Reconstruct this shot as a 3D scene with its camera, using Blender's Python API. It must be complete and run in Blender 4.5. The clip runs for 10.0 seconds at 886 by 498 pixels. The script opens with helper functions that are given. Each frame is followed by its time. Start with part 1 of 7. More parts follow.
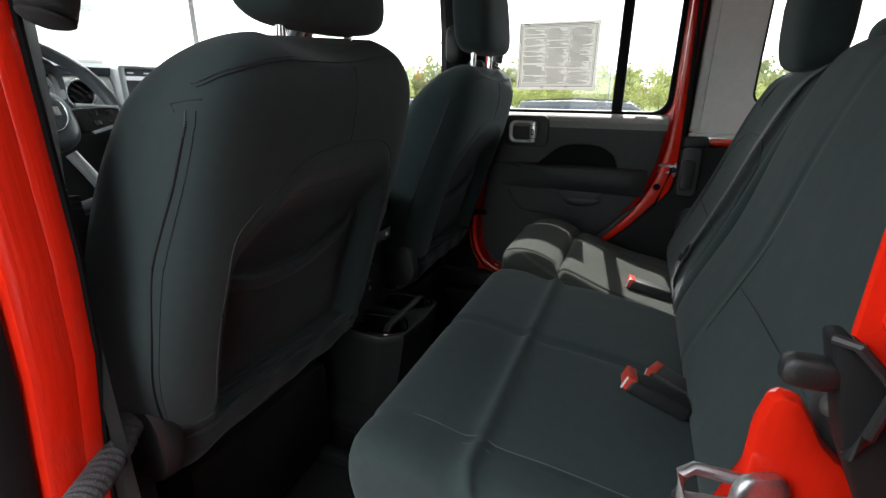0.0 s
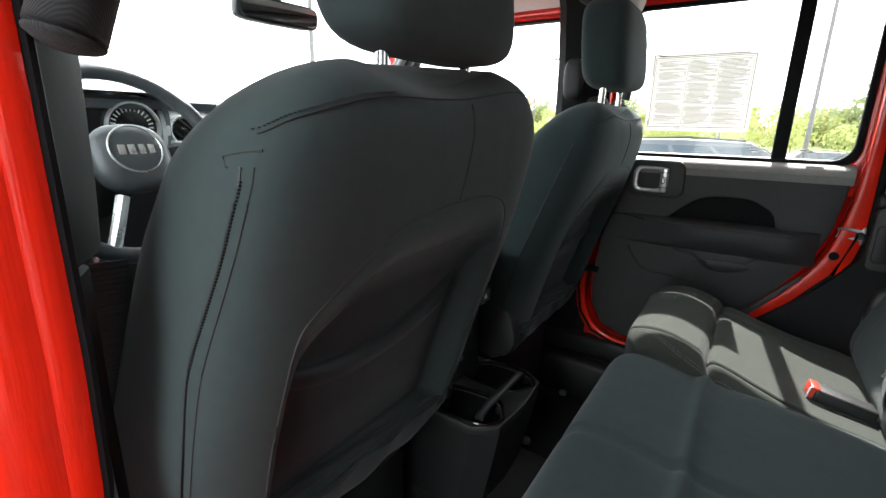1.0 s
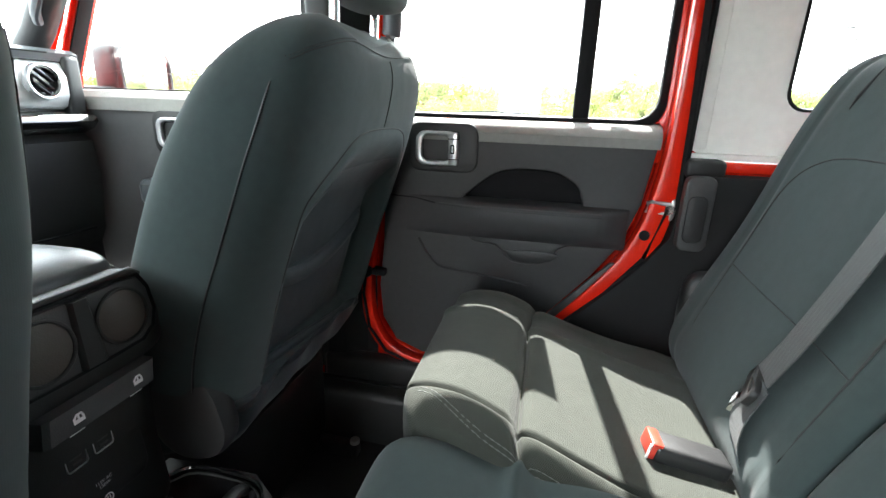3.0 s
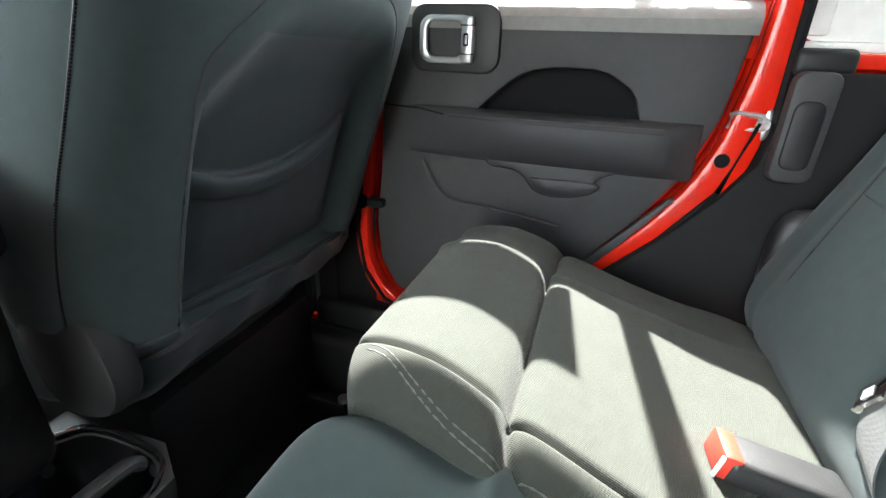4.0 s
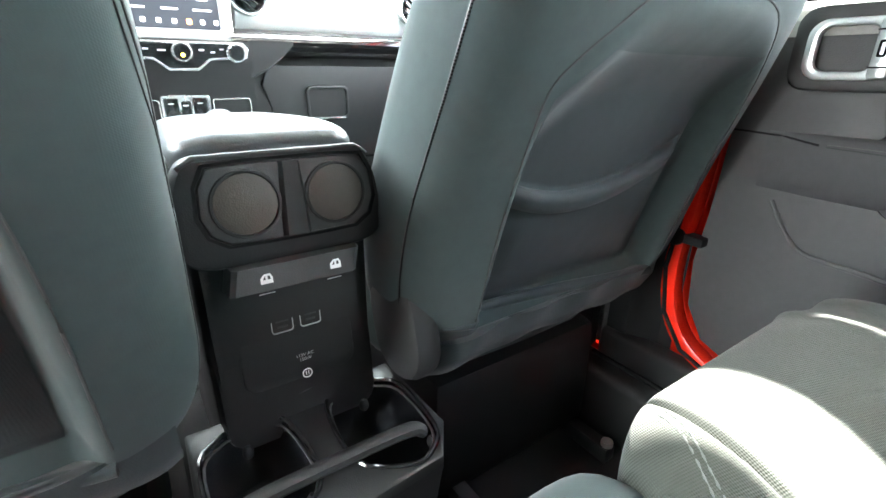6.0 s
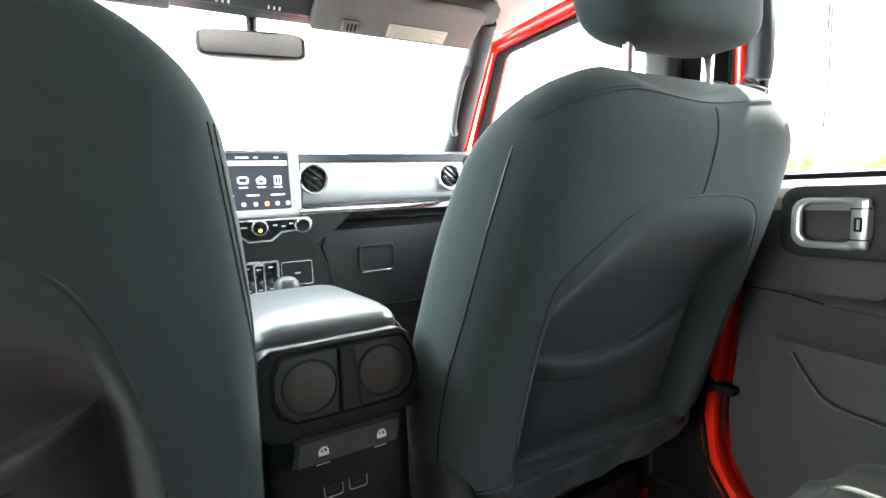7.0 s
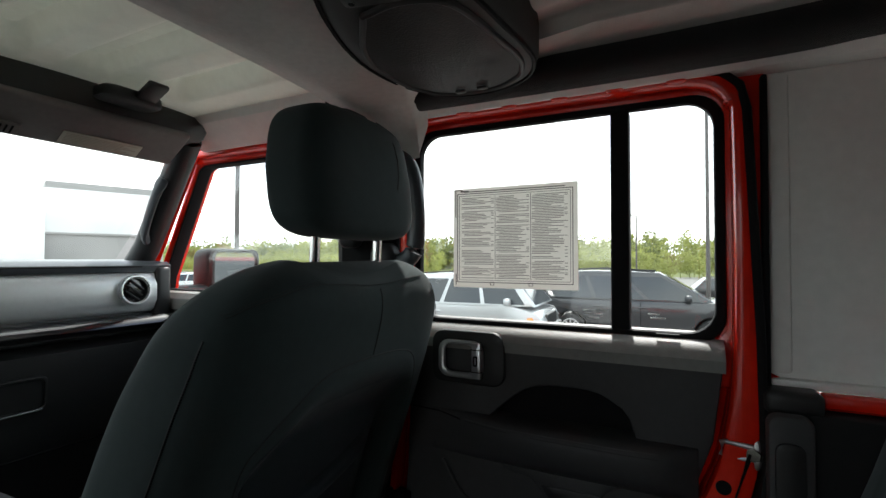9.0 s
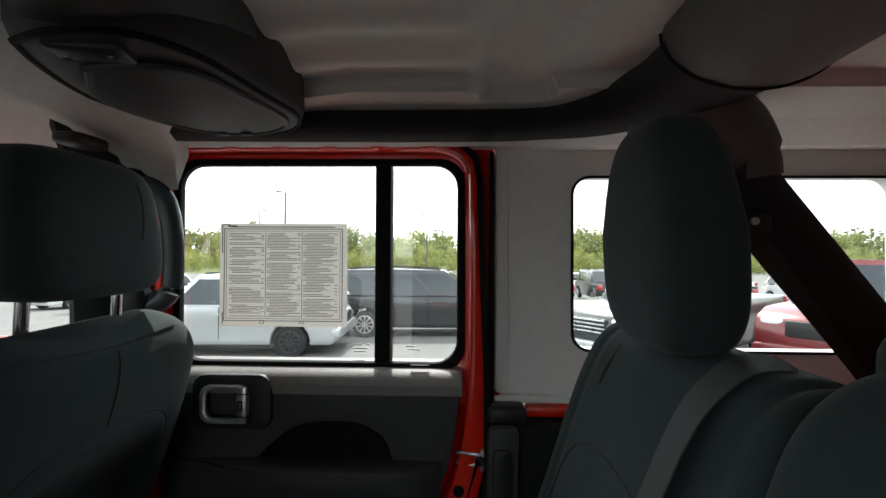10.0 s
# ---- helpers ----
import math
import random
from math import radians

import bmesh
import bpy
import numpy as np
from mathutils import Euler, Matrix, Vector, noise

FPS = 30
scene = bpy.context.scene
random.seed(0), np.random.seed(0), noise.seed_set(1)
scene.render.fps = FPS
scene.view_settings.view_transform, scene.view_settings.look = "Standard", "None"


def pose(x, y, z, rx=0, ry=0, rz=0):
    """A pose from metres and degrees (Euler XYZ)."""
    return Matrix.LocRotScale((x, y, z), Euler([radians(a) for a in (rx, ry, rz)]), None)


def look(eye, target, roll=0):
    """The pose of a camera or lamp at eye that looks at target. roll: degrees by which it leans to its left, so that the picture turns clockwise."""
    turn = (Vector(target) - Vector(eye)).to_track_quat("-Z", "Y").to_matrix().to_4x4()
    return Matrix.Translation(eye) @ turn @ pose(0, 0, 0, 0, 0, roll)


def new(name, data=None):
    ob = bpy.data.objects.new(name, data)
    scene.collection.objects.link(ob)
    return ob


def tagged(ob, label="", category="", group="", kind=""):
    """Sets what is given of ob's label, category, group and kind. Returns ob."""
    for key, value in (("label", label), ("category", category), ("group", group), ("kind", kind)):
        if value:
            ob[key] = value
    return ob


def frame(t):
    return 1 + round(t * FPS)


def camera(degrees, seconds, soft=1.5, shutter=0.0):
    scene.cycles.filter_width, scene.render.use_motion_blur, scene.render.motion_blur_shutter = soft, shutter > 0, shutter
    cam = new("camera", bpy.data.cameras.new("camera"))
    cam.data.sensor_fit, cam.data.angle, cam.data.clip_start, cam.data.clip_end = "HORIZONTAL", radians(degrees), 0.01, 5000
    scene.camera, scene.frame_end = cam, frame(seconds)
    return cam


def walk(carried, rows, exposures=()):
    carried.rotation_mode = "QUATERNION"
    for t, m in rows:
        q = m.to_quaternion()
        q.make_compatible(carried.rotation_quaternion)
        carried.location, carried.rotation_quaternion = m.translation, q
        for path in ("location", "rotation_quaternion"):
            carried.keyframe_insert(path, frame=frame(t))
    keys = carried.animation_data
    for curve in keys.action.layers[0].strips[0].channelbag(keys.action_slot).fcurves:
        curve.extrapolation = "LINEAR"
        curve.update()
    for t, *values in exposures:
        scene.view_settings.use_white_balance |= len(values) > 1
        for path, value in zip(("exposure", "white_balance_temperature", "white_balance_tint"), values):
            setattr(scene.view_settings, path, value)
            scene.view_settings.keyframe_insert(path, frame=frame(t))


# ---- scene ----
cam = camera(87.6, 10.0)
PATH = [
    (0, (0.055, -0.97, 1.346), (-0.663, 0.781, 0.701), 0.5),
    (0.5, (-0.001, -0.891, 1.367), (-0.982, 0.763, 0.82), 0.8),
    (1, (-0.073, -0.81, 1.357), (-1.138, 0.802, 0.84), 1.2),
    (1.5, (-0.137, -0.662, 1.338), (-1.097, 1.021, 0.842), 1.6),
    (2, (-0.161, -0.53, 1.33), (-0.903, 1.261, 0.838), 2.2),
    (2.5, (-0.143, -0.42, 1.334), (-0.646, 1.435, 0.78), 1.9),
    (2.7, (-0.12, -0.386, 1.328), (-0.526, 1.489, 0.762), 1.9),
    (3.8, (-0.035, -0.153, 1.211), (-0.487, 1.654, 0.482), 2.1),
    (4, (-0.057, -0.124, 1.188), (-0.617, 1.634, 0.417), 2.4),
    (4.3, (-0.08, -0.103, 1.164), (-0.821, 1.563, 0.341), 2.5),
    (4.5, (-0.094, -0.096, 1.153), (-0.984, 1.475, 0.291), 2.5),
    (5, (-0.108, -0.092, 1.142), (-1.335, 1.19, 0.219), 2.4),
    (5.2, (-0.105, -0.091, 1.139), (-1.399, 1.117, 0.210), 2.2),
    (6.3, (-0.062, -0.115, 1.221), (-1.682, 0.897, 0.627), -0.3),
    (6.5, (-0.041, -0.118, 1.247), (-1.707, 0.873, 0.753), -1.1),
    (7, (-0.012, -0.132, 1.283), (-1.747, 0.832, 1.039), -2.4),
    (7.5, (-0.005, -0.155, 1.318), (-1.721, 0.866, 1.219), -2.3),
    (8, (-0.002, -0.168, 1.349), (-1.537, 1.115, 1.346), -0.6),
    (8.5, (0.03, -0.161, 1.366), (-1.234, 1.389, 1.398), -0.0),
    (9, (0.063, -0.168, 1.416), (-0.828, 1.622, 1.462), 0.1),
    (9.5, (0.101, -0.174, 1.452), (-0.439, 1.75, 1.522), 0.0),
    (10, (0.128, -0.198, 1.507), (0.065, 1.801, 1.535), 0.3),
]
walk(cam, [(t, look(eye, target, roll)) for t, eye, target, roll in PATH], [(0.0, 2.65), (0.5, 3.35), (1.0, 3.45), (2.0, 3.65), (2.5, 4.05), (4.0, 5.2), (4.5, 5.5), (5.0, 6.05), (6.5, 6.35), (7.0, 5.2), (7.5, 3.8), (8.0, 2.9), (8.5, 2.2), (9.0, 1.92), (10.0, 1.97)])

# ---- light ----
SUN_DIR = Vector((-0.045, 0.342, 0.4446)).normalized()      # towards the sun
world = bpy.data.worlds.new("overcast_sky")
scene.world = world
world.use_nodes = True
wn = world.node_tree
wn.nodes.clear()
w_out = wn.nodes.new("ShaderNodeOutputWorld")
w_bg = wn.nodes.new("ShaderNodeBackground")
w_sky = wn.nodes.new("ShaderNodeTexSky")
w_sky.sky_type = "NISHITA"
w_sky.sun_disc = False
w_sky.sun_elevation = math.asin(SUN_DIR.z)
w_sky.sun_rotation = math.atan2(SUN_DIR.x, SUN_DIR.y)
w_sky.air_density, w_sky.dust_density = 1.0, 2.5
w_co = wn.nodes.new("ShaderNodeTexCoord")
w_no = wn.nodes.new("ShaderNodeTexNoise")
w_no.inputs["Scale"].default_value = 3.0
w_no.inputs["Detail"].default_value = 7.0
w_ra = wn.nodes.new("ShaderNodeValToRGB")
w_ra.color_ramp.elements[0].position = 0.33
w_ra.color_ramp.elements[1].position = 0.55
w_mx = wn.nodes.new("ShaderNodeMixRGB")
w_mx.inputs["Color2"].default_value = (8.4, 8.95, 9.0, 1)    # thin bright cloud
wn.links.new(w_co.outputs["Generated"], w_no.inputs["Vector"])
wn.links.new(w_no.outputs["Fac"], w_ra.inputs["Fac"])
wn.links.new(w_ra.outputs["Color"], w_mx.inputs["Fac"])
wn.links.new(w_sky.outputs["Color"], w_mx.inputs["Color1"])
wn.links.new(w_mx.outputs["Color"], w_bg.inputs["Color"])
w_bg.inputs["Strength"].default_value = 0.10
wn.links.new(w_bg.outputs["Background"], w_out.inputs["Surface"])

sun = new("sun", bpy.data.lights.new("sun", "SUN"))
sun.data.energy, sun.data.angle, sun.data.color = 1.6, radians(0.6), (1.0, 0.98, 0.94)
sun.matrix_world = look(SUN_DIR * 30, (0, 0, 0))


# ---- materials ----
def mat(name, color, rough=0.5, metal=0.0, var=0.12, scale=6.0, grain=0.0, grain_scale=400.0, coat=0.0, spec=0.5, sheen=0.0, wear=0.0, trans=0.0):
    """A procedural material: two scales of variation in colour and roughness, and fine relief."""
    m = bpy.data.materials.new(name)
    m.use_nodes = True
    nt = m.node_tree
    b = nt.nodes["Principled BSDF"]
    co = nt.nodes.new("ShaderNodeTexCoord")
    n1 = nt.nodes.new("ShaderNodeTexNoise")
    n1.inputs["Scale"].default_value, n1.inputs["Detail"].default_value = scale, 5.0
    n2 = nt.nodes.new("ShaderNodeTexNoise")
    n2.inputs["Scale"].default_value, n2.inputs["Detail"].default_value = scale * 14, 3.0
    nt.links.new(co.outputs["Object"], n1.inputs["Vector"])
    nt.links.new(co.outputs["Object"], n2.inputs["Vector"])
    add = nt.nodes.new("ShaderNodeMath")
    add.operation = "ADD"
    nt.links.new(n1.outputs["Fac"], add.inputs[0])
    nt.links.new(n2.outputs["Fac"], add.inputs[1])
    mr = nt.nodes.new("ShaderNodeMapRange")
    mr.inputs["From Min"].default_value, mr.inputs["From Max"].default_value = 0.6, 1.4
    mr.inputs["To Min"].default_value, mr.inputs["To Max"].default_value = 1 - var, 1 + var
    nt.links.new(add.outputs[0], mr.inputs["Value"])
    mul = nt.nodes.new("ShaderNodeVectorMath")
    mul.operation = "SCALE"
    mul.inputs[0].default_value = color
    nt.links.new(mr.outputs["Result"], mul.inputs["Scale"])
    nt.links.new(mul.outputs["Vector"], b.inputs["Base Color"])
    rr_ = nt.nodes.new("ShaderNodeMapRange")
    rr_.inputs["From Min"].default_value, rr_.inputs["From Max"].default_value = 0.3, 0.7
    rr_.inputs["To Min"].default_value, rr_.inputs["To Max"].default_value = max(0.02, rough * (0.9 - wear)), min(1, rough * (1.1 + wear))
    nt.links.new(n1.outputs["Fac"], rr_.inputs["Value"])
    nt.links.new(rr_.outputs["Result"], b.inputs["Roughness"])
    b.inputs["Metallic"].default_value = metal
    b.inputs["Coat Weight"].default_value = coat
    b.inputs["Coat Roughness"].default_value = 0.08
    b.inputs["Specular IOR Level"].default_value = spec
    b.inputs["Sheen Weight"].default_value = sheen
    b.inputs["Transmission Weight"].default_value = trans
    if grain > 0:
        vo = nt.nodes.new("ShaderNodeTexVoronoi")
        vo.inputs["Scale"].default_value = grain_scale
        nt.links.new(co.outputs["Object"], vo.inputs["Vector"])
        bu = nt.nodes.new("ShaderNodeBump")
        bu.inputs["Strength"].default_value = grain
        bu.inputs["Distance"].default_value = 0.0005
        nt.links.new(vo.outputs["Distance"], bu.inputs["Height"])
        nt.links.new(bu.outputs["Normal"], b.inputs["Normal"])
    return m


def cloth(name, color, pitch=2600.0, strength=0.10, rough=0.9, sheen=0.10, ribs=False):
    """Woven fabric: crossed ribs as relief and colour, and soft larger shade."""
    m = mat(name, color, rough, var=0.10, scale=5, sheen=sheen, spec=0.2)
    nt = m.node_tree
    b = nt.nodes["Principled BSDF"]
    co = nt.nodes.new("ShaderNodeTexCoord")
    waves = []
    for turn in (((0.06, 1, 0.3), (0.0, 0.0, 0.0)) if ribs else ((1, 0.6, 0.3), (-0.35, 1, 0.8))):
        mp = nt.nodes.new("ShaderNodeVectorMath")
        mp.operation = "DOT_PRODUCT"
        mp.inputs[1].default_value = [c * pitch for c in turn]
        nt.links.new(co.outputs["Object"], mp.inputs[0])
        si = nt.nodes.new("ShaderNodeMath")
        si.operation = "SINE"
        nt.links.new(mp.outputs["Value"], si.inputs[0])
        waves.append(si)
    mu = nt.nodes.new("ShaderNodeMath")
    mu.operation = "ADD" if ribs else "MULTIPLY"
    nt.links.new(waves[0].outputs[0], mu.inputs[0])
    nt.links.new(waves[1].outputs[0], mu.inputs[1])
    bu = nt.nodes.new("ShaderNodeBump")
    bu.inputs["Strength"].default_value = strength
    bu.inputs["Distance"].default_value = 0.0015
    nt.links.new(mu.outputs[0], bu.inputs["Height"])
    # slack folds and pulls of the cover
    nz = nt.nodes.new("ShaderNodeTexNoise")
    nz.inputs["Scale"].default_value, nz.inputs["Detail"].default_value = 9.0, 2.0
    nt.links.new(co.outputs["Object"], nz.inputs["Vector"])
    b2 = nt.nodes.new("ShaderNodeBump")
    b2.inputs["Strength"].default_value = 0.16
    b2.inputs["Distance"].default_value = 0.02
    nt.links.new(nz.outputs["Fac"], b2.inputs["Height"])
    nt.links.new(bu.outputs["Normal"], b2.inputs["Normal"])
    nt.links.new(b2.outputs["Normal"], b.inputs["Normal"])
    return m


def pane_mat(name, tint=(1, 1, 1), gloss=0.06):
    m = bpy.data.materials.new(name)
    m.use_nodes = True
    nt = m.node_tree
    nt.nodes.clear()
    out = nt.nodes.new("ShaderNodeOutputMaterial")
    tr = nt.nodes.new("ShaderNodeBsdfTransparent")
    tr.inputs["Color"].default_value = (*tint, 1)
    gl = nt.nodes.new("ShaderNodeBsdfGlossy")
    gl.inputs["Roughness"].default_value = 0.02
    mx = nt.nodes.new("ShaderNodeMixShader")
    mx.inputs[0].default_value = gloss
    nt.links.new(tr.outputs[0], mx.inputs[1])
    nt.links.new(gl.outputs[0], mx.inputs[2])
    nt.links.new(mx.outputs[0], out.inputs["Surface"])
    return m


def glow(name, color, strength):
    m = bpy.data.materials.new(name)
    m.use_nodes = True
    b = m.node_tree.nodes["Principled BSDF"]
    b.inputs["Base Color"].default_value = (*color, 1)
    b.inputs["Emission Color"].default_value = (*color, 1)
    b.inputs["Emission Strength"].default_value = strength
    return m


SEAT = cloth("seat_cloth", (0.033, 0.0475, 0.0475), strength=0.04)
SEAT_SIDE = cloth("seat_vinyl", (0.026, 0.034, 0.036), pitch=3600, strength=0.12, rough=0.6, sheen=0.1)
RIB = cloth("ribbed_seat_cloth", (0.034, 0.038, 0.031), pitch=2000, strength=0.30)
THREAD = mat("grey_thread", (0.085, 0.09, 0.085), 0.8)
SHADEWALL = mat("plain_dark_wall", (0.040, 0.040, 0.042), 0.8)
DARKSEAM = mat("dark_seam", (0.030, 0.033, 0.033), 0.9)
PLASTIC = mat("black_plastic", (0.016, 0.0165, 0.017), 0.48, grain=0.25, grain_scale=700)
DARKTRIM = mat("dark_pillar_trim", (0.012, 0.0125, 0.013), 0.7, spec=0.2, grain=0.2, grain_scale=700)
TRIM = mat("door_trim_plastic", (0.048, 0.049, 0.050), 0.6, grain=0.3, grain_scale=600)
VINYL = mat("soft_black_vinyl", (0.062, 0.069, 0.076), 0.34, grain=0.35, grain_scale=500)
SOFTPAD = mat("padded_armrest_vinyl", (0.046, 0.047, 0.049), 0.6, grain=0.35, grain_scale=500)
# black ledge vinyl in a pale grey, which paints in the sun on it
SUNLIT_LEDGE = mat("grained_sunlit_vinyl", (0.26, 0.26, 0.245), 0.5, grain=0.5, grain_scale=350)
RUBBER = mat("black_rubber", (0.010, 0.010, 0.011), 0.7, spec=0.12)
CARPET = mat("black_carpet", (0.008, 0.008, 0.009), 1.0, grain=0.9, grain_scale=500)
RED = mat("red_car_paint", (0.76, 0.020, 0.006), 0.20, var=0.05, scale=3, coat=0.35, wear=0.2, spec=0.3)
_rn = RED.node_tree
_rb = _rn.nodes["Principled BSDF"]
_rc = _rn.nodes.new("ShaderNodeTexCoord")
_rv = _rn.nodes.new("ShaderNodeVectorMath")
_rv.operation = "MULTIPLY"
_rv.inputs[1].default_value = (55, 55, 1.6)
_rz = _rn.nodes.new("ShaderNodeTexNoise")
_rz.inputs["Scale"].default_value, _rz.inputs["Detail"].default_value = 2.0, 3.0
_rbu = _rn.nodes.new("ShaderNodeBump")
_rbu.inputs["Strength"].default_value, _rbu.inputs["Distance"].default_value = 0.30, 0.004
_rn.links.new(_rc.outputs["Object"], _rv.inputs[0])
_rn.links.new(_rv.outputs["Vector"], _rz.inputs["Vector"])
_rn.links.new(_rz.outputs["Fac"], _rbu.inputs["Height"])
_rn.links.new(_rbu.outputs["Normal"], _rb.inputs["Normal"])
HARDTOP = mat("pale_hardtop_plastic", (0.85, 0.84, 0.81), 0.6, var=0.06, scale=4, grain=0.3, grain_scale=260)
ROOFSKIN = mat("thin_pale_roof_plastic", (0.84, 0.84, 0.79), 0.6, var=0.06, scale=4, grain=0.3, grain_scale=260)
_hn = ROOFSKIN.node_tree
_ht = _hn.nodes.new("ShaderNodeBsdfTranslucent")
_ht.inputs["Color"].default_value = (0.86, 0.87, 0.80, 1)
_hm = _hn.nodes.new("ShaderNodeMixShader")
_hm.inputs[0].default_value = 0.145
_hn.links.new(_hn.nodes["Principled BSDF"].outputs[0], _hm.inputs[1])
_hn.links.new(_ht.outputs[0], _hm.inputs[2])
_hn.links.new(_hm.outputs[0], _hn.nodes["Material Output"].inputs["Surface"])
# the same hardtop plastic, greyed so the rear roof looks less lit
HARDTOP_DIM = mat("dimmed_hardtop_plastic", (0.66, 0.645, 0.61), 0.7, var=0.06, scale=4, grain=0.3, grain_scale=260)
BARTRIM = mat("grey_bar_trim", (0.024, 0.024, 0.023), 0.6, grain=0.3, grain_scale=500)
BARCOVER = mat("pale_bar_cover", (0.58, 0.57, 0.54), 0.6, grain=0.3, grain_scale=500)
CORNERTRIM = mat("grey_corner_trim", (0.11, 0.108, 0.10), 0.6, grain=0.3, grain_scale=500)
BARPAD = cloth("black_bar_padding", (0.022, 0.022, 0.023), pitch=2600, strength=0.4)
VISOR = mat("grey_visor", (0.17, 0.155, 0.15), 0.7, grain=0.3, grain_scale=500)
CHROME = mat("satin_chrome", (0.66, 0.68, 0.69), 0.28, metal=0.75, var=0.05)
STEEL = mat("bright_steel", (0.70, 0.70, 0.70), 0.12, metal=1.0, var=0.04)
ZINC = mat("zinc_striker", (0.50, 0.505, 0.51), 0.42, metal=1.0, var=0.2, scale=30)
SILVER = mat("silver_dash_paint", (0.64, 0.66, 0.66), 0.38, metal=0.35, var=0.05, coat=0.3)
GLOSSBLK = mat("gloss_black", (0.012, 0.012, 0.013), 0.12, coat=0.6)
PAPER = mat("window_paper", (0.74, 0.74, 0.72), 0.7, var=0.05)
_nt = PAPER.node_tree
_tl = _nt.nodes.new("ShaderNodeBsdfTranslucent")
_tl.inputs["Color"].default_value = (0.80, 0.79, 0.76, 1)
_mx = _nt.nodes.new("ShaderNodeMixShader")
_mx.inputs[0].default_value = 0.45
_nt.links.new(_nt.nodes["Principled BSDF"].outputs[0], _mx.inputs[1])
_nt.links.new(_tl.outputs[0], _mx.inputs[2])
_nt.links.new(_mx.outputs[0], _nt.nodes["Material Output"].inputs["Surface"])
INK = mat("grey_print", (0.07, 0.07, 0.075), 0.8)
WHITE = mat("white_marking", (0.75, 0.76, 0.76), 0.6)
REDBTN = mat("red_button", (0.62, 0.05, 0.03), 0.35)
BELT = cloth("seat_belt_webbing", (0.070, 0.075, 0.076), pitch=3400, strength=0.2, rough=0.6)
BELT_DARK = cloth("black_belt_webbing", (0.040, 0.041, 0.042), pitch=2400, strength=0.7, rough=0.6)
CAPBROWN = mat("brown_vent_cap", (0.070, 0.061, 0.051), 0.55, grain=0.3, grain_scale=600)
LABEL = mat("pale_visor_label", (0.62, 0.60, 0.52), 0.6, var=0.1, scale=20)
GLASS = pane_mat("clear_glass", (0.95, 0.97, 0.96))
DIMMING_GLASS = pane_mat("light_dimming_glass", (0.14, 0.15, 0.15))
SCREEN = glow("screen_black", (0.012, 0.014, 0.018), 0.15)
ICONBLUE = glow("screen_blue", (0.05, 0.25, 0.75), 0.22)
ICONWHITE = glow("screen_white", (0.34, 0.37, 0.40), 0.20)
ICONRED = glow("screen_orange", (0.9, 0.25, 0.06), 0.2)
# latch mark is no lamp; a faint glow is added to its red
MARK_GLOW = glow("red_latch_mark_glow", (0.7, 0.05, 0.04), 0.12)
MIRROR = mat("mirror_glass", (0.85, 0.87, 0.88), 0.03, metal=1.0, var=0.01)


# ---- mesh helpers ----
def part(name, bm, material, parent=None, label="", smooth=35, kind="", shadow=True):
    """Links a bmesh as ONE mesh object, under a thing or a part."""
    bmesh.ops.recalc_face_normals(bm, faces=bm.faces)
    me = bpy.data.meshes.new(name)
    bm.to_mesh(me)
    bm.free()
    if smooth:
        me.polygons.foreach_set("use_smooth", [True] * len(me.polygons))
        me.set_sharp_from_angle(angle=radians(smooth))
    me.materials.append(material)
    ob = new(name, me)
    if parent is not None:
        ob.parent = parent
    if label or kind:
        tagged(ob, label=label, kind=kind)
    ob.visible_shadow = shadow
    return ob


def thing(name, at, label, category, group="", kind=""):
    """An Empty at a thing's base, which parents its parts."""
    ob = new(name)
    ob.empty_display_size = 0.05
    ob.location = at
    return tagged(ob, label, category, group, kind)


def sub(name, bm, material, owner, label="", smooth=35, shadow=True):
    """A part of a thing, its mesh given in world metres."""
    at = owner.matrix_basis.translation
    if owner.parent is not None:
        at = at + owner.parent.matrix_basis.translation
    bmesh.ops.translate(bm, verts=bm.verts, vec=-at)
    return part(name, bm, material, owner, label, smooth, shadow=shadow)


def wall(name, bm, material, label, smooth=35):
    return part(name, bm, material, None, label, smooth, kind="structure")


def box(x0, x1, y0, y1, z0, z1, r=0.004, seg=2):
    bm = bmesh.new()
    bmesh.ops.create_cube(bm, size=1)
    bmesh.ops.scale(bm, vec=(abs(x1 - x0), abs(y1 - y0), abs(z1 - z0)), verts=bm.verts)
    if r > 0:
        bmesh.ops.bevel(bm, geom=bm.edges[:], offset=min(r, 0.45 * min(abs(x1 - x0), abs(y1 - y0), abs(z1 - z0))), segments=seg, profile=0.5, affect="EDGES")
    bmesh.ops.translate(bm, vec=((x0 + x1) / 2, (y0 + y1) / 2, (z0 + z1) / 2), verts=bm.verts)
    return bm


def turned(bm, m):
    bmesh.ops.transform(bm, matrix=m, verts=bm.verts)
    return bm


def merged(*bms):
    out = bmesh.new()
    for b in bms:
        me = bpy.data.meshes.new("tmp")
        b.to_mesh(me)
        b.free()
        out.from_mesh(me)
        bpy.data.meshes.remove(me)
    return out


def loft(loops, caps=True, closed=True):
    bm = bmesh.new()
    vs = [[bm.verts.new(p) for p in l] for l in loops]
    n = len(vs[0])
    for a, b in zip(vs, vs[1:]):
        for i in range(n if closed else n - 1):
            j = (i + 1) % n
            bm.faces.new((a[i], a[j], b[j], b[i]))
    if caps:
        bm.faces.new(vs[0][::-1])
        bm.faces.new(vs[-1])
    return bm


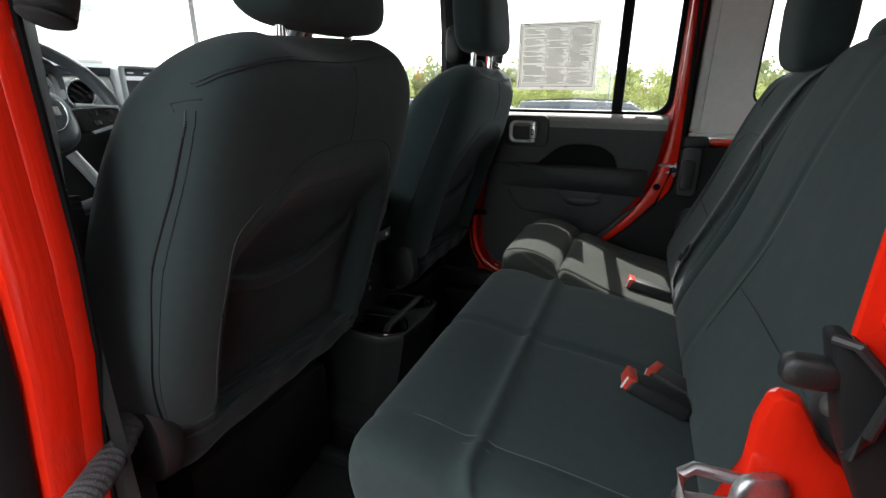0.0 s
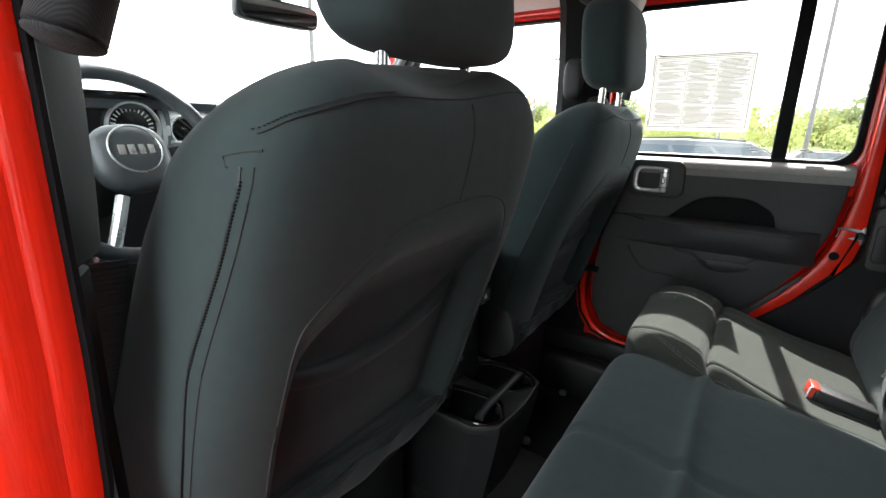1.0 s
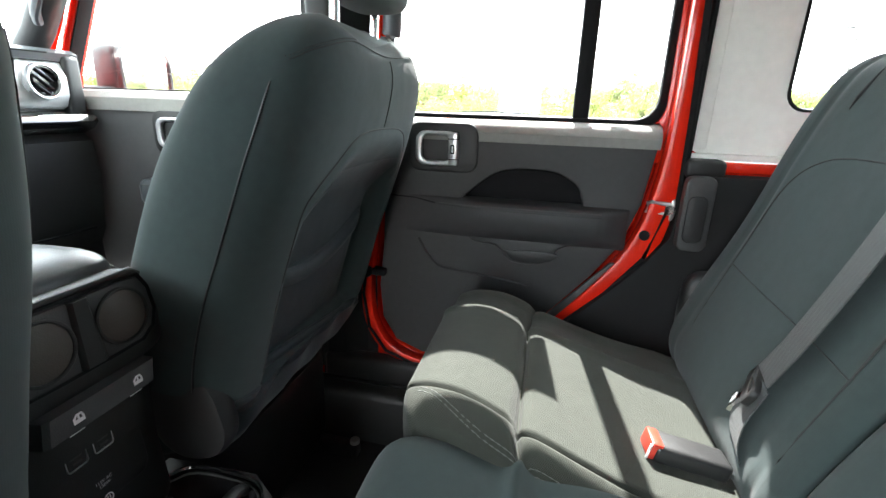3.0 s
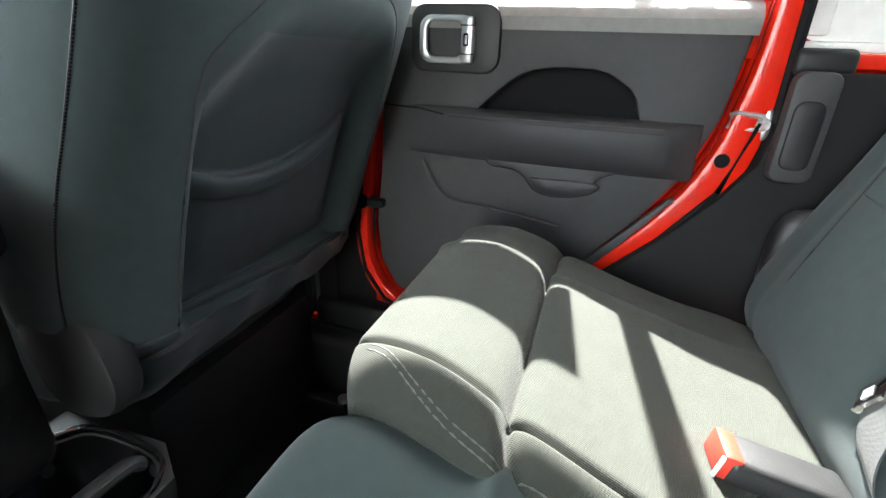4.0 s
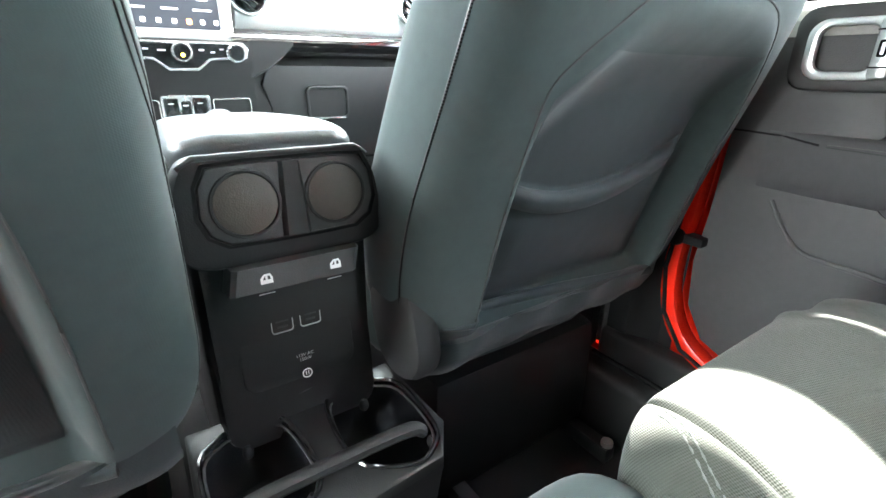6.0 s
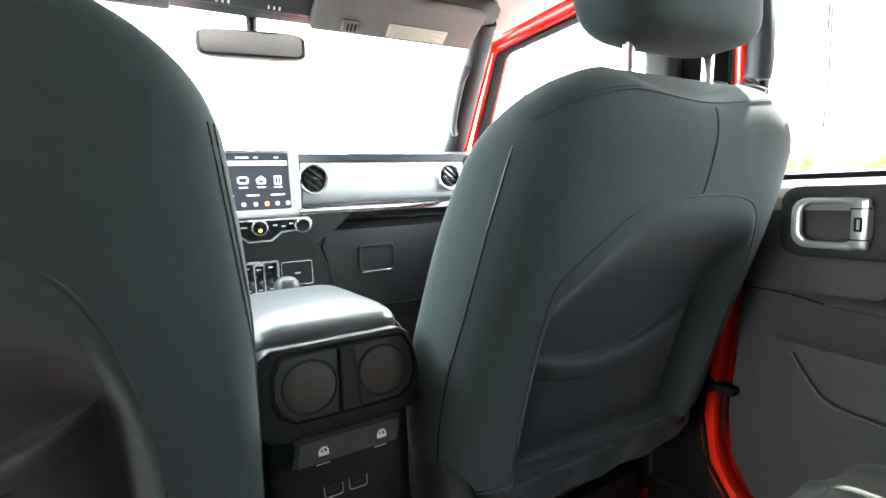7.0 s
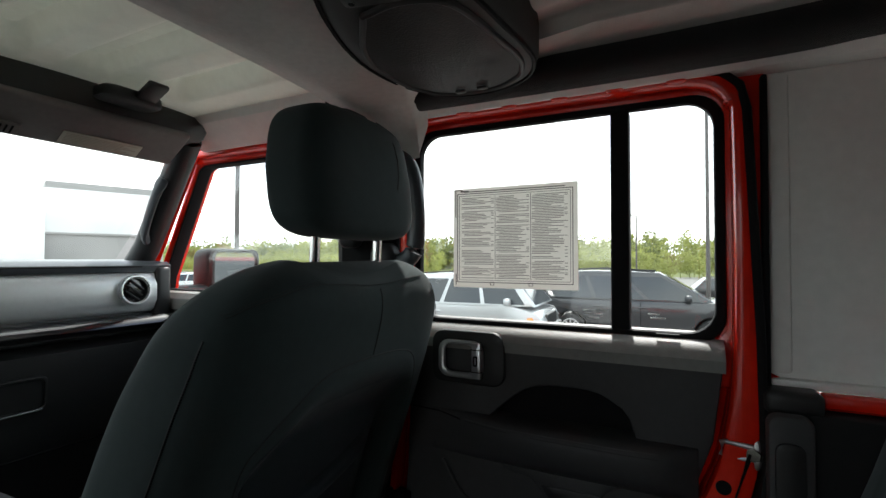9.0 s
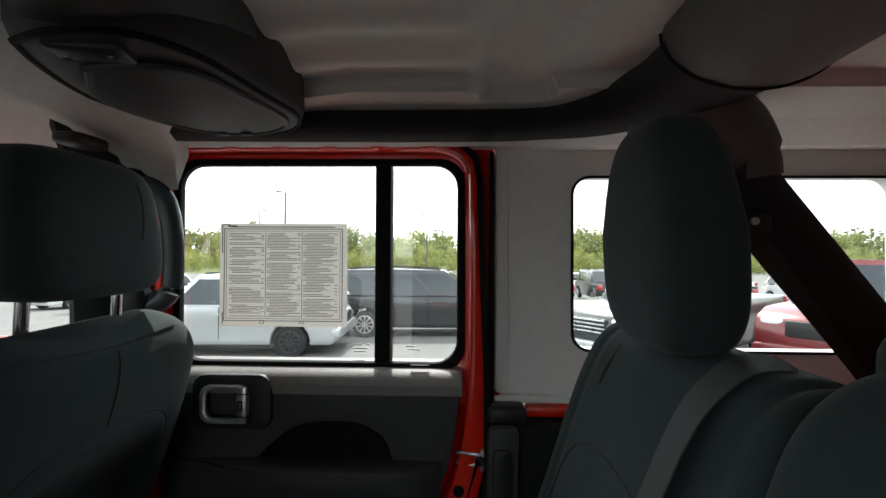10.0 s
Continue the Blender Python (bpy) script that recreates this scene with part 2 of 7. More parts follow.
def tube(path, r, n=8, caps=True, flat=1.0, up=(0, 0, 1)):
    """A round bar along a path; r may be one number or one for each point."""
    pts = [Vector(p) for p in path]
    rs = r if isinstance(r, (list, tuple)) else [r] * len(pts)
    loops = []
    for i, p in enumerate(pts):
        d = (pts[min(i + 1, len(pts) - 1)] - pts[max(i - 1, 0)]).normalized()
        u = Vector(up)
        if abs(u.dot(d)) > 0.95:
            u = Vector((1, 0, 0)) if abs(d.x) < 0.9 else Vector((0, 1, 0))
        s = d.cross(u).normalized()
        u = s.cross(d)
        loops.append([p + (s * math.cos(a) + u * math.sin(a) * flat) * rs[i] for a in (2 * math.pi * k / n for k in range(n))])
    return loft(loops, caps)


def smooth_path(pts, n=6):
    """Points along a Catmull-Rom curve."""
    p = [Vector(q) for q in pts]
    p = [p[0] * 2 - p[1]] + p + [p[-1] * 2 - p[-2]]
    out = []
    for i in range(1, len(p) - 2):
        for k in range(n):
            t = k / n
            out.append(0.5 * ((2 * p[i]) + (p[i + 1] - p[i - 1]) * t + (2 * p[i - 1] - 5 * p[i] + 4 * p[i + 1] - p[i + 2]) * t * t
                              + (3 * p[i] - p[i - 1] - 3 * p[i + 1] + p[i + 2]) * t ** 3))
    out.append(p[-2])
    return out


def rr(x0, x1, z0, z1, r, n=5):
    """A rounded rectangle as (a, b) points."""
    out = []
    for cx, cz, a0 in ((x1 - r, z1 - r, 0), (x0 + r, z1 - r, 90), (x0 + r, z0 + r, 180), (x1 - r, z0 + r, 270)):
        for k in range(n + 1):
            a = radians(a0 + 90 * k / n)
            out.append((cx + r * math.cos(a), cz + r * math.sin(a)))
    return out


def plate(outer, holes, axis, d0, d1, bevel=0.0):
    """A flat slab with openings through it; 2D points, extruded along an axis from d0 to d1."""
    put = {"x": lambda a, b, d: (d, a, b), "y": lambda a, b, d: (a, d, b), "z": lambda a, b, d: (a, b, d)}[axis]
    bm = bmesh.new()
    edges = []
    for loop in (outer, *holes):
        vs = [bm.verts.new(put(a, b, d0)) for a, b in loop]
        edges += [bm.edges.new((vs[i], vs[(i + 1) % len(vs)])) for i in range(len(vs))]
    bmesh.ops.triangle_fill(bm, use_beauty=True, use_dissolve=False, edges=edges)
    rim = [e for e in bm.edges if len(e.link_faces) == 1]
    got = bmesh.ops.extrude_face_region(bm, geom=bm.faces[:], use_keep_orig=True)
    vec = Vector(put(0, 0, d1)) - Vector(put(0, 0, d0))
    bmesh.ops.translate(bm, verts=[g for g in got["geom"] if isinstance(g, bmesh.types.BMVert)], vec=vec)
    if bevel:
        bmesh.ops.recalc_face_normals(bm, faces=bm.faces)
        sharp = [e for e in bm.edges if len(e.link_faces) == 2 and e.calc_face_angle(0) > 1.0]
        bmesh.ops.bevel(bm, geom=sharp, offset=bevel, segments=2, profile=0.5, affect="EDGES")
    return bm


def blob(center, size, e=0.5, nu=24, nv=14, e2=None):
    """A rounded cushion form (superellipsoid); e: 1 is round, less is boxier."""
    e2 = e if e2 is None else e2
    f = lambda w, p: math.copysign(abs(w) ** p, w)
    loops = []
    for j in range(1, nv):
        v = -math.pi / 2 + math.pi * j / nv
        loops.append([Vector((size[0] / 2 * f(math.cos(v), e2) * f(math.cos(u), e), size[1] / 2 * f(math.cos(v), e2) * f(math.sin(u), e), size[2] / 2 * f(math.sin(v), e2))) + Vector(center)
                      for u in (2 * math.pi * i / nu for i in range(nu))])
    return loft(loops)


def ring(center, r_out, r_in, axis, depth, n=32):
    """A flat ring with bevelled lip, facing along an axis."""
    prof = [(r_in, 0), (r_in, depth), (r_in + (r_out - r_in) * 0.25, depth * 1.3), (r_in + (r_out - r_in) * 0.75, depth * 1.3), (r_out, depth), (r_out, 0)]
    q = Vector((0, 0, 1)).rotation_difference(Vector(axis))
    loops = []
    for k in range(n + 1):
        a = 2 * math.pi * k / n
        loops.append([Vector(center) + q @ Vector((r * math.cos(a), r * math.sin(a), d)) for r, d in prof])
    bm = loft(loops, caps=False)
    bmesh.ops.remove_doubles(bm, verts=bm.verts, dist=1e-6)
    return bm


def disc(center, r, axis, depth, n=32, r2=None):
    q = Vector((0, 0, 1)).rotation_difference(Vector(axis))
    r2 = r * 0.96 if r2 is None else r2
    prof = [(r, 0), (r, depth * 0.8), (r2, depth)]
    return loft([[Vector(center) + q @ Vector((a * math.cos(2 * math.pi * k / n), a * math.sin(2 * math.pi * k / n), d)) for k in range(n)] for a, d in prof])


def ground_z(x, y):
    return -0.22 - 0.030 * max(0.0, min(y, 40.0)) - 0.01 * max(0.0, min(-x, 30.0))

C = 0.02                # the car's middle line, in y
YR, YL = 0.713, -0.673  # inner faces of the doors


def mirror_y(y):
    return 2 * C - y


# ---- ground and floor ----
def ground_sheet():
    xs = sorted({-900, -300, -120, -60, -30, -20, -10, -4, -2, 0, 2, 4, 10, 20, 30, 60, 120, 300, 900})
    ys = sorted({-900, -300, -100, -40, -20, -10, -5, -2, 0, 2, 5, 10, 15, 20, 30, 40, 60, 100, 300, 900})
    bm = bmesh.new()
    g = [[bm.verts.new((x, y, ground_z(x, y))) for y in ys] for x in xs]
    for i in range(len(xs) - 1):
        for j in range(len(ys) - 1):
            bm.faces.new((g[i][j], g[i + 1][j], g[i + 1][j + 1], g[i][j + 1]))
    return bm


ASPHALT = mat("grey_asphalt", (0.150, 0.145, 0.137), 0.9, var=0.14, scale=0.6, grain=0.5, grain_scale=60)
wall("ground", ground_sheet(), ASPHALT, "pale grey asphalt of an open car lot")
wall("floor", box(-1.75, 1.45, YL - 0.02, YR + 0.02, 0.40, 0.455, 0.01), CARPET, "black carpeted car floor")
# transmission tunnel under the console
wall("trim_tunnel", box(-1.6, -0.35, C - 0.15, C + 0.15, 0.45, 0.58, 0.06, 4), CARPET, "black carpeted hump along the car floor")
# raised floor under the bench
wall("floor_step", box(-0.10, 1.45, YL, YR, 0.45, 0.62, 0.02, 3), CARPET, "black carpeted step under the rear bench")

# ---- body sides ----
# door openings: rear door opening outline in (x, z)
REAR_OPEN = [(0.085, 1.712), (0.122, 1.700), (0.143, 1.672), (0.150, 1.63), (0.150, 1.28), (0.132, 1.117), (0.100, 1.020), (0.045, 0.935), (-0.027, 0.850), (-0.120, 0.745), (-0.240, 0.690), (-0.359, 0.673),
             (-0.440, 0.705), (-0.480, 0.770), (-0.489, 0.860), (-0.478, 0.960), (-0.470, 1.10), (-0.470, 1.28), (-0.470, 1.64), (-0.455, 1.69), (-0.42, 1.712)]
FRONT_OPEN = [(-0.585, 1.70), (-0.585, 0.62), (-0.62, 0.58), (-1.40, 0.58), (-1.48, 0.64), (-1.53, 1.20), (-1.50, 1.36), (-1.33, 1.70)]
QUARTER = rr(0.36, 1.014, 1.317, 1.667, 0.035)


LEFT_OPEN = [(0.175, 1.70), (0.175, 1.238), (0.230, 1.215), (0.238, 1.10), (0.200, 1.00), (0.100, 0.87), (0.0, 0.78), (-0.100, 0.70), (-0.240, 0.680), (-0.400, 0.673),
             (-0.490, 0.690), (-0.530, 0.740), (-0.535, 0.800), (-0.528, 0.860), (-0.508, 0.950), (-0.482, 1.06), (-0.470, 1.18), (-0.470, 1.34), (-0.470, 1.70)]


def side_shell(y0, y1, opening):
    outer = [(-1.62, 0.38), (-1.62, 1.30), (-1.58, 1.34), (-1.31, 1.735), (0.20, 1.735), (0.20, 1.235), (0.262, 1.206), (1.30, 1.206), (1.30, 0.38)]
    return plate(outer, [opening, FRONT_OPEN], "y", y0, y1, 0.006)


def side(sign):
    """One side of the body: the red shell with its door openings, black seals, hardtop wall with quarter window."""
    s = (lambda y: y) if sign > 0 else mirror_y
    nm = "right" if sign > 0 else "left"
    opening = REAR_OPEN if sign > 0 else LEFT_OPEN
    def eased(loop):
        return [(q.x, q.z) for q in smooth_path([(x, 0, z) for x, z in loop + loop[:1]], 4)][:-1]
    body = wall("wall_" + nm, side_shell(s(0.735), s(0.775 if sign > 0 else 0.762), eased([(x, z + (0.014 if z > 1.66 else 0.0)) for x, z in opening]) if sign > 0 else opening), RED, "glossy red painted car body side with door openings")
    if sign > 0:
        # red door jamb lip that stands inward round the rear opening, and its seal
        wide = [0.016, 0.022, 0.028, 0.030, 0.034, 0.052, 0.058, 0.046, 0.034, 0.026, 0.024, 0.026, 0.030, 0.036, 0.040, 0.034, 0.020, 0.016, 0.016, 0.016, 0.016]
        cx, cz = -0.16, 1.15
        lip, mid = [], []
        for (x, z), w in zip(opening, wide):
            dx, dz = x - cx, z - cz
            k = math.hypot(dx, dz)
            lip.append((x + dx / k * w, z + dz / k * w))
            mid.append((x + dx / k * w * 0.72, 0.699, z + dz / k * w * 0.72))
        part("door_jamb", plate(eased(lip), [eased(opening)], "y", s(0.700), s(0.737), 0.008), RED, body, "glossy red painted door jamb")
        part("door_seal", tube(mid[5:], 0.0042, 8), RUBBER, body, "black rubber door seal")
        part("post_cover", box(0.191, 0.2005, 0.716, 0.734, 1.21, 1.715, 0.004), RUBBER, body, "black cover beside the rear door")
        part("post_seal", tube([(x + 0.004, 0.703, z + 0.003) for x, z in lip[:6]], 0.007, 8), RUBBER, body, "black rubber seal beside the rear door")
    else:
        # the open doorway: red bulge that carries the striker, and a black bracket above it
        band = [(0.178, 1.156), (0.170, 1.167), (0.159, 1.171), (0.153, 1.164), (0.149, 1.144), (0.149, 1.110), (0.124, 1.020), (0.069, 0.935), (-0.003, 0.850), (-0.08, 0.768), (-0.18, 0.69), (-0.18, 0.60), (0.30, 0.60), (0.30, 1.02), (0.235, 1.085), (0.216, 1.112), (0.208, 1.125), (0.195, 1.132), (0.185, 1.143)]
        part("door_jamb", plate(band, [], "y", s(0.688), s(0.708), 0.008), RED, body, "glossy red painted door jamb")
        outer_open = [(x + (0.01 if x > -0.16 else -0.03), z - (0.03 if z < 0.8 else 0.0)) for x, z in opening]
        part("outer_panel", side_shell(s(0.762), s(0.83), outer_open), RED, body, "glossy red outer body panel")
        part("post_bracket", plate([(0.160, 1.228), (0.168, 1.230), (0.188, 1.210), (0.230, 1.20), (0.245, 1.05), (0.212, 1.095), (0.190, 1.140), (0.178, 1.165)], [], "y", s(0.722), s(0.745), 0.003), DARKTRIM, body, "black plastic bracket on the door post")
        part("bracket_ridge", tube([(0.160, s(0.742), 1.229), (0.169, s(0.748), 1.229), (0.187, s(0.750), 1.210), (0.184, s(0.748), 1.180), (0.180, s(0.744), 1.163)], 0.0030, 8), PLASTIC, body)
        part("bracket_arm", blob((0.156, s(0.738), 1.206), (0.028, 0.016, 0.018), 0.6, 14, 8), PLASTIC, body)
        part("bracket_knob", blob((0.177, s(0.720), 1.177), (0.010, 0.010, 0.012), 0.8, 14, 8), TRIM, body)
        part("post_face", plate([(0.167, 1.72), (0.167, 1.232), (0.178, 1.223), (0.190, 1.210), (0.199, 1.204), (0.199, 1.72)], [], "y", s(0.7365), s(0.7445), 0.003), RED, body, "glossy red painted rear door post")
        # middle pillar's rear face; outside it a black plate paints the gap dark
        part("pillar_face", plate([(x - 0.001, z) for x, z in opening[-8:]] + [(-0.56, 1.70), (-0.58, 0.73)], [], "y", s(0.745), s(0.800), 0.010), RED, body, "glossy red middle pillar with long scratches of light")
        part("pillar_gap", plate([(x - 0.012, z) for x, z in opening[-8:]] + [(-0.56, 1.70), (-0.58, 0.73)], [], "y", s(0.803), s(0.838), 0.004), RUBBER, body, "black plate standing in for the dark gap outside the middle pillar")
        part("door_seal", tube([(a + 0.007 * (1 if a > -0.16 else -1), s(0.733), b - (0.006 if b < 0.8 else 0)) for a, b in opening[8:]], 0.006, 8), RUBBER, body, "black rubber door seal")
    # hardtop wall with its quarter window
    top_outer = [(0.202, 1.222), (0.202, 1.80), (1.30, 1.80), (1.30, 1.222)]
    ht = wall("wall_hardtop_" + nm, plate(top_outer, [QUARTER], "y", s(0.745), s(0.79), 0.004), HARDTOP, "pale grey moulded hardtop side wall")
    part("window_seal", plate(rr(0.357, 1.017, 1.314, 1.670, 0.037), [rr(0.362, 1.012, 1.319, 1.665, 0.034)], "y", s(0.741), s(0.747)), RUBBER, ht, "black rubber window seal")
    part("pane", plate(QUARTER, [], "y", s(0.766), s(0.770)), GLASS, ht, "clear side glass", shadow=False)
    # inner ribs of the hardtop wall
    part("flange", box(0.202, 0.232, s(0.738), s(0.750), 1.235, 1.72, 0.006), HARDTOP, ht)
    part("bottom_flange", box(0.202, 1.30, s(0.728), s(0.752), 1.214, 1.228, 0.004), HARDTOP, ht)
    # red rail and black tub trim below it
    part("tub_rail", box(0.262, 1.30, s(0.712), s(0.745), 1.192, 1.213, 0.006), RED, body, "red body rail under the hardtop")
    edge = [(0.192, 1.188), (0.188, 1.12), (0.178, 1.055), (0.138, 0.995), (0.094, 0.944), (0.046, 0.893), (0.0, 0.846), (-0.045, 0.785), (-0.085, 0.715), (-0.12, 0.62), (1.30, 0.62), (1.30, 1.188)]
    if sign < 0:
        edge = [(x + 0.045 if x < 1 else x, z) for x, z in edge]
    tp = wall("trim_tub_" + nm, plate(edge, [], "y", s(0.686), s(0.734), 0.008), DARKTRIM, "black plastic trim panel beside the rear seat")
    part("cover_plate", plate(rr(0.186, 0.244, 1.035, 1.188, 0.016), [], "y", s(0.662), s(0.690), 0.008), TRIM, tp, "dark grey plastic belt cover")
    part("cover_face", plate(rr(0.194, 0.232, 1.055, 1.150, 0.014), [], "y", s(0.657), s(0.664), 0.004), PLASTIC, tp)
    part("rail_end", box(0.186, 0.262, s(0.688), s(0.742), 1.182, 1.218, 0.01, 3), PLASTIC, tp)
    # sill
    sl = wall("trim_sill_" + nm, box(-1.45, -0.06, s(0.62), s(0.700), 0.44, 0.60, 0.02, 3), PLASTIC, "black plastic door sill cover")
    part("sill_ridge", box(-0.62, -0.08, s(0.680), s(0.728), 0.58, 0.664, 0.012, 3), PLASTIC, sl)
    part("sill_edge", tube([(-0.62, s(0.668), 0.604), (-0.1, s(0.668), 0.604)], 0.005, 6), RUBBER, body)
    # roof side rail above the doors
    rail = wall("trim_roof_rail_" + nm, loft([[(x, s(0.745), 1.722), (x, s(0.745), 1.80), (x, s(0.60), 1.805), (x, s(0.615), 1.765), (x, s(0.69), 1.718)] for x in (-1.12, -0.55, 0.20, 0.70, 1.30)]),
                HARDTOP, "pale moulded roof rail above the doors")
    for k in range(6):
        x = -0.42 + k * 0.098
        part("clip", blob((x, s(0.705), 1.722), (0.034, 0.03, 0.016), 0.6, 12, 8), RED, rail)
    # B pillar: padded bar with trim, belt and handle
    def post(x, y, z):
        return [(-0.640, s(0.730), z), (-0.640, s(y + 0.022), z), (-0.612, s(y), z), (-0.566, s(y), z), (x, s(y + 0.008), z), (-0.502, s(y + 0.040), z), (-0.484, s(0.728), z)]
    bp = wall("trim_pillar_" + nm, loft([post(-0.560, 0.694, z) for z in (0.50, 0.80, 1.10)] + [post(-0.552, 0.692, 1.225), post(-0.556, 0.702, 1.232), post(-0.556, 0.702, 1.236), post(-0.548, 0.680, 1.243), post(-0.545, 0.676, 1.30), post(-0.540, 0.668, 1.55), post(-0.535, 0.645, 1.70), post(-0.52, 0.61, 1.77)]),
              DARKTRIM, "black plastic trim over the middle pillar")
    # tiny zinc bead, added for a glint at the trim seam
    part("seam_clip", blob((-0.544, s(0.694), 1.236), (0.008, 0.006, 0.005), 0.8, 10, 6), ZINC, bp)
    return body


side(1)
side(-1)


def striker(sign):
    s = (lambda y: y) if sign > 0 else mirror_y
    dz = 0.0 if sign > 0 else -0.022
    t = thing("door_striker", (0.165, s(0.712), 1.118), "zinc-plated door striker bolted to the red jamb", "door latch", "door strikers")
    q = 0.708 if sign > 0 else 0.716
    sub("base_plate", turned(blob((0, 0, 0), (0.028 if sign > 0 else 0.038, 0.014, 0.052), 0.6, 20, 10), pose(0.158 + (0.014 if sign > 0 else 0.0), s(q), 1.112 + dz, 0, 0, -25 * sign)), ZINC, t)
    loop = [(0.155, s(q - 0.008), 1.123), (0.120, s(q - 0.004), 1.126), (0.113, s(q + 0.0), 1.123), (0.113, s(q + 0.0), 1.104), (0.120, s(q - 0.002), 1.101), (0.155, s(q - 0.006), 1.104)]
    loop = [(x + (0.018 if sign > 0 else 0.0), y, z + dz) for x, y, z in loop]
    sub("loop", tube(loop, 0.0045, 10), ZINC, t)
    sub("bolt", disc((0.160 + (0.014 if sign > 0 else 0.0), s(q - 0.008), 1.112 + dz), 0.011, (-0.4, -1 * sign, 0), 0.006, 6), STEEL, t)
    b = disc((0.132, s(0.702), 1.053), 0.011, (0, -sign, 0), 0.006, 20)
    sub("jamb_plug", b, RUBBER, t)


striker(1)
striker(-1)

# ---- ceiling: hardtop panels ----
def roof_skin(x0, x1, y0, y1, z, relief, nx, ny, thick=0.06):
    """A moulded roof skin: a grid crowned across the car, with the relief of its underside."""
    g = []
    for i in range(nx + 1):
        row = []
        for j in range(ny + 1):
            u, v = i / nx, j / ny
            x, y = x0 + (x1 - x0) * u, y0 + (y1 - y0) * v
            edge = 1 - min(1, 14 * min(u, 1 - u, v, 1 - v))
            row.append((x, y, z + 0.022 * (1 - (2 * v - 1) ** 2) + relief(x, y) - 0.012 * edge))
        g.append(row)
    bm = bmesh.new()
    grid = [[bm.verts.new(p) for p in row] for row in g]
    for i in range(nx):
        for j in range(ny):
            bm.faces.new((grid[i][j], grid[i][j + 1], grid[i + 1][j + 1], grid[i + 1][j]))
    top = [bm.verts.new((x, y, z + thick)) for x, y in ((x0, y0), (x1, y0), (x1, y1), (x0, y1))]
    bm.faces.new(top)
    edges = [[r[0] for r in grid], grid[nx], [r[ny] for r in grid[::-1]], grid[0][::-1]]
    for k, e in enumerate(edges):
        bm.faces.new(e[::-1] + [top[k], top[(k + 1) % 4]])
    return bm


def ramp(a, b, v):
    k = min(1.0, max(0.0, (v - a) / (b - a)))
    return k * k * (3 - 2 * k)


def front_relief(x, y):
    """Long round-ended flutes pressed into the front panels."""
    d = abs(y - C) + C
    h = 0.0
    for c, xa, xb in ((0.090, -0.95, -0.62), (0.197, -1.03, -0.62), (0.340, -1.03, -0.60), (0.495, -1.00, -0.60)):
        h += 0.048 * (1 - ramp(0.016, 0.050, abs(d - c))) * ramp(xa, xa + 0.06, x) * (1 - ramp(xb - 0.02, xb, x))
    return h


def rear_relief(x, y):
    """The lower side margin of the rear roof, its stepped edge and one cross flute."""
    d = abs(y - C) + C
    line = 0.538 + 0.036 * ramp(0.145, 0.185, x) - 0.044 * ramp(0.270, 0.290, x)
    low = -0.024 * ramp(line - 0.004, line + 0.004, d)
    left = 0.150 + 0.25 * max(0.0, 0.56 - d)
    flute = 0.016 * ramp(left - 0.004, left + 0.006, x) * (1 - ramp(left + 0.03, left + 0.09, x)) * (1 - ramp(line - 0.05, line, d))
    wave = 0.007 * math.sin(d * 62) * (1 - ramp(0.12, 0.16, x)) * ramp(0.30, 0.40, d) * (1 - ramp(line - 0.04, line, d))
    return low + flute + wave


wall("ceiling_front_right", roof_skin(-1.07, -0.545, C + 0.02, 0.66, 1.778, front_relief, 60, 100), ROOFSKIN, "pale grey ribbed removable roof panel", 60)
wall("ceiling_front_left", roof_skin(-1.07, -0.545, mirror_y(0.66), C - 0.02, 1.778, front_relief, 60, 100), ROOFSKIN, "pale grey ribbed removable roof panel", 60)
wall("ceiling_rear", roof_skin(-0.14, 1.32, mirror_y(0.63), 0.63, 1.790, rear_relief, 150, 320), HARDTOP_DIM, "pale grey ribbed hardtop roof", 60)
wall("ceiling_edge", box(-0.56, 1.34, mirror_y(0.84), 0.84, 1.86, 1.90, 0.02), HARDTOP, "hardtop outer skin")
back = wall("wall_back", plate([(YL - 0.1, 1.212), (YR + 0.1, 1.212), (YR + 0.1, 1.86), (YL - 0.1, 1.86)], [rr(mirror_y(0.56), 0.56, 1.27, 1.68, 0.06)], "x", 1.30, 1.34, 0.006), HARDTOP, "pale rear wall of the hardtop with a window")
# out-of-view glass; its tint is added to keep the seat backs dim
part("pane", plate(rr(mirror_y(0.57), 0.57, 1.26, 1.69, 0.06), [], "x", 1.318, 1.322), DIMMING_GLASS, back, "unseen rear glass, its dark tint added to dim light from behind")
wall("wall_tailgate", box(1.30, 1.345, YL - 0.09, YR + 0.09, 0.40, 1.208, 0.012), RED, "red painted tailgate")
# hidden red sheet, added to bounce sunlight red onto the rear roof
wall("floor_cargo", box(0.55, 1.295, YL + 0.03, YR - 0.03, 0.622, 0.640, 0.006), RED, "unseen red sheet on the load floor, added to throw red light upward")
wall("trim_roof_joint", box(-1.07, -0.545, C - 0.028, C + 0.028, 1.765, 1.80, 0.006), PLASTIC, "dark strip between the front roof panels")

# ---- padded sport bars ----
def bar(name, path, r, material, label, flat=1.0, n=6):
    return wall(name, tube(smooth_path(path, n), r, 14, flat=flat), material, label, 60)


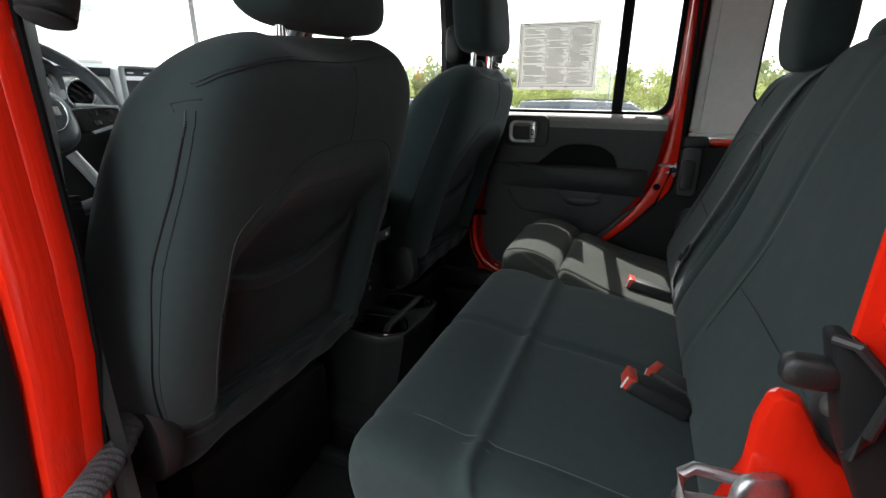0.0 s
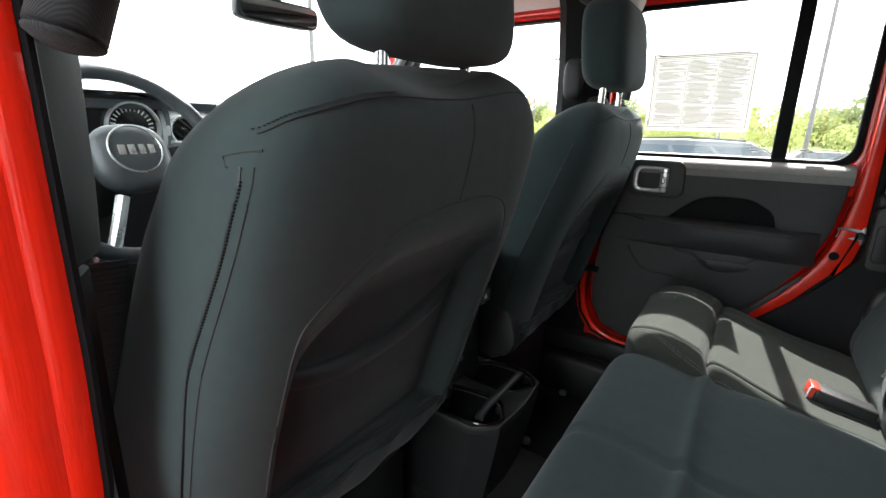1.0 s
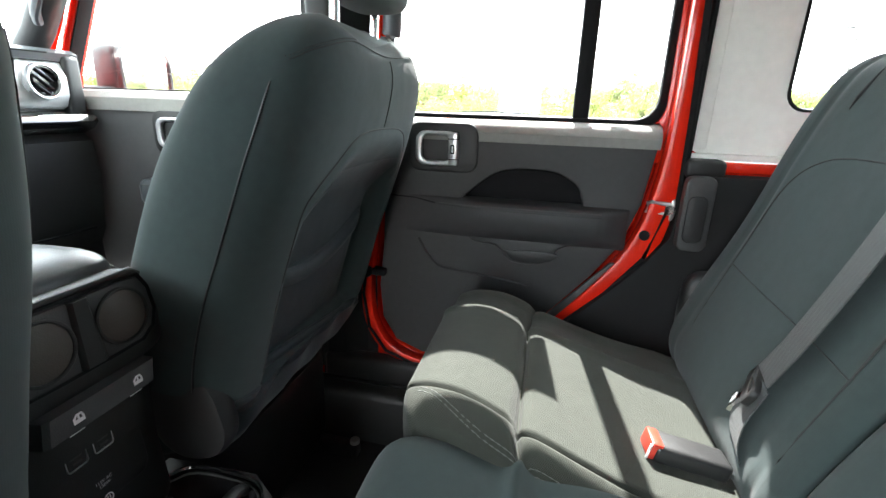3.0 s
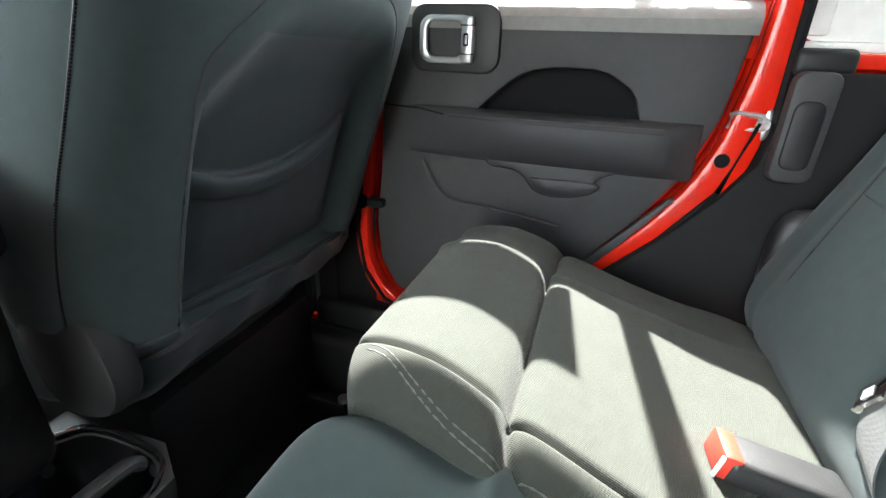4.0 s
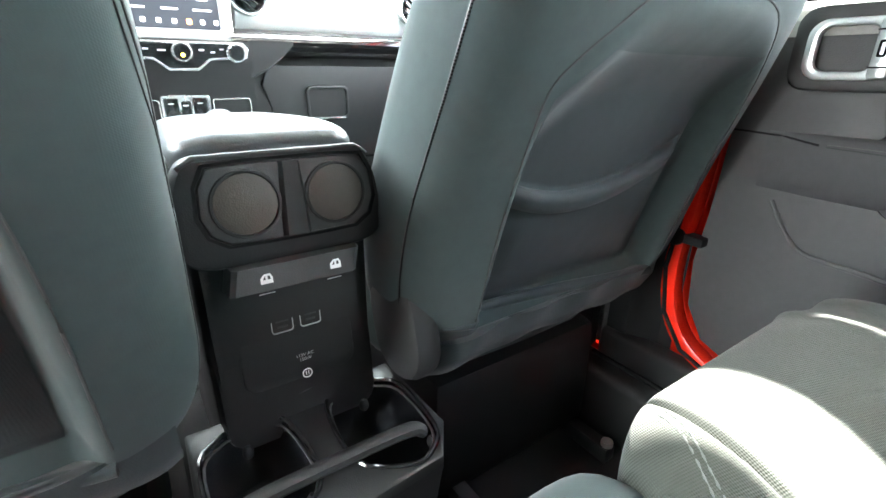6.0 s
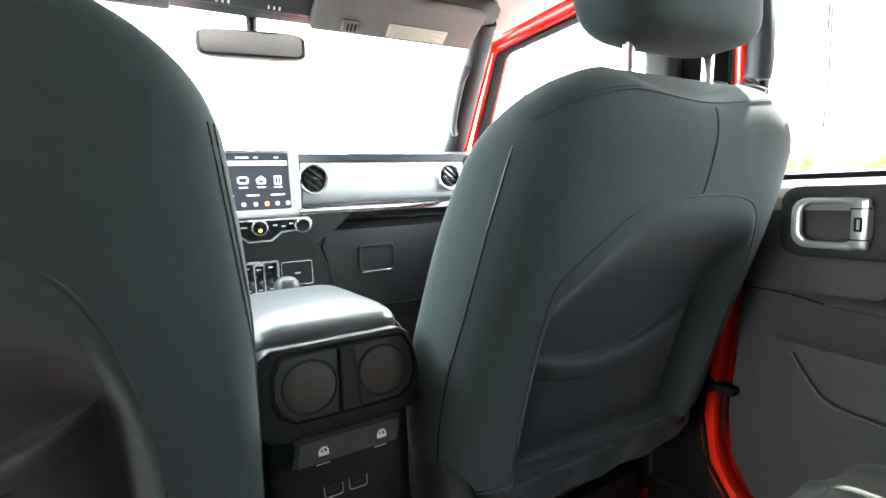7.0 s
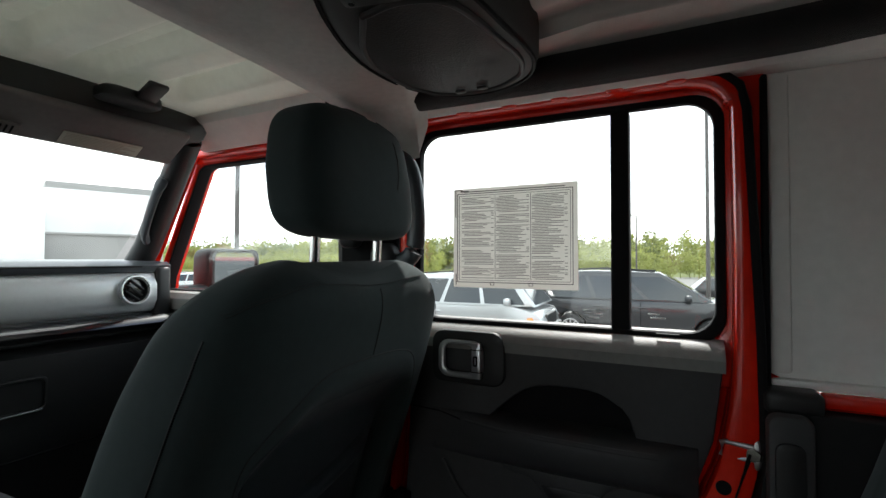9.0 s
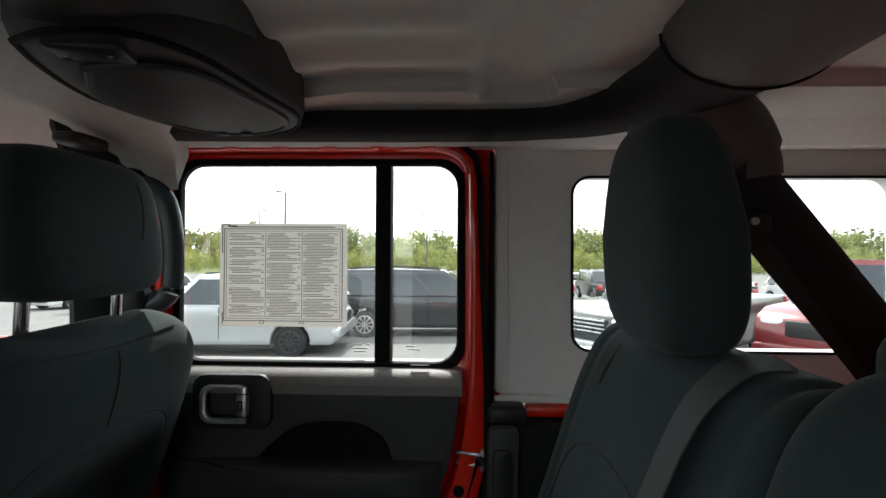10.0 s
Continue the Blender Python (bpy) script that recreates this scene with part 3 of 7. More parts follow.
for nm, s in (("right", lambda y: y), ("left", mirror_y)):
    sb = [(-0.48, s(0.635), 1.748), (-0.2, s(0.64), 1.746), (0.10, s(0.64), 1.745), (0.27, s(0.635), 1.747), (0.37, s(0.605), 1.754), (0.45, s(0.535), 1.768), (0.495, s(0.445), 1.784), (0.503, s(0.36), 1.796)]
    bar("trim_bar_side_" + nm, sb, [0.048] * 19 + [0.048 + 0.066 * (k / 23) ** 1.1 for k in range(24)], BARPAD, "black padded bar along the roof side", 0.62)
    bar("trim_bar_corner_" + nm, [(0.415, s(0.585), 1.752), (0.50, s(0.562), 1.748), (0.56, s(0.566), 1.722), (0.592, s(0.572), 1.675), (0.600, s(0.575), 1.635)], [0.045] * 4 + [0.062] * 8 + [0.058] * 7 + [0.052] * 6, CORNERTRIM, "grey plastic cover at the bar corner")
    bar("trim_bar_leg_" + nm, [(0.575, s(0.575), 1.655), (0.613, s(0.575), 1.608), (0.754, s(0.575), 1.43), (0.93, s(0.572), 1.20), (1.03, s(0.57), 1.0)], 0.048, BARPAD, "black padded bar down to the car's rear")
bar("trim_bar_rear", [(0.503, 0.40, 1.793), (0.505, 0.25, 1.800), (0.505, C, 1.803), (0.505, mirror_y(0.25), 1.800), (0.503, mirror_y(0.40), 1.793)], 0.115, CORNERTRIM, "dark grey covered bar across the roof", 0.62)
for s in (1, -1):
    y = 0.40 if s > 0 else mirror_y(0.40)
    wall("trim_bar_seam", tube([(0.503 + 0.1158 * math.cos(a), y, 1.793 + 0.0722 * math.sin(a)) for a in (math.pi + math.pi * k / 24 for k in range(25))], 0.0022, 6), RUBBER, "dark joint line in the bar cover")
# front cross bar with the wide speaker housing
wall("trim_bar_front", loft([[(-0.60, y, z0 + 0.045), (-0.565, y, z0 + 0.008), (-0.48, y, z0 - 0.012), ((-0.40 + xr) / 2 - 0.02, y, z0 - 0.006), (xr - 0.02, y, z0 + 0.004), (xr, y, z0 + 0.06), (-0.60, y, z0 + 0.07)]
                             for y, z0, xr in ((mirror_y(0.69), 1.64, -0.40), (mirror_y(0.665), 1.695, -0.39), (mirror_y(0.60), 1.725, -0.36), (mirror_y(0.50), 1.733, -0.26), (mirror_y(0.4), 1.738, -0.20), (C, 1.745, -0.12), (0.4, 1.738, -0.20), (0.50, 1.733, -0.26), (0.60, 1.725, -0.36), (0.665, 1.695, -0.39), (0.69, 1.64, -0.40))]), BARCOVER, "pale grey plastic cover over the cross bar", 70)


def sound_bar():
    t = thing("overhead_speaker_bar", (-0.24, C, 1.76), "black overhead speaker bar with two perforated grilles", "speaker")
    prof = []
    half = ((0.606, -0.30, -0.165, 0.0), (0.592, -0.362, -0.150, 0.012), (0.54, -0.374, -0.140, 0.028), (0.47, -0.366, -0.132, 0.038), (0.38, -0.345, -0.124, 0.044), (0.30, -0.318, -0.118, 0.046), (0.22, -0.280, -0.112, 0.044), (0.14, -0.240, -0.106, 0.040))
    for y, x0, x1, d in [(mirror_y(y), a, b, c) for y, a, b, c in half] + [(C, -0.215, -0.100, 0.038)] + [q for q in half[::-1]]:
        w, zt = x1 - x0, 1.80
        prof.append([(x0, y, zt), (x0, y, 1.762 - d * 0.5), (x0 + w * 0.06, y, 1.756 - d), (x0 + w * 0.34, y, 1.752 - d * 1.1), (x0 + w * 0.62, y, 1.756 - d * 0.95), (x0 + w * 0.90, y, 1.766 - d * 0.35), (x1, y, 1.775), (x1, y, zt)])
    sub("housing", loft(prof), BARTRIM, t, smooth=50)
    for sg in (1, -1):
        s = (lambda y: y) if sg > 0 else mirror_y
        # rim and perforated grille, oval and narrowing outwards
        corner = [(-0.259, 0.268), (-0.209, 0.262), (-0.165, 0.290), (-0.147, 0.362), (-0.140, 0.490), (-0.150, 0.540), (-0.165, 0.566), (-0.215, 0.592), (-0.300, 0.588), (-0.340, 0.555), (-0.352, 0.490), (-0.325, 0.365)]
        out = [(q.x, q.y) for q in smooth_path([(x, y, 0) for x, y in corner + corner[:1]], 4)][:-1]
        lift = lambda x, y, d: (x, s(y), 1.704 + 0.09 * max(0, y - 0.40) + 0.9 * (x + 0.245) ** 2 - d)
        edge = [(-0.285, 0.215), (-0.235, 0.196), (-0.180, 0.204), (-0.145, 0.262), (-0.130, 0.36), (-0.124, 0.49), (-0.136, 0.560), (-0.165, 0.600), (-0.220, 0.618), (-0.310, 0.612), (-0.358, 0.568), (-0.372, 0.49), (-0.348, 0.36), (-0.314, 0.27)]
        edge = [(q.x, q.y) for q in smooth_path([(x, y, 0) for x, y in edge + edge[:1]], 4)][:-1]
        grown = lambda q: [(-0.245 + (x + 0.245) * q, 0.41 + (y - 0.41) * q) for x, y in edge]
        pod = [[(x, s(y), 1.80) for x, y in grown(1.06)], [lift(x, y, -0.014) for x, y in grown(1.05)], [lift(x, y, -0.002) for x, y in grown(1.02)], [lift(x, y, 0.002) for x, y in grown(0.97)]]
        sub("grille_pod", loft(pod + [[lift(x, y, 0.001) for x, y in grown(q)] for q in (0.8, 0.5, 0.1)]), BARTRIM, t, "moulded black speaker pod", smooth=50)
        sub("pod_seam", tube([lift(x, y, 0.001) for x, y in grown(1.0)] + [lift(*grown(1.0)[0], 0.001)], 0.004, 6), RUBBER, t)
        sub("grille_rim", tube([lift(x, y, 0.004) for x, y in out] + [lift(*out[0], 0.004)], 0.0045, 8), TRIM, t)
        grille = loft([[lift(-0.245 + (x + 0.245) * k, 0.41 + (y - 0.41) * k, 0.004 + 0.006 * (1 - k)) for x, y in out] for k in (0.97, 0.8, 0.5, 0.1)])
        sub("grille", grille, PERF, t, "finely perforated black speaker grille")
        for dx in (-0.02, 0.02):
            sub("clip", blob(lift(-0.245 + dx, 0.560, 0.010), (0.02, 0.012, 0.006), 0.6, 10, 6), PLASTIC, t)
    sub("lamp_housing", turned(box(-0.036, 0.036, -0.019, 0.019, -0.010, 0.012, 0.006), pose(-0.228, 0.236, 1.708, 0, 0, 12)), PLASTIC, t)
    for x in (-0.251, -0.207):
        sub("lamp_screw", disc((x, 0.236, 1.699), 0.004, (0, 0, -1), 0.003, 12), STEEL, t)
    return t


PERF = mat("perforated_black", (0.009, 0.009, 0.009), 0.6, grain=1.0, grain_scale=330)
sound_bar()


# ---- car doors ----
def rounded(pts):
    """A closed outline with its corners drawn soft."""
    return [(q.x, q.z) for q in smooth_path([(a, 0, b) for a, b in pts + pts[:1]], 4)][:-1]


def rear_door():
    t = thing("car_door", (-0.16, 0.74, 0.70), "closed rear car door with black trim and red frame", "car door", "car doors")
    y = YR
    out = [(0.138, 1.262), (0.120, 1.117), (0.088, 1.022), (0.034, 0.942), (-0.037, 0.858), (-0.128, 0.757), (-0.245, 0.703), (-0.357, 0.688),
           (-0.428, 0.716), (-0.464, 0.776), (-0.472, 0.862), (-0.462, 0.962), (-0.456, 1.10), (-0.456, 1.262)]
    arch = [(-0.272, 1.100), (-0.245, 1.126), (-0.222, 1.146), (-0.200, 1.162), (-0.178, 1.171), (-0.150, 1.176), (-0.113, 1.177), (-0.080, 1.176), (-0.056, 1.171), (-0.038, 1.161), (-0.020, 1.150), (-0.008, 1.134), (-0.003, 1.116), (0.003, 1.100)]
    sub("inner_panel", plate(out, [arch], "y", y, y + 0.080, 0.005), TRIM, t)
    # back of the pull recess, coloured black to paint its deep shade
    sub("pull_recess", plate([(-0.14 + (a + 0.14) * 1.04, 1.13 + (b - 1.13) * 1.06) for a, b in arch], [], "y", y + 0.046, y + 0.074), RUBBER, t)
    skin = [(0.175, 1.272)] + [(x + (0.03 if x > -0.16 else -0.055), z - (0.03 if z < 0.9 else 0)) for x, z in out[1:-1]] + [(-0.515, 1.272)]
    sub("outer_skin", plate(skin, [], "y", 0.777, 0.826, 0.006), RED, t, "glossy red outer door skin")
    pad = []
    for x, k in ((-0.40, 0.02), (-0.36, 0.14), (-0.32, 0.30), (-0.28, 0.52), (-0.24, 0.76), (-0.20, 0.93), (-0.15, 1.0), (-0.02, 1.0), (0.010, 0.98), (0.030, 0.92), (0.050, 0.78), (0.068, 0.55), (0.084, 0.28), (0.098, 0.03)):
        d = 0.046 * k
        pad.append([(x, y + 0.004, 1.104), (x, y - d * 0.50, 1.103), (x, y - d * 0.84, 1.099), (x, y - d * 0.98, 1.090), (x, y - d, 1.078), (x, y - d * 0.96, 1.062), (x, y - d * 0.84, 1.046), (x, y - d * 0.60, 1.030), (x, y - d * 0.3, 1.018), (x, y + 0.004, 1.010)])
    sub("armrest", loft([[Vector(a).lerp(b, k / 4) for a, b in zip(p, q)] for p, q in zip(pad, pad[1:]) for k in range(4)] + [pad[-1]]), SOFTPAD, t, "padded black armrest with a stitched edge", smooth=80)
    for dz in (0.0, 0.007):
        sub("stitch", tube([(-0.32, y - 0.0142, 1.0885 + dz * 0.5), (-0.24, y - 0.0352, 1.0885 + dz * 0.7), (-0.15, y - 0.0462 + dz * 0.6, 1.0885 + dz), (-0.02, y - 0.0462 + dz * 0.6, 1.0885 + dz), (0.038, y - 0.0415 + dz * 0.6, 1.0885 + dz)], 0.0008, 6), THREAD if dz else DARKSEAM, t)
    sub("belt_line", tube([(-0.455, y - 0.001, 1.100), (-0.38, y - 0.002, 1.097), (-0.33, y - 0.012, 1.090)], 0.0016, 6), RUBBER, t)
    sub("armrest_block", plate(rounded([(-0.255, 1.024), (-0.02, 1.024), (-0.045, 1.000), (-0.075, 0.965), (-0.145, 0.962), (-0.185, 0.998), (-0.235, 1.004)]), [], "y", y - 0.009, y + 0.004, 0.0085), TRIM, t)
    sub("reflector", plate(rounded([(-0.165, 0.992), (-0.045, 0.992), (-0.07, 0.968), (-0.14, 0.968)]), [], "y", y - 0.0115, y - 0.007, 0.002), PLASTIC, t)
    # lip of the door pocket
    sub("pocket_lip", tube(smooth_path([(-0.372, y - 0.004, 1.000), (-0.345, y - 0.006, 0.958), (-0.311, y - 0.007, 0.930), (-0.24, y - 0.007, 0.924), (-0.17, y - 0.007, 0.916), (-0.10, y - 0.006, 0.906)], 5), 0.0040, 8), TRIM, t)
    sub("kick_trim", plate([(-0.09, 0.80), (0.07, 0.98), (0.085, 0.985), (-0.06, 0.80)], [], "y", y - 0.010, y + 0.002, 0.003), TRIM, t)
    # handle
    sub("handle_bezel", plate(rr(-0.395, -0.236, 1.162, 1.270, 0.026), [rr(-0.366, -0.288, 1.186, 1.243, 0.014)], "y", y - 0.012, y + 0.004, 0.004), PLASTIC, t)
    sub("handle_cup", plate(rr(-0.37, -0.284, 1.182, 1.247, 0.014), [], "y", y + 0.001, y + 0.006), GLOSSBLK, t)
    sub("handle_ring", plate(rr(-0.376, -0.278, 1.176, 1.252, 0.022), [rr(-0.362, -0.298, 1.187, 1.243, 0.014)], "y", y - 0.022, y - 0.010, 0.004), CHROME, t, "satin chrome door handle surround")
    sub("handle_lever", box(-0.300, -0.279, y - 0.027, y - 0.016, 1.178, 1.250, 0.004), CHROME, t, "satin chrome door lever")
    for z in (1.192, 1.236):
        sub("lever_joint", box(-0.3005, -0.2785, y - 0.0275, y - 0.02, z - 0.001, z + 0.001, 0), RUBBER, t)
    sub("lock_mark", plate(rr(-0.2945, -0.2855, 1.204, 1.224, 0.002), [rr(-0.292, -0.288, 1.207, 1.221, 0.001)], "y", y - 0.029, y - 0.026), GLOSSBLK, t)
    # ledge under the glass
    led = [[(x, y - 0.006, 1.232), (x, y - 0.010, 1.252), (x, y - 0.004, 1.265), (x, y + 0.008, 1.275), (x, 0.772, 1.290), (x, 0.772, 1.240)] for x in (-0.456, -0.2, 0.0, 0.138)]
    sub("window_ledge", loft(led), SUNLIT_LEDGE, t, "grained black vinyl ledge, its sunny brightness put into the colour")
    sub("ledge_mark", box(0.035, 0.072, y + 0.012, y + 0.018, 1.2868, 1.2876, 0), INK, t)
    # frame, seal, divider, glass
    hole = rr(-0.444, 0.127, 1.289, 1.690, 0.045, 7)
    sub("window_frame", plate(rr(-0.500, 0.196, 1.20, 1.722, 0.06, 7), [rr(-0.458, 0.141, 1.27, 1.702, 0.05, 7)], "y", 0.742, 0.768, 0.008), RED, t, "glossy red painted window frame")
    sub("window_seal", plate(rr(-0.460, 0.143, 1.272, 1.704, 0.05, 7), [hole], "y", 0.738, 0.757, 0.004), RUBBER, t, "black rubber window seal")
    sub("window_divider", box(-0.041, -0.008, 0.742, 0.782, 1.285, 1.695, 0.004), RUBBER, t, "black upright bar between the panes")
    sub("pane", plate(rr(-0.452, -0.035, 1.28, 1.698, 0.04), [], "y", 0.776, 0.780), GLASS, t, "clear door glass", shadow=False)
    sub("pane", plate(rr(-0.018, 0.135, 1.28, 1.698, 0.04), [], "y", 0.776, 0.780), GLASS, t, "clear door glass", shadow=False)
    # small maker's print at the foot of the glass
    pr = [box(x0, x1, 0.7745, 0.7755, z, z + 0.0022, 0) for x0, x1, z in ((-0.098, -0.072, 1.316), (-0.094, -0.060, 1.309), (-0.088, -0.066, 1.302), (-0.066, -0.056, 1.318), (0.02, 0.04, 1.314), (0.024, 0.05, 1.307))]
    for bm in pr:
        sub("glass_print", bm, WHITE, t)
    # check strap at the front edge
    sub("check_strap", merged(box(-0.50, -0.452, y - 0.02, y + 0.01, 0.895, 0.912, 0.004), blob((-0.50, y - 0.02, 0.905), (0.03, 0.03, 0.03), 0.8, 12, 8)), RUBBER, t)
    return t


rear_door()


def front_door(sign):
    s = (lambda y: y) if sign > 0 else mirror_y
    t = thing("car_door", (-1.0, s(0.74), 0.60), "closed front car door with black trim and red frame", "car door", "car doors")
    y = YR
    out = [(-0.60, 1.300), (-0.60, 0.64), (-0.64, 0.60), (-1.39, 0.60), (-1.44, 0.66), (-1.415, 1.20), (-1.375, 1.300)]
    sub("inner_panel", plate(out, [], "y", s(y), s(y + 0.03), 0.006), TRIM, t)
    sub("outer_skin", plate([(-0.57, 1.32), (-0.57, 0.60), (-0.62, 0.56), (-1.41, 0.56), (-1.475, 0.64), (-1.45, 1.20), (-1.40, 1.32)], [], "y", s(0.800), s(0.826), 0.006), RED, t, "glossy red outer door skin")
    sub("armrest", box(-1.12, -0.68, s(y - 0.05), s(y + 0.01), 1.03, 1.10, 0.02, 4), VINYL, t, "padded black armrest")
    sub("stitch", tube([(-1.10, s(y - 0.051), 1.086), (-0.70, s(y - 0.051), 1.086)], 0.0013, 6), THREAD, t)
    sub("handle_bezel", plate(rr(-1.08, -0.92, 1.165, 1.272, 0.026), [], "y", s(y - 0.010), s(y + 0.004), 0.004), PLASTIC, t)
    sub("handle_ring", plate(rr(-1.06, -0.96, 1.18, 1.256, 0.022), [rr(-1.046, -0.98, 1.19, 1.246, 0.014)], "y", s(y - 0.022), s(y - 0.008), 0.004), CHROME, t, "satin chrome door handle surround")
    sub("window_ledge", loft([[(x, s(y - 0.006), 1.268), (x, s(y - 0.010), 1.300), (x, s(y + 0.004), 1.316), (x, s(0.772), 1.322), (x, s(0.772), 1.270)] for x in (-1.375, -0.60)]), SUNLIT_LEDGE, t)
    fo = [(-0.59, 1.25), (-0.59, 1.722), (-1.222, 1.722), (-1.392, 1.38), (-1.41, 1.25)]
    fi = [(-0.625, 1.318), (-0.625, 1.685), (-0.64, 1.697), (-1.190, 1.697), (-1.212, 1.685), (-1.372, 1.36), (-1.380, 1.318)]
    sub("window_frame", plate(fo, [fi], "y", s(0.742), s(0.80), 0.008), RED, t, "glossy red painted window frame")
    fs = [(-0.985 + (x + 0.985) * 0.985, 1.508 + (z - 1.508) * 0.972) for x, z in fi]
    sub("window_seal", plate(fi, [fs], "y", s(0.745), s(0.785), 0.003), RUBBER, t, "black rubber window seal")
    sub("pane", plate(fi, [], "y", s(0.776), s(0.780)), GLASS, t, "clear door glass", shadow=False)
    # outside mirror
    sub("mirror_arm", box(-1.43, -1.35, s(0.80), s(0.90), 1.27, 1.33, 0.02, 3), PLASTIC, t)
    sub("mirror_shell", blob((-1.395, s(0.985), 1.375), (0.09, 0.212, 0.160), 0.35, 28, 14), PLASTIC, t, "black outside mirror shell")
    sub("mirror_rim", plate([(s(0.99) + (a - 0.99) * 1.0, b) for a, b in rr(0.89, 1.09, 1.298, 1.452, 0.03)], [[(s(0.99) + (a - 0.99), b) for a, b in rr(0.902, 1.078, 1.31, 1.44, 0.024)]], "x", -1.362, -1.340, 0.004), PLASTIC, t)
    sub("mirror_pane", plate([(s(0.99) + (a - 0.99), b) for a, b in rr(0.90, 1.08, 1.308, 1.442, 0.024)], [], "x", -1.353, -1.348), MIRROR, t, "outside mirror glass")
    return t


front_door(1)
front_door(-1)


# ---- window paper ----
def window_sticker():
    t = thing("window_sticker", (-0.24, 0.771, 1.355), "white printed price sheet stuck inside the rear door glass", "sticker")
    sub("sheet", plate(rr(-0.377, -0.105, 1.355, 1.573, 0.002), [], "y", 0.7700, 0.7708), PAPER, t)
    rnd = random.Random(5)
    y0, y1 = 0.7686, 0.7694
    bm = bmesh.new()

    def strip(x0, x1, z0, z1):
        vs = [bm.verts.new(p) for p in ((x0, y1, z0), (x1, y1, z0), (x1, y1, z1), (x0, y1, z1))]
        bm.faces.new(vs)
    for x0, x1 in ((-0.357, -0.281), (-0.276, -0.203), (-0.198, -0.124)):
        z = 1.552
        while z > 1.377:
            if rnd.random() < 0.9:
                w = (x1 - x0) * (rnd.uniform(0.55, 1.0) if rnd.random() < 0.6 else 1.0)
                ind = rnd.choice((0, 0, 0, 0.006))
                strip(x0 + ind, x0 + ind + w - 0.008, z - 0.0012, z)
                if rnd.random() < 0.5:
                    strip(x1 - 0.007, x1 - 0.001, z - 0.0012, z)
            z -= 0.0033
    strip(-0.352, -0.13, 1.5645, 1.5665)
    strip(-0.36, -0.34, 1.5655, 1.5685)
    sub("print", bm, INK, t, "rows of small grey print", smooth=0)
    fr = [plate(rr(-0.368, -0.114, 1.366, 1.562, 0.001), [rr(-0.3665, -0.1155, 1.3675, 1.5605, 0.001)], "y", y0, y1),
          plate(rr(-0.363, -0.119, 1.371, 1.557, 0.001), [rr(-0.3622, -0.1198, 1.3718, 1.5562, 0.001)], "y", y0, y1)]
    for x in (-0.2785, -0.2005):
        fr.append(box(x - 0.0005, x + 0.0005, y0, y1, 1.374, 1.554, 0))
    for x in (-0.29, -0.205):
        fr.append(plate(rr(x, x + 0.009, 1.361, 1.368, 0.001), [rr(x + 0.001, x + 0.008, 1.362, 1.367, 0.001)], "y", y0 - 0.0002, y1))
    sub("border", merged(*fr), INK, t, smooth=0)
    tp = [box(-0.372, -0.3705, 0.7682, 0.7692, 1.51, 1.57, 0), box(-0.371, -0.3695, 0.7682, 0.7692, 1.36, 1.385, 0), box(-0.37, -0.355, 0.7682, 0.7692, 1.569, 1.5705, 0)]
    for bm in tp:
        sub("dark_edge", bm, RUBBER, t, smooth=0)


window_sticker()

# unseen dark wall, added behind the open doorway to keep light out
wall("wall_behind", box(-0.16, 1.7, -1.30, -1.18, -0.25, 2.5, 0.02), SHADEWALL, "plain dark grey wall behind the open doorway")

# ---- front seats ----
def interp(table, h):
    """A smooth curve through a table of (position, value)."""
    n = len(table)
    slope = []
    for i in range(n):
        lo, hi = table[max(i - 1, 0)], table[min(i + 1, n - 1)]
        slope.append((hi[1] - lo[1]) / (hi[0] - lo[0]))
    for i in range(n - 1):
        (a, va), (b, vb) = table[i], table[i + 1]
        if h <= b or i == n - 2:
            w = b - a
            k = min(1.0, max(0.0, (h - a) / w))
            return ((2 * k ** 3 - 3 * k ** 2 + 1) * va + (k ** 3 - 2 * k ** 2 + k) * w * slope[i] + (-2 * k ** 3 + 3 * k ** 2) * vb + (k ** 3 - k ** 2) * w * slope[i + 1])


Z0, Z1 = 0.81, 1.402
S_W = [(0, 0.203), (0.05, 0.247), (0.15, 0.278), (0.35, 0.284), (0.55, 0.276), (0.70, 0.2695), (0.80, 0.2620), (0.88, 0.2535), (0.94, 0.2310), (0.98, 0.192), (1.0, 0.136)]
S_T = [(0, 0.045), (0.05, 0.080), (0.15, 0.102), (0.4, 0.114), (0.65, 0.116), (0.85, 0.096), (0.96, 0.061), (1.0, 0.019)]
S_X = [(0, -0.590), (0.30, -0.560), (0.65, -0.495), (1.0, -0.400)]


# outline of the recessed panel in the seat's back, across and up
PANEL = [(-0.205, 0.888), (-0.209, 1.00), (-0.207, 1.10), (-0.202, 1.165), (-0.182, 1.194), (-0.145, 1.224), (-0.105, 1.252), (-0.060, 1.263), (0.020, 1.265), (0.100, 1.260), (0.145, 1.243), (0.169, 1.208), (0.183, 1.15), (0.191, 1.05), (0.192, 0.888)]


def soft_step(a, b, v):
    k = min(1.0, max(0.0, (v - a) / (b - a)))
    return k * k * (3 - 2 * k)


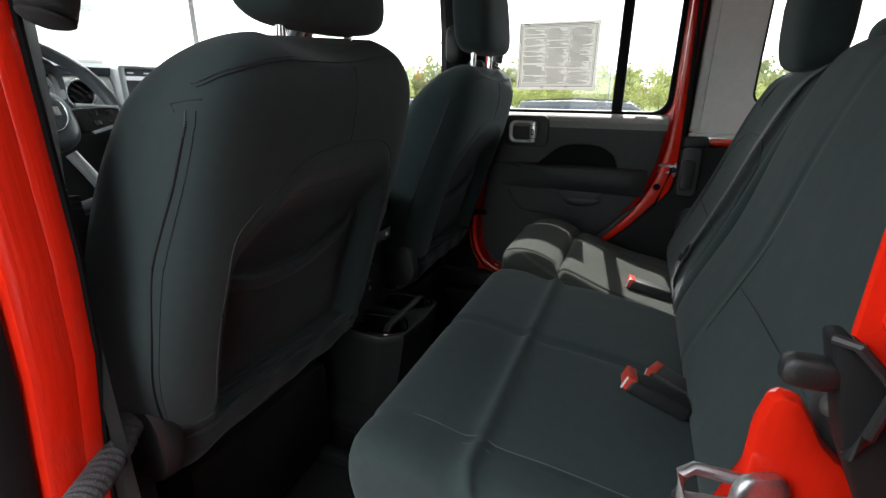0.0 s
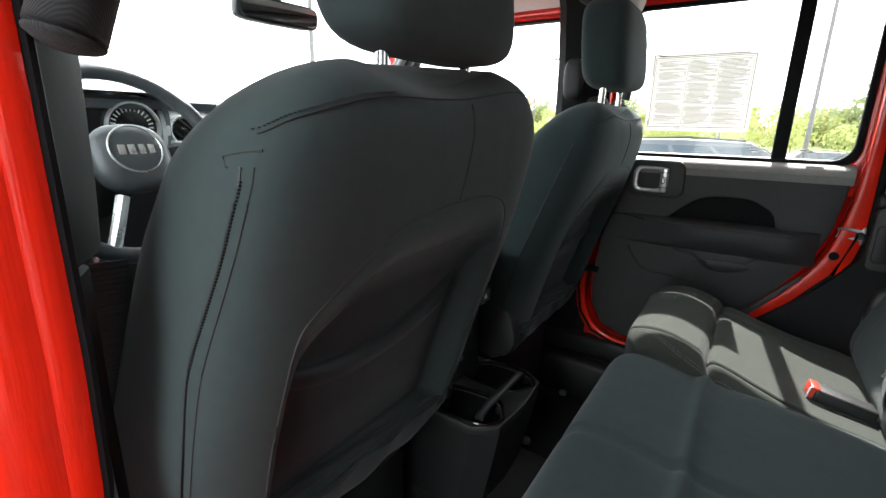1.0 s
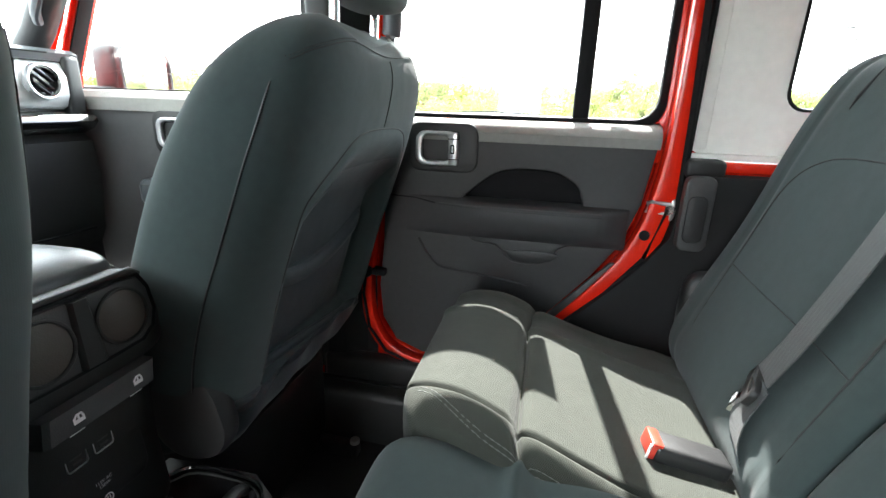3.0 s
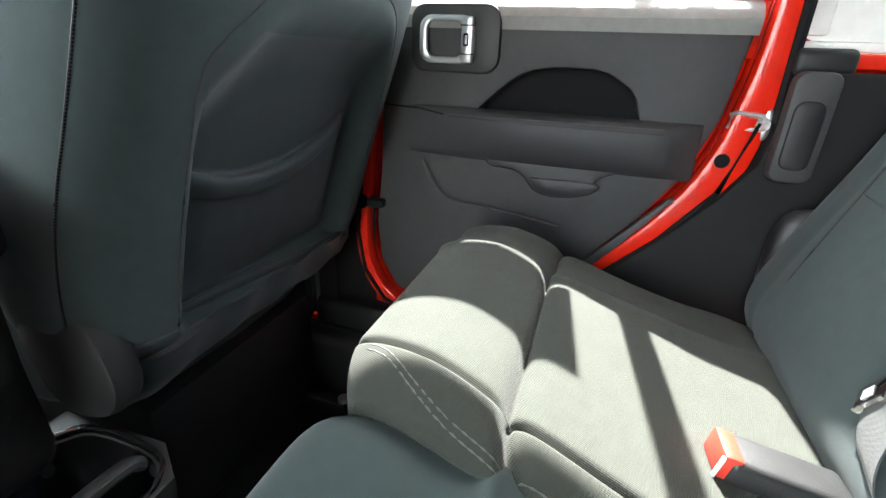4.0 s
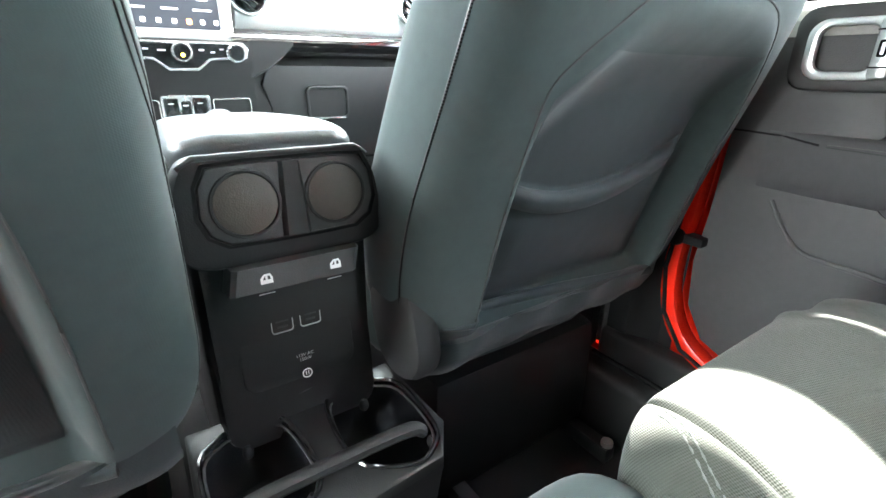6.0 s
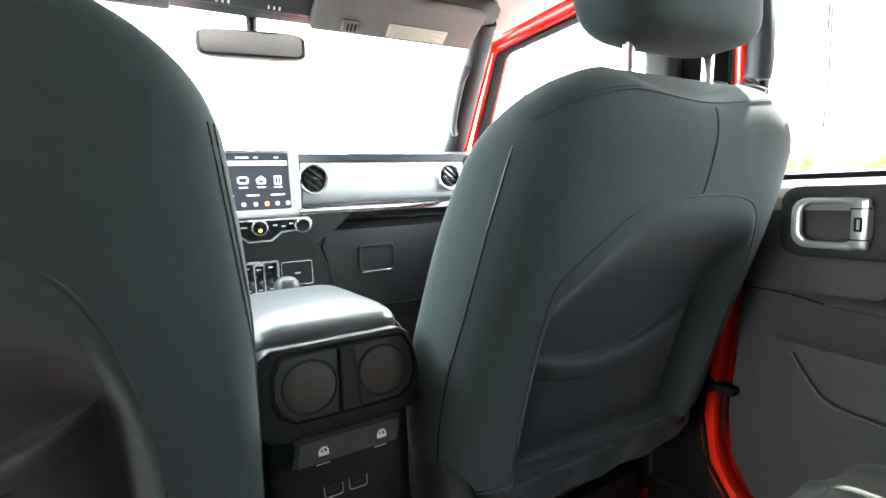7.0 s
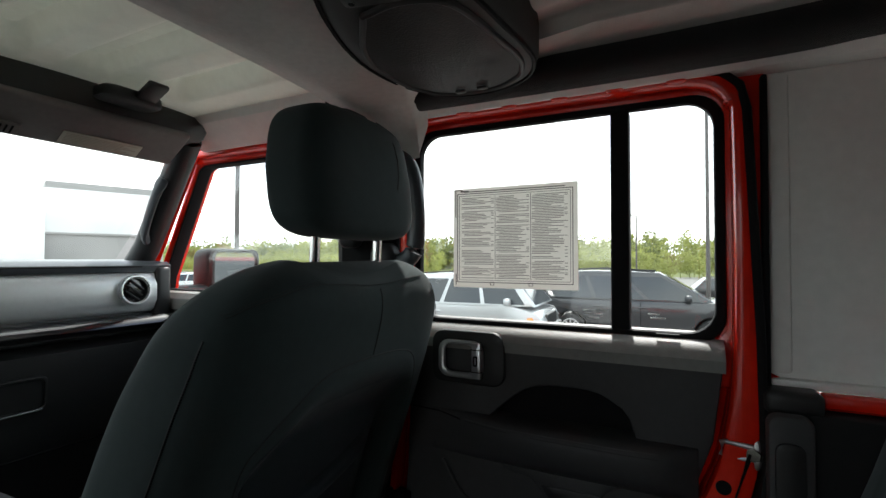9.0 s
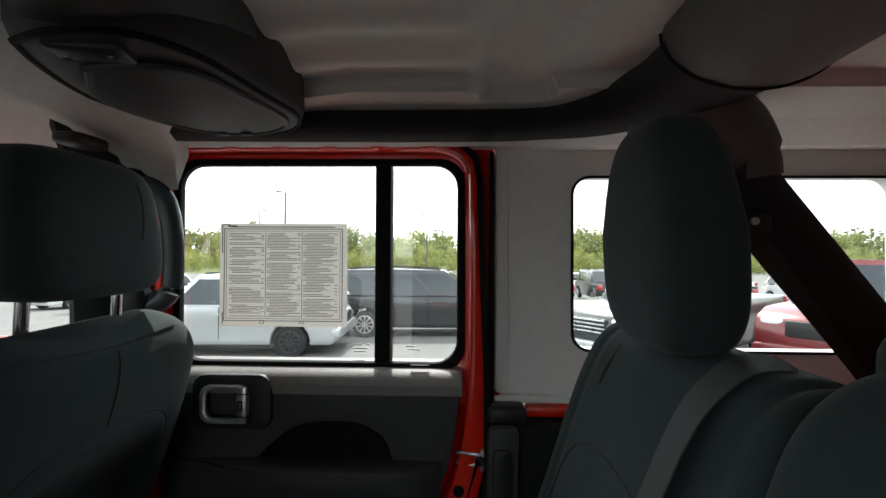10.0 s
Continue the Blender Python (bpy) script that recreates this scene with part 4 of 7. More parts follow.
def panel_depth(dy, z, hem):
    """How far the seat's back is pressed in or padded out, inside the panel's outline."""
    if z < 0.85 or z > 1.275 or abs(dy) > 0.215:
        return 0.0
    top = interp([(-0.209, 1.10), (-0.200, 1.170), (-0.182, 1.194), (-0.145, 1.224), (-0.105, 1.252), (-0.060, 1.263), (0.020, 1.265), (0.100, 1.260), (0.145, 1.243), (0.169, 1.208), (0.192, 1.10)], dy)
    d_top, d_left, d_right = (top - z) * 0.86, dy + 0.205, 0.190 - dy
    if min(d_top, d_left, d_right) < 0:
        return 0.0
    low = soft_step(0.852, 0.890, z)
    press = soft_step(0.012, 0.098, d_top) * soft_step(0.0, 0.030, d_left) * soft_step(0.002, 0.030, d_right)
    roll = 0.004 * math.sin(math.pi * min(1.0, d_top / 0.05)) * soft_step(0.0, 0.05, d_left) * soft_step(0.0, 0.04, d_right)
    line = hem + 1.6 * (dy + 0.045) ** 2
    pouch = 0.012 * soft_step(-0.006, 0.004, line - z) * soft_step(0.01, 0.07, d_left) * soft_step(0.03, 0.08, d_right) * soft_step(0.88, 0.99, z)
    return (-0.050 * press + roll + pouch) * low


def seat_lean(h):
    """How far the seat's back stands off its middle line, lower down."""
    return -0.010 * (1 - soft_step(0.3, 0.7, h))


def seat_rear_x(dy, z, hem=None):
    """The rear surface of a front seat's back, at dy from its middle."""
    h = (z - Z0) / (Z1 - Z0)
    w, t = interp(S_W, h), interp(S_T, h)
    x = interp(S_X, h) + t * max(0.0, 1 - min(1, abs(dy - seat_lean(h)) / w) ** 6.0) ** (1 / 3.4)
    return x + (panel_depth(dy, z, hem) if hem else 0.0)


def front_seat(yc, low, hem):
    """low: how far the headrest is pushed down; hem: height of the map pocket's edge."""
    side = -1
    t = thing("front_seat", (-0.75, yc, 0.46), "black cloth front car seat with map pocket and headrest", "car seat", "front seats")
    loops = []
    rows, cols = 104, 112
    for k in range(rows):
        u = k / (rows - 1)
        h = u * 0.93 / 0.88 if u < 0.88 else 0.93 + 0.07 * (1 - (1 - (u - 0.88) / 0.12) ** 1.6)
        z = Z0 + (Z1 - Z0) * h
        w, th, xc = interp(S_W, h), interp(S_T, h), interp(S_X, h)
        loop = []
        for i in range(cols):
            q = -1 + 2 * i / (cols - 1)
            dy = w * math.sin(q * math.pi / 2) if abs(q) > 0.86 else w * q * math.sin(0.86 * math.pi / 2) / 0.86
            dy += seat_lean(h)
            loop.append((seat_rear_x(dy, z, hem), yc + dy, z))
        for i in range(1, 24):
            a = math.pi / 2 + math.pi * i / 24
            ca, sa = math.cos(a), math.sin(a)
            loop.append((xc + th * math.copysign(abs(ca) ** (2 / 3.4), ca), yc + seat_lean(h) + w * math.copysign(abs(sa) ** (2 / 6.0), sa), z))
        out = []
        for x, y, zz in loop:
            dy = y - yc
            crest = 0.014 * math.exp(-((abs(dy) - 0.15) / 0.06) ** 2) - 0.010 * math.exp(-(dy / 0.07) ** 2)
            out.append((x, y, zz + crest * max(0, (h - 0.8) / 0.2) ** 2))
        loops.append(out)
    sub("backrest", loft(loops), SEAT, t, smooth=80)

    def on(dy, z, off=0.001):
        rise = max(0.0, ((z - Z0) / (Z1 - Z0) - 0.8) / 0.2) ** 2
        crest = 0.014 * math.exp(-((abs(dy) - 0.15) / 0.06) ** 2) - 0.010 * math.exp(-(dy / 0.07) ** 2)
        return (seat_rear_x(dy, z, hem) + off, yc + dy, z + crest * rise)

    def line(name, pts, r, material, off=0.001, owner=t):
        return sub(name, tube([on(dy, z, off) for dy, _, z in smooth_path([(a, 0, b) for a, b in pts], 8)], r, 6), material, owner)
    # recessed panel over the lower back, of stretched cloth darkened for the recess's shade
    top = smooth_path([(a, 0, b) for a, b in PANEL], 5)
    left, right = -0.194, 0.158
    rows_ = []
    for k in range(61):
        z = 0.885 + 0.318 * k / 60
        lo = max(left, -0.200 + max(0.0, z - 1.155) * 1.3)
        rows_.append([on(lo + (right - lo) * i / 60, z, 0.0009) for i in range(61)])
    sub("back_panel", loft(rows_, caps=False, closed=False), SEAT_SIDE, t, "stretched panel with a map pocket, darkened for shade in the recess", smooth=80)
    sub("panel_seam", tube([on(q.x, q.z, 0.0002) for q in top], 0.0013, 6), DARKSEAM, t)
    # padded hem of the map pocket, with two rows of stitching
    hem_rows = []
    xs = [-0.186 + 0.338 * i / 40 for i in range(41)]
    level = lambda x: hem + 1.6 * (x + 0.045) ** 2
    for off_z, off in ((0.004, 0.000), (0.003, 0.0045), (-0.002, 0.006), (-0.012, 0.0062), (-0.022, 0.0052), (-0.027, 0.001)):
        hem_rows.append([on(x, level(x) + off_z, 0.0012 + off * min(1.0, 6 * math.sin(math.pi * i / 40))) for i, x in enumerate(xs)])
    sub("pocket_hem", loft(hem_rows, caps=False, closed=False), SEAT_SIDE, t, "padded hem of the map pocket", smooth=80)
    sub("hem_seam", tube([on(x, level(x) - 0.0265, 0.0022) for x in xs], 0.0009, 6), DARKSEAM, t)
    # lower edge of the cover: a soft roll and the skirt that hangs under it
    sub("lower_roll", tube([on(q.x, q.z, 0.001) for q in smooth_path([(-0.250, 0, 0.884), (-0.18, 0, 0.880), (-0.10, 0, 0.877), (0.0, 0, 0.872), (0.09, 0, 0.866), (0.19, 0, 0.860)], 5)], [0.002 + 0.007 * math.sin(math.pi * min(1, k / 14) / 2) for k in range(26)], 12), SEAT_SIDE, t, smooth=80)
    skirt = []
    for k, dz, dx in ((0, 0.0, 0.002), (1, -0.030, -0.004), (2, -0.058, -0.022), (3, -0.075, -0.048)):
        skirt.append([(seat_rear_x(dy, 0.868) + dx + 0.003 * math.sin(dy * 55 + k), yc + dy, 0.872 + dz - 0.016 * soft_step(-0.12, -0.24, dy)) for dy in (-0.262 + 0.500 * i / 40 for i in range(41))])
    sub("cover_skirt", loft(skirt + [[(x - 0.004, y, z) for x, y, z in r] for r in skirt[::-1]]), SEAT_SIDE, t, "loose lower skirt of the seat cover", smooth=80)

    corner = [(0.86, 0.262), (0.95, 0.279), (1.02, 0.282), (1.12, 0.276), (1.21, 0.265), (1.335, 0.2485)]

    def along(sg, z_list, off=0.0008, dy=0.0):
        return [on(sg * min(interp(corner, z) + dy, 0.990 * interp(S_W, (z - Z0) / (Z1 - Z0)) + sg * seat_lean((z - Z0) / (Z1 - Z0))), z, off) for z in z_list]
    out_by = 0.030 if yc > 0 else 0.0
    zs = [0.88 + 0.446 * k / 30 for k in range(31)]
    sub("side_seam", tube(along(1, zs), 0.0010, 6), DARKSEAM, t)
    sub("side_seam", tube(along(1, zs, 0.0008, -0.004), 0.0007, 6), DARKSEAM, t)
    # stitched seam over both shoulders
    sh = [(-0.239, 1.350), (-0.217, 1.361), (-0.182, 1.368), (-0.143, 1.373), (-0.117, 1.377), (-0.03, 1.384), (0.08, 1.381), (0.15, 1.378)]
    line("shoulder_seam", sh, 0.0008, DARKSEAM, 0.0012)
    st = bmesh.new()
    for q in smooth_path([(a, 0, b + 0.003) for a, b in sh[:5]], 9):
        bmesh.ops.create_cube(st, size=1, matrix=Matrix.Translation(on(q.x, q.z, 0.0012)) @ Matrix.Diagonal((0.0010, 0.0036, 0.0009, 1)))
    sub("shoulder_stitches", st, DARKSEAM, t, smooth=0)
    line("top_seam", [(0.018, 1.376), (0.014, 1.33), (0.010, 1.268)], 0.0010, DARKSEAM, 0.0004)
    # zip down one side of the cover
    sub("zip_flap", tube(along(side, zs, 0.0003, out_by - 0.0045), 0.0008, 6), DARKSEAM, t)
    z = sub("zip", tube(along(side, zs, -0.0006, out_by), 0.0015, 6), PLASTIC, t, "black zip down the seat cover")
    teeth = bmesh.new()
    for k in range(150):
        zz = 0.88 + 0.438 * k / 150
        bmesh.ops.create_cube(teeth, size=1, matrix=Matrix.Translation(along(side, [zz], 0.0008, out_by)[0]) @ Matrix.Diagonal((0.0014, 0.0026, 0.0013, 1)))
    sub("zip_teeth", teeth, RUBBER, z, smooth=0)
    if yc < 0:
        sub("zip_garage", tube([on(-0.240, 1.338), on(-0.247, 1.337), on(-0.252, 1.333), on(-0.2535, 1.325)], 0.0011, 6), DARKSEAM, t)
    # cushion, base and recliner covers
    sub("cushion", blob((-0.86, yc, 0.80), (0.56, 0.50, 0.20), 0.45), SEAT, t)
    sub("base", box(-1.06, -0.58, yc - 0.20, yc + 0.20, 0.46, 0.72, 0.03), PLASTIC, t)
    for sg in (-1,):
        cov = turned(plate(rr(-0.064, 0.064, -0.074, 0.074, 0.058, 8), [], "y", -0.020, 0.020, 0.013), Matrix.Translation((-0.552, yc + sg * 0.270, 0.874)) @ pose(0, 0, 0, 0, -14, 0))
        sub("recliner_cover", cov, PLASTIC, t, "rounded black plastic hinge cover")
    for dy in (-0.15, 0.15):
        sub("seat_rail", box(-1.05, -0.48, yc + dy - 0.015, yc + dy + 0.015, 0.455, 0.49, 0.004), PLASTIC, t)
        sub("rail_bolt", disc((-0.49, yc + dy, 0.49), 0.012, (0, 0, 1), 0.01, 12), ZINC, t)
    # headrest on two posts
    hr = blob((-0.406, yc - 0.008, 1.550 - low), (0.112, 0.272, 0.194), 0.50, 40, 22, 0.42)
    for v in hr.verts:
        k = (v.co.z - 1.550 + low) / 0.097
        v.co.x += 0.020 * (1 - k) * 0.5
        v.co.y = yc + (v.co.y - yc) * (1.0 - 0.12 * max(0, k))
    h = sub("headrest", hr, SEAT, t, smooth=80)
    for sg in (1,):
        q = [(-0.399 + 0.0615 * math.cos(a), yc + sg * 0.052, 1.557 - low + 0.099 * math.sin(a)) for a in (radians(x) for x in range(-75, 76, 15))]
        sub("headrest_seam", tube(q, 0.0009, 6), DARKSEAM, h)
    for dy in (-0.078, 0.078):
        sub("headrest_post", tube([(-0.400, yc + dy, 1.36), (-0.394, yc + dy, 1.50)], 0.0075, 14), STEEL, t, "bright steel headrest post")
        sub("post_collar", turned(blob((0, 0, 0), (0.030, 0.052, 0.012), 0.5, 18, 8), pose(-0.398, yc + dy, 1.394, 0, 8, 0)), PLASTIC, t)
    return t


front_seat(0.4215, 0.006, 1.036)
driver = front_seat(-0.357, 0.028, 1.070)
# the driver's seat back stands a little taller towards the car's middle
for ob in driver.children_recursive:
    if ob.type == "MESH" and ob.name.split(".")[0] not in ("headrest", "headrest_seam", "headrest_post"):
        for v in ob.data.vertices:
            k = min(1.0, max(0.0, (v.co.z + driver.location.z - 1.15) / 0.23))
            v.co.z += 0.016 * k * k * (3 - 2 * k) * (soft_step(-0.14, 0.10, v.co.y + driver.location.y + 0.357) - 0.12)


# ---- rear bench ----
def bench_pad(y0, y1, profile, grooves, ends, cen, n=64, r=0.045):
    """A padded block lofted across the car; profile in (x, z); grooves: (y, depth, width); ends: roundings at both ends."""
    loops = []
    stations = sorted(set([y0 + (y1 - y0) * k / n for k in range(n + 1)] + [y0 + r * (1 - math.cos(math.pi / 2 * k / 8)) for k in range(9)] + [y1 - r * (1 - math.cos(math.pi / 2 * k / 8)) for k in range(9)]))
    for y in stations:
        e0 = max(0.0, 1 - (y - y0) / r) * ends[0]
        e1 = max(0.0, 1 - (y1 - y) / r) * ends[1]
        e = max(e0, e1)
        inset = r * (1 - math.sqrt(max(0, 1 - e * e)))
        for gy, gd, gw in grooves:
            inset += gd * math.exp(-((y - gy) / gw) ** 2)
        loop = []
        for x, z in profile:
            v = Vector((x - cen[0], z - cen[1]))
            l = v.length
            k = max(0.2, (l - inset) / l)
            loop.append((cen[0] + v.x * k, y, cen[1] + v.y * k))
        loops.append(loop)
    return loft(loops)


def closed_profile(pts, n=6):
    p = smooth_path([(a, 0, b) for a, b in pts], n)
    return [(q.x, q.z) for q in p]


def rear_bench():
    t = thing("rear_bench", (0.1, C, 0.62), "black cloth split rear bench seat, partly sunlit", "car seat")
    cu = [(-0.13, 0.66), (-0.215, 0.73), (-0.245, 0.82), (-0.250, 0.915), (-0.228, 0.942), (-0.170, 0.950), (-0.113, 0.936), (-0.096, 0.921), (-0.090, 0.906), (-0.083, 0.915), (-0.062, 0.916), (0.0, 0.898), (0.10, 0.870), (0.19, 0.850), (0.24, 0.82), (0.25, 0.72), (0.20, 0.66)]
    cl = [(-0.13, 0.66), (-0.225, 0.72), (-0.262, 0.82), (-0.262, 0.875), (-0.235, 0.910), (-0.175, 0.913), (-0.112, 0.902), (-0.088, 0.910), (-0.066, 0.898), (0.0, 0.893), (0.10, 0.880), (0.19, 0.862), (0.24, 0.83), (0.25, 0.72), (0.20, 0.66)]
    # the ribbed cushion, its inner end and fold running askew
    ribbed = bench_pad(0.125, 0.605, closed_profile(cu, 8), [(0.178, 0.008, 0.0030), (0.465, -0.004, 0.012), (0.530, 0.010, 0.045)], (0.88, 1), (0.0, 0.75), n=170, r=0.066)
    skin = [(v.co.x, v.co.y, v.co.z) for v in ribbed.verts]
    skew = lambda x: -0.215 * (min(max(x, -0.26), 0.04) + 0.10)
    for v in ribbed.verts:
        v.co.y += skew(v.co.x) * (1 - soft_step(0.19, 0.38, v.co.y))
    cr = sub("cushion", ribbed, RIB, t, "ribbed black cloth seat cushion in the sun", smooth=80)
    cl_ = sub("cushion", bench_pad(mirror_y(0.605), 0.176, closed_profile(cl), [(mirror_y(0.215), 0.009, 0.007), (-0.487, 0.006, 0.006), (0.172, 0.022, 0.032)], (1, 1), (0.0, 0.74)), SEAT, t, smooth=80)
    # seams along the ribbed cushion, laid on its surface
    stations = sorted({round(q[1], 5) for q in skin})

    def lie(x, y):
        ys = min(stations, key=lambda q: abs(q - y))
        top = sorted((a, c) for a, b, c in skin if abs(b - ys) < 2e-5 and c > 0.80 - 0.2 * max(0.0, a))
        return (x, y + skew(x), interp(top, x) - 0.0003)
    sub("fold_seam", tube([lie(-0.236 + 0.008 * k, 0.178) for k in range(52)], 0.0008, 6), DARKSEAM, cr)
    run = [(-0.228, 0.171), (-0.203, 0.166), (-0.165, 0.147), (-0.137, 0.138), (-0.104, 0.136), (-0.05, 0.139), (0.10, 0.140)]
    for off in (0.0, 0.006):
        pts = [lie(-0.226 + 0.004 * k, interp(run, -0.226 + 0.004 * k) - off) for k in range(70)]
        sub("stitched_seam", tube(pts, [0.0011 if k % 2 else 0.0004 for k in range(70)], 6), THREAD, cr)
    # stitched seams
    low = [(-0.235, 0.910), (-0.175, 0.913), (-0.112, 0.902), (-0.088, 0.908), (-0.066, 0.898), (0.0, 0.893), (0.10, 0.880), (0.19, 0.862)]
    for y in (-0.4785, -0.4955):
        sub("stitched_seam", tube([(x, y, interp(low, x) - 0.0018) for x in (-0.230 + 0.0085 * k for k in range(48))], 0.0009, 6), THREAD, cl_)
    # backs
    bk = [(0.215, 0.80), (0.185, 0.87), (0.205, 0.95), (0.262, 1.10), (0.312, 1.25), (0.345, 1.335), (0.375, 1.385), (0.42, 1.405), (0.475, 1.385), (0.485, 1.30), (0.44, 1.10), (0.37, 0.90), (0.32, 0.80)]
    cenb = (0.345, 1.12)
    br = sub("backrest", bench_pad(0.136, 0.612, closed_profile(bk), [(0.185, 0.006, 0.007), (0.550, 0.006, 0.007)], (1, 1), cenb, r=0.035), SEAT, t, smooth=80)
    bl = sub("backrest", bench_pad(mirror_y(0.600), 0.131, closed_profile([(x - 0.012 * max(0, (z - 1.1) / 0.3), z + 0.034 * max(0, (z - 1.1) / 0.3)) for x, z in bk]), [(mirror_y(0.145), 0.008, 0.007), (mirror_y(0.545), 0.007, 0.007)], (1, 1), cenb), SEAT, t, smooth=80)

    def front_x(z):
        tab = [(0.80, 0.215), (0.87, 0.185), (0.95, 0.205), (1.10, 0.262), (1.25, 0.312), (1.335, 0.345), (1.385, 0.375)]
        for (a, va), (b, vb) in zip(tab, tab[1:]):
            if z <= b:
                return va + (vb - va) * (z - a) / (b - a)
        return 0.375
    for owner, s in ((br, lambda y: y), (bl, mirror_y)):
        pan = smooth_path([(0.175, 0, 0.90), (0.175, 0, 1.10), (0.19, 0, 1.20), (0.26, 0, 1.245), (0.36, 0, 1.255), (0.46, 0, 1.245), (0.52, 0, 1.20), (0.53, 0, 1.10), (0.52, 0, 0.92)], 6)
        sub("panel_seam", tube([(front_x(q.z) - 0.0005, s(q.x), q.z) for q in pan], 0.0012, 6), DARKSEAM, owner)
        mid = smooth_path([(0.175, 0, 1.046), (0.27, 0, 1.051), (0.36, 0, 1.053), (0.45, 0, 1.055), (0.527, 0, 1.058)], 6)
        sub("panel_seam", tube([(front_x(q.z) - 0.0005, s(q.x), q.z) for q in mid], 0.0010, 6), DARKSEAM, owner)
        for y in (0.25, 0.49):
            pl = [(front_x(z) - 0.002, s(y), z) for z in (1.318, 1.335, 1.350, 1.365, 1.378)]
            sub("tuck", tube(pl, [0.0005, 0.0022, 0.0028, 0.0026, 0.001], 8), DARKSEAM, owner)
    # side hinge of the bench
    for s in (lambda y: y, mirror_y):
        sub("hinge_cover", blob((0.255, s(0.622), 0.93), (0.11, 0.045, 0.16), 0.6), PLASTIC, t)
    # headrests
    for y in (0.385, mirror_y(0.385)):
        hb = blob((0.384, y, 1.535), (0.105, 0.235, 0.280), 0.5, 36, 20, 0.5)
        for v in hb.verts:
            k = (v.co.z - 1.535) / 0.140
            v.co.x = 0.384 + (v.co.x - 0.384) * (1.0 - 0.20 * max(0, k)) - 0.006 * k
            v.co.y = y + (v.co.y - y) * (1 - 0.30 * max(0, k))
        h = sub("headrest", hb, SEAT, t, smooth=80)
        for dy in (-0.05, 0.05):
            sub("headrest_post", tube([(0.40, y + dy, 1.36), (0.395, y + dy, 1.46)], 0.0065, 10), STEEL, t)
    sub("headrest", blob((0.43, C, 1.425), (0.085, 0.20, 0.09), 0.5, 28, 14), SEAT, t, "low headrest of the middle place", smooth=80)
    return front_x


bench_front = rear_bench()


def strap(path, width, side_dir, material, thick=0.0016):
    """A flat belt along a path."""
    pts = smooth_path(path, 8)
    sd = Vector(side_dir).normalized() * width / 2
    loops = []
    for i, p in enumerate(pts):
        d = (pts[min(i + 1, len(pts) - 1)] - pts[max(i - 1, 0)]).normalized()
        nn = d.cross(sd).normalized() * thick / 2
        loops.append([p - sd - nn, p + sd - nn, p + sd + nn, p - sd + nn])
    return loft(loops)


def middle_belt():
    t = thing("seat_belt", (0.2, 0.28, 0.97), "grey webbing seat belt lying across the rear seat back", "seat belt", "seat belts")
    f = lambda z, o=0.013: bench_front(z) - o
    path = [(0.470, 0.246, 1.372), (0.452, 0.246, 1.398), (0.420, 0.246, 1.4085), (0.382, 0.246, 1.397), (f(1.35), 0.246, 1.35), (f(1.25), 0.248, 1.25), (f(1.15), 0.251, 1.15), (f(1.05), 0.256, 1.05), (f(0.99), 0.264, 0.99)]
    sub("webbing", strap(path, 0.047, (0.15, 1, 0.12), BELT), BELT, t, smooth=60)
    # tongue with its slotted plate
    c = Vector((f(0.975, 0.012), 0.272, 0.972))
    m = Matrix.Translation(c) @ pose(0, 0, 0, 20, 20, -20)
    sub("tongue_loop", turned(plate(rr(-0.030, 0.030, -0.016, 0.016, 0.010), [rr(-0.022, 0.022, 0.001, 0.009, 0.004)], "x", -0.005, 0.005, 0.002), m), PLASTIC, t, "black belt tongue")
    sub("tongue_blade", turned(merged(box(-0.004, 0.004, -0.013, 0.013, -0.052, -0.014, 0.002)), m), GLOSSBLK, t)
    sub("tongue_edge", turned(box(-0.0045, 0.0045, -0.014, -0.0115, -0.052, -0.020, 0.001), m), STEEL, t)
    sub("tongue_mark", turned(box(-0.0052, -0.0042, -0.007, 0.004, -0.042, -0.030, 0), m), WHITE, t)
    low = [(f(0.99), 0.262, 0.985), (f(0.94, 0.014), 0.258, 0.935), (0.185, 0.245, 0.900), (0.20, 0.232, 0.872)]
    sub("lap_webbing", strap(low, 0.047, (0.1, 1, 0.2), BELT), BELT, t, smooth=60)


middle_belt()


def buckle(at, turn, tilt, label):
    """A belt buckle with a red release."""
    t = thing("belt_buckle", at, label, "belt buckle", "belt buckles")
    m = Matrix.Translation(at) @ pose(0, 0, 0, 0, tilt, turn)
    ob = sub("casing", turned(box(-0.050, 0.050, -0.021, 0.021, -0.013, 0.013, 0.007, 3), m), PLASTIC, t)
    sub("release_button", turned(box(-0.056, -0.040, -0.0185, 0.0185, -0.010, 0.0145, 0.003), m), REDBTN, t, "red release button")
    sub("slot_frame", turned(box(-0.0575, -0.0550, -0.019, -0.015, -0.010, 0.012, 0.001), m), WHITE, t)
    sub("stalk", turned(strap([(0.03, 0, 0), (0.07, 0, -0.004), (0.12, 0, -0.022)], 0.03, (0, 1, 0), BELT, 0.006), m), STEEL, t)


buckle((0.132, 0.238, 0.874), 4, 12, "black seat belt buckle with red button on the seat")
buckle((0.178, -0.192, 0.868), -25, 10, "black seat belt buckle with red button in the seat gap")
buckle((0.135, -0.272, 0.898), 5, 22, "black seat belt buckle with red button on the seat")


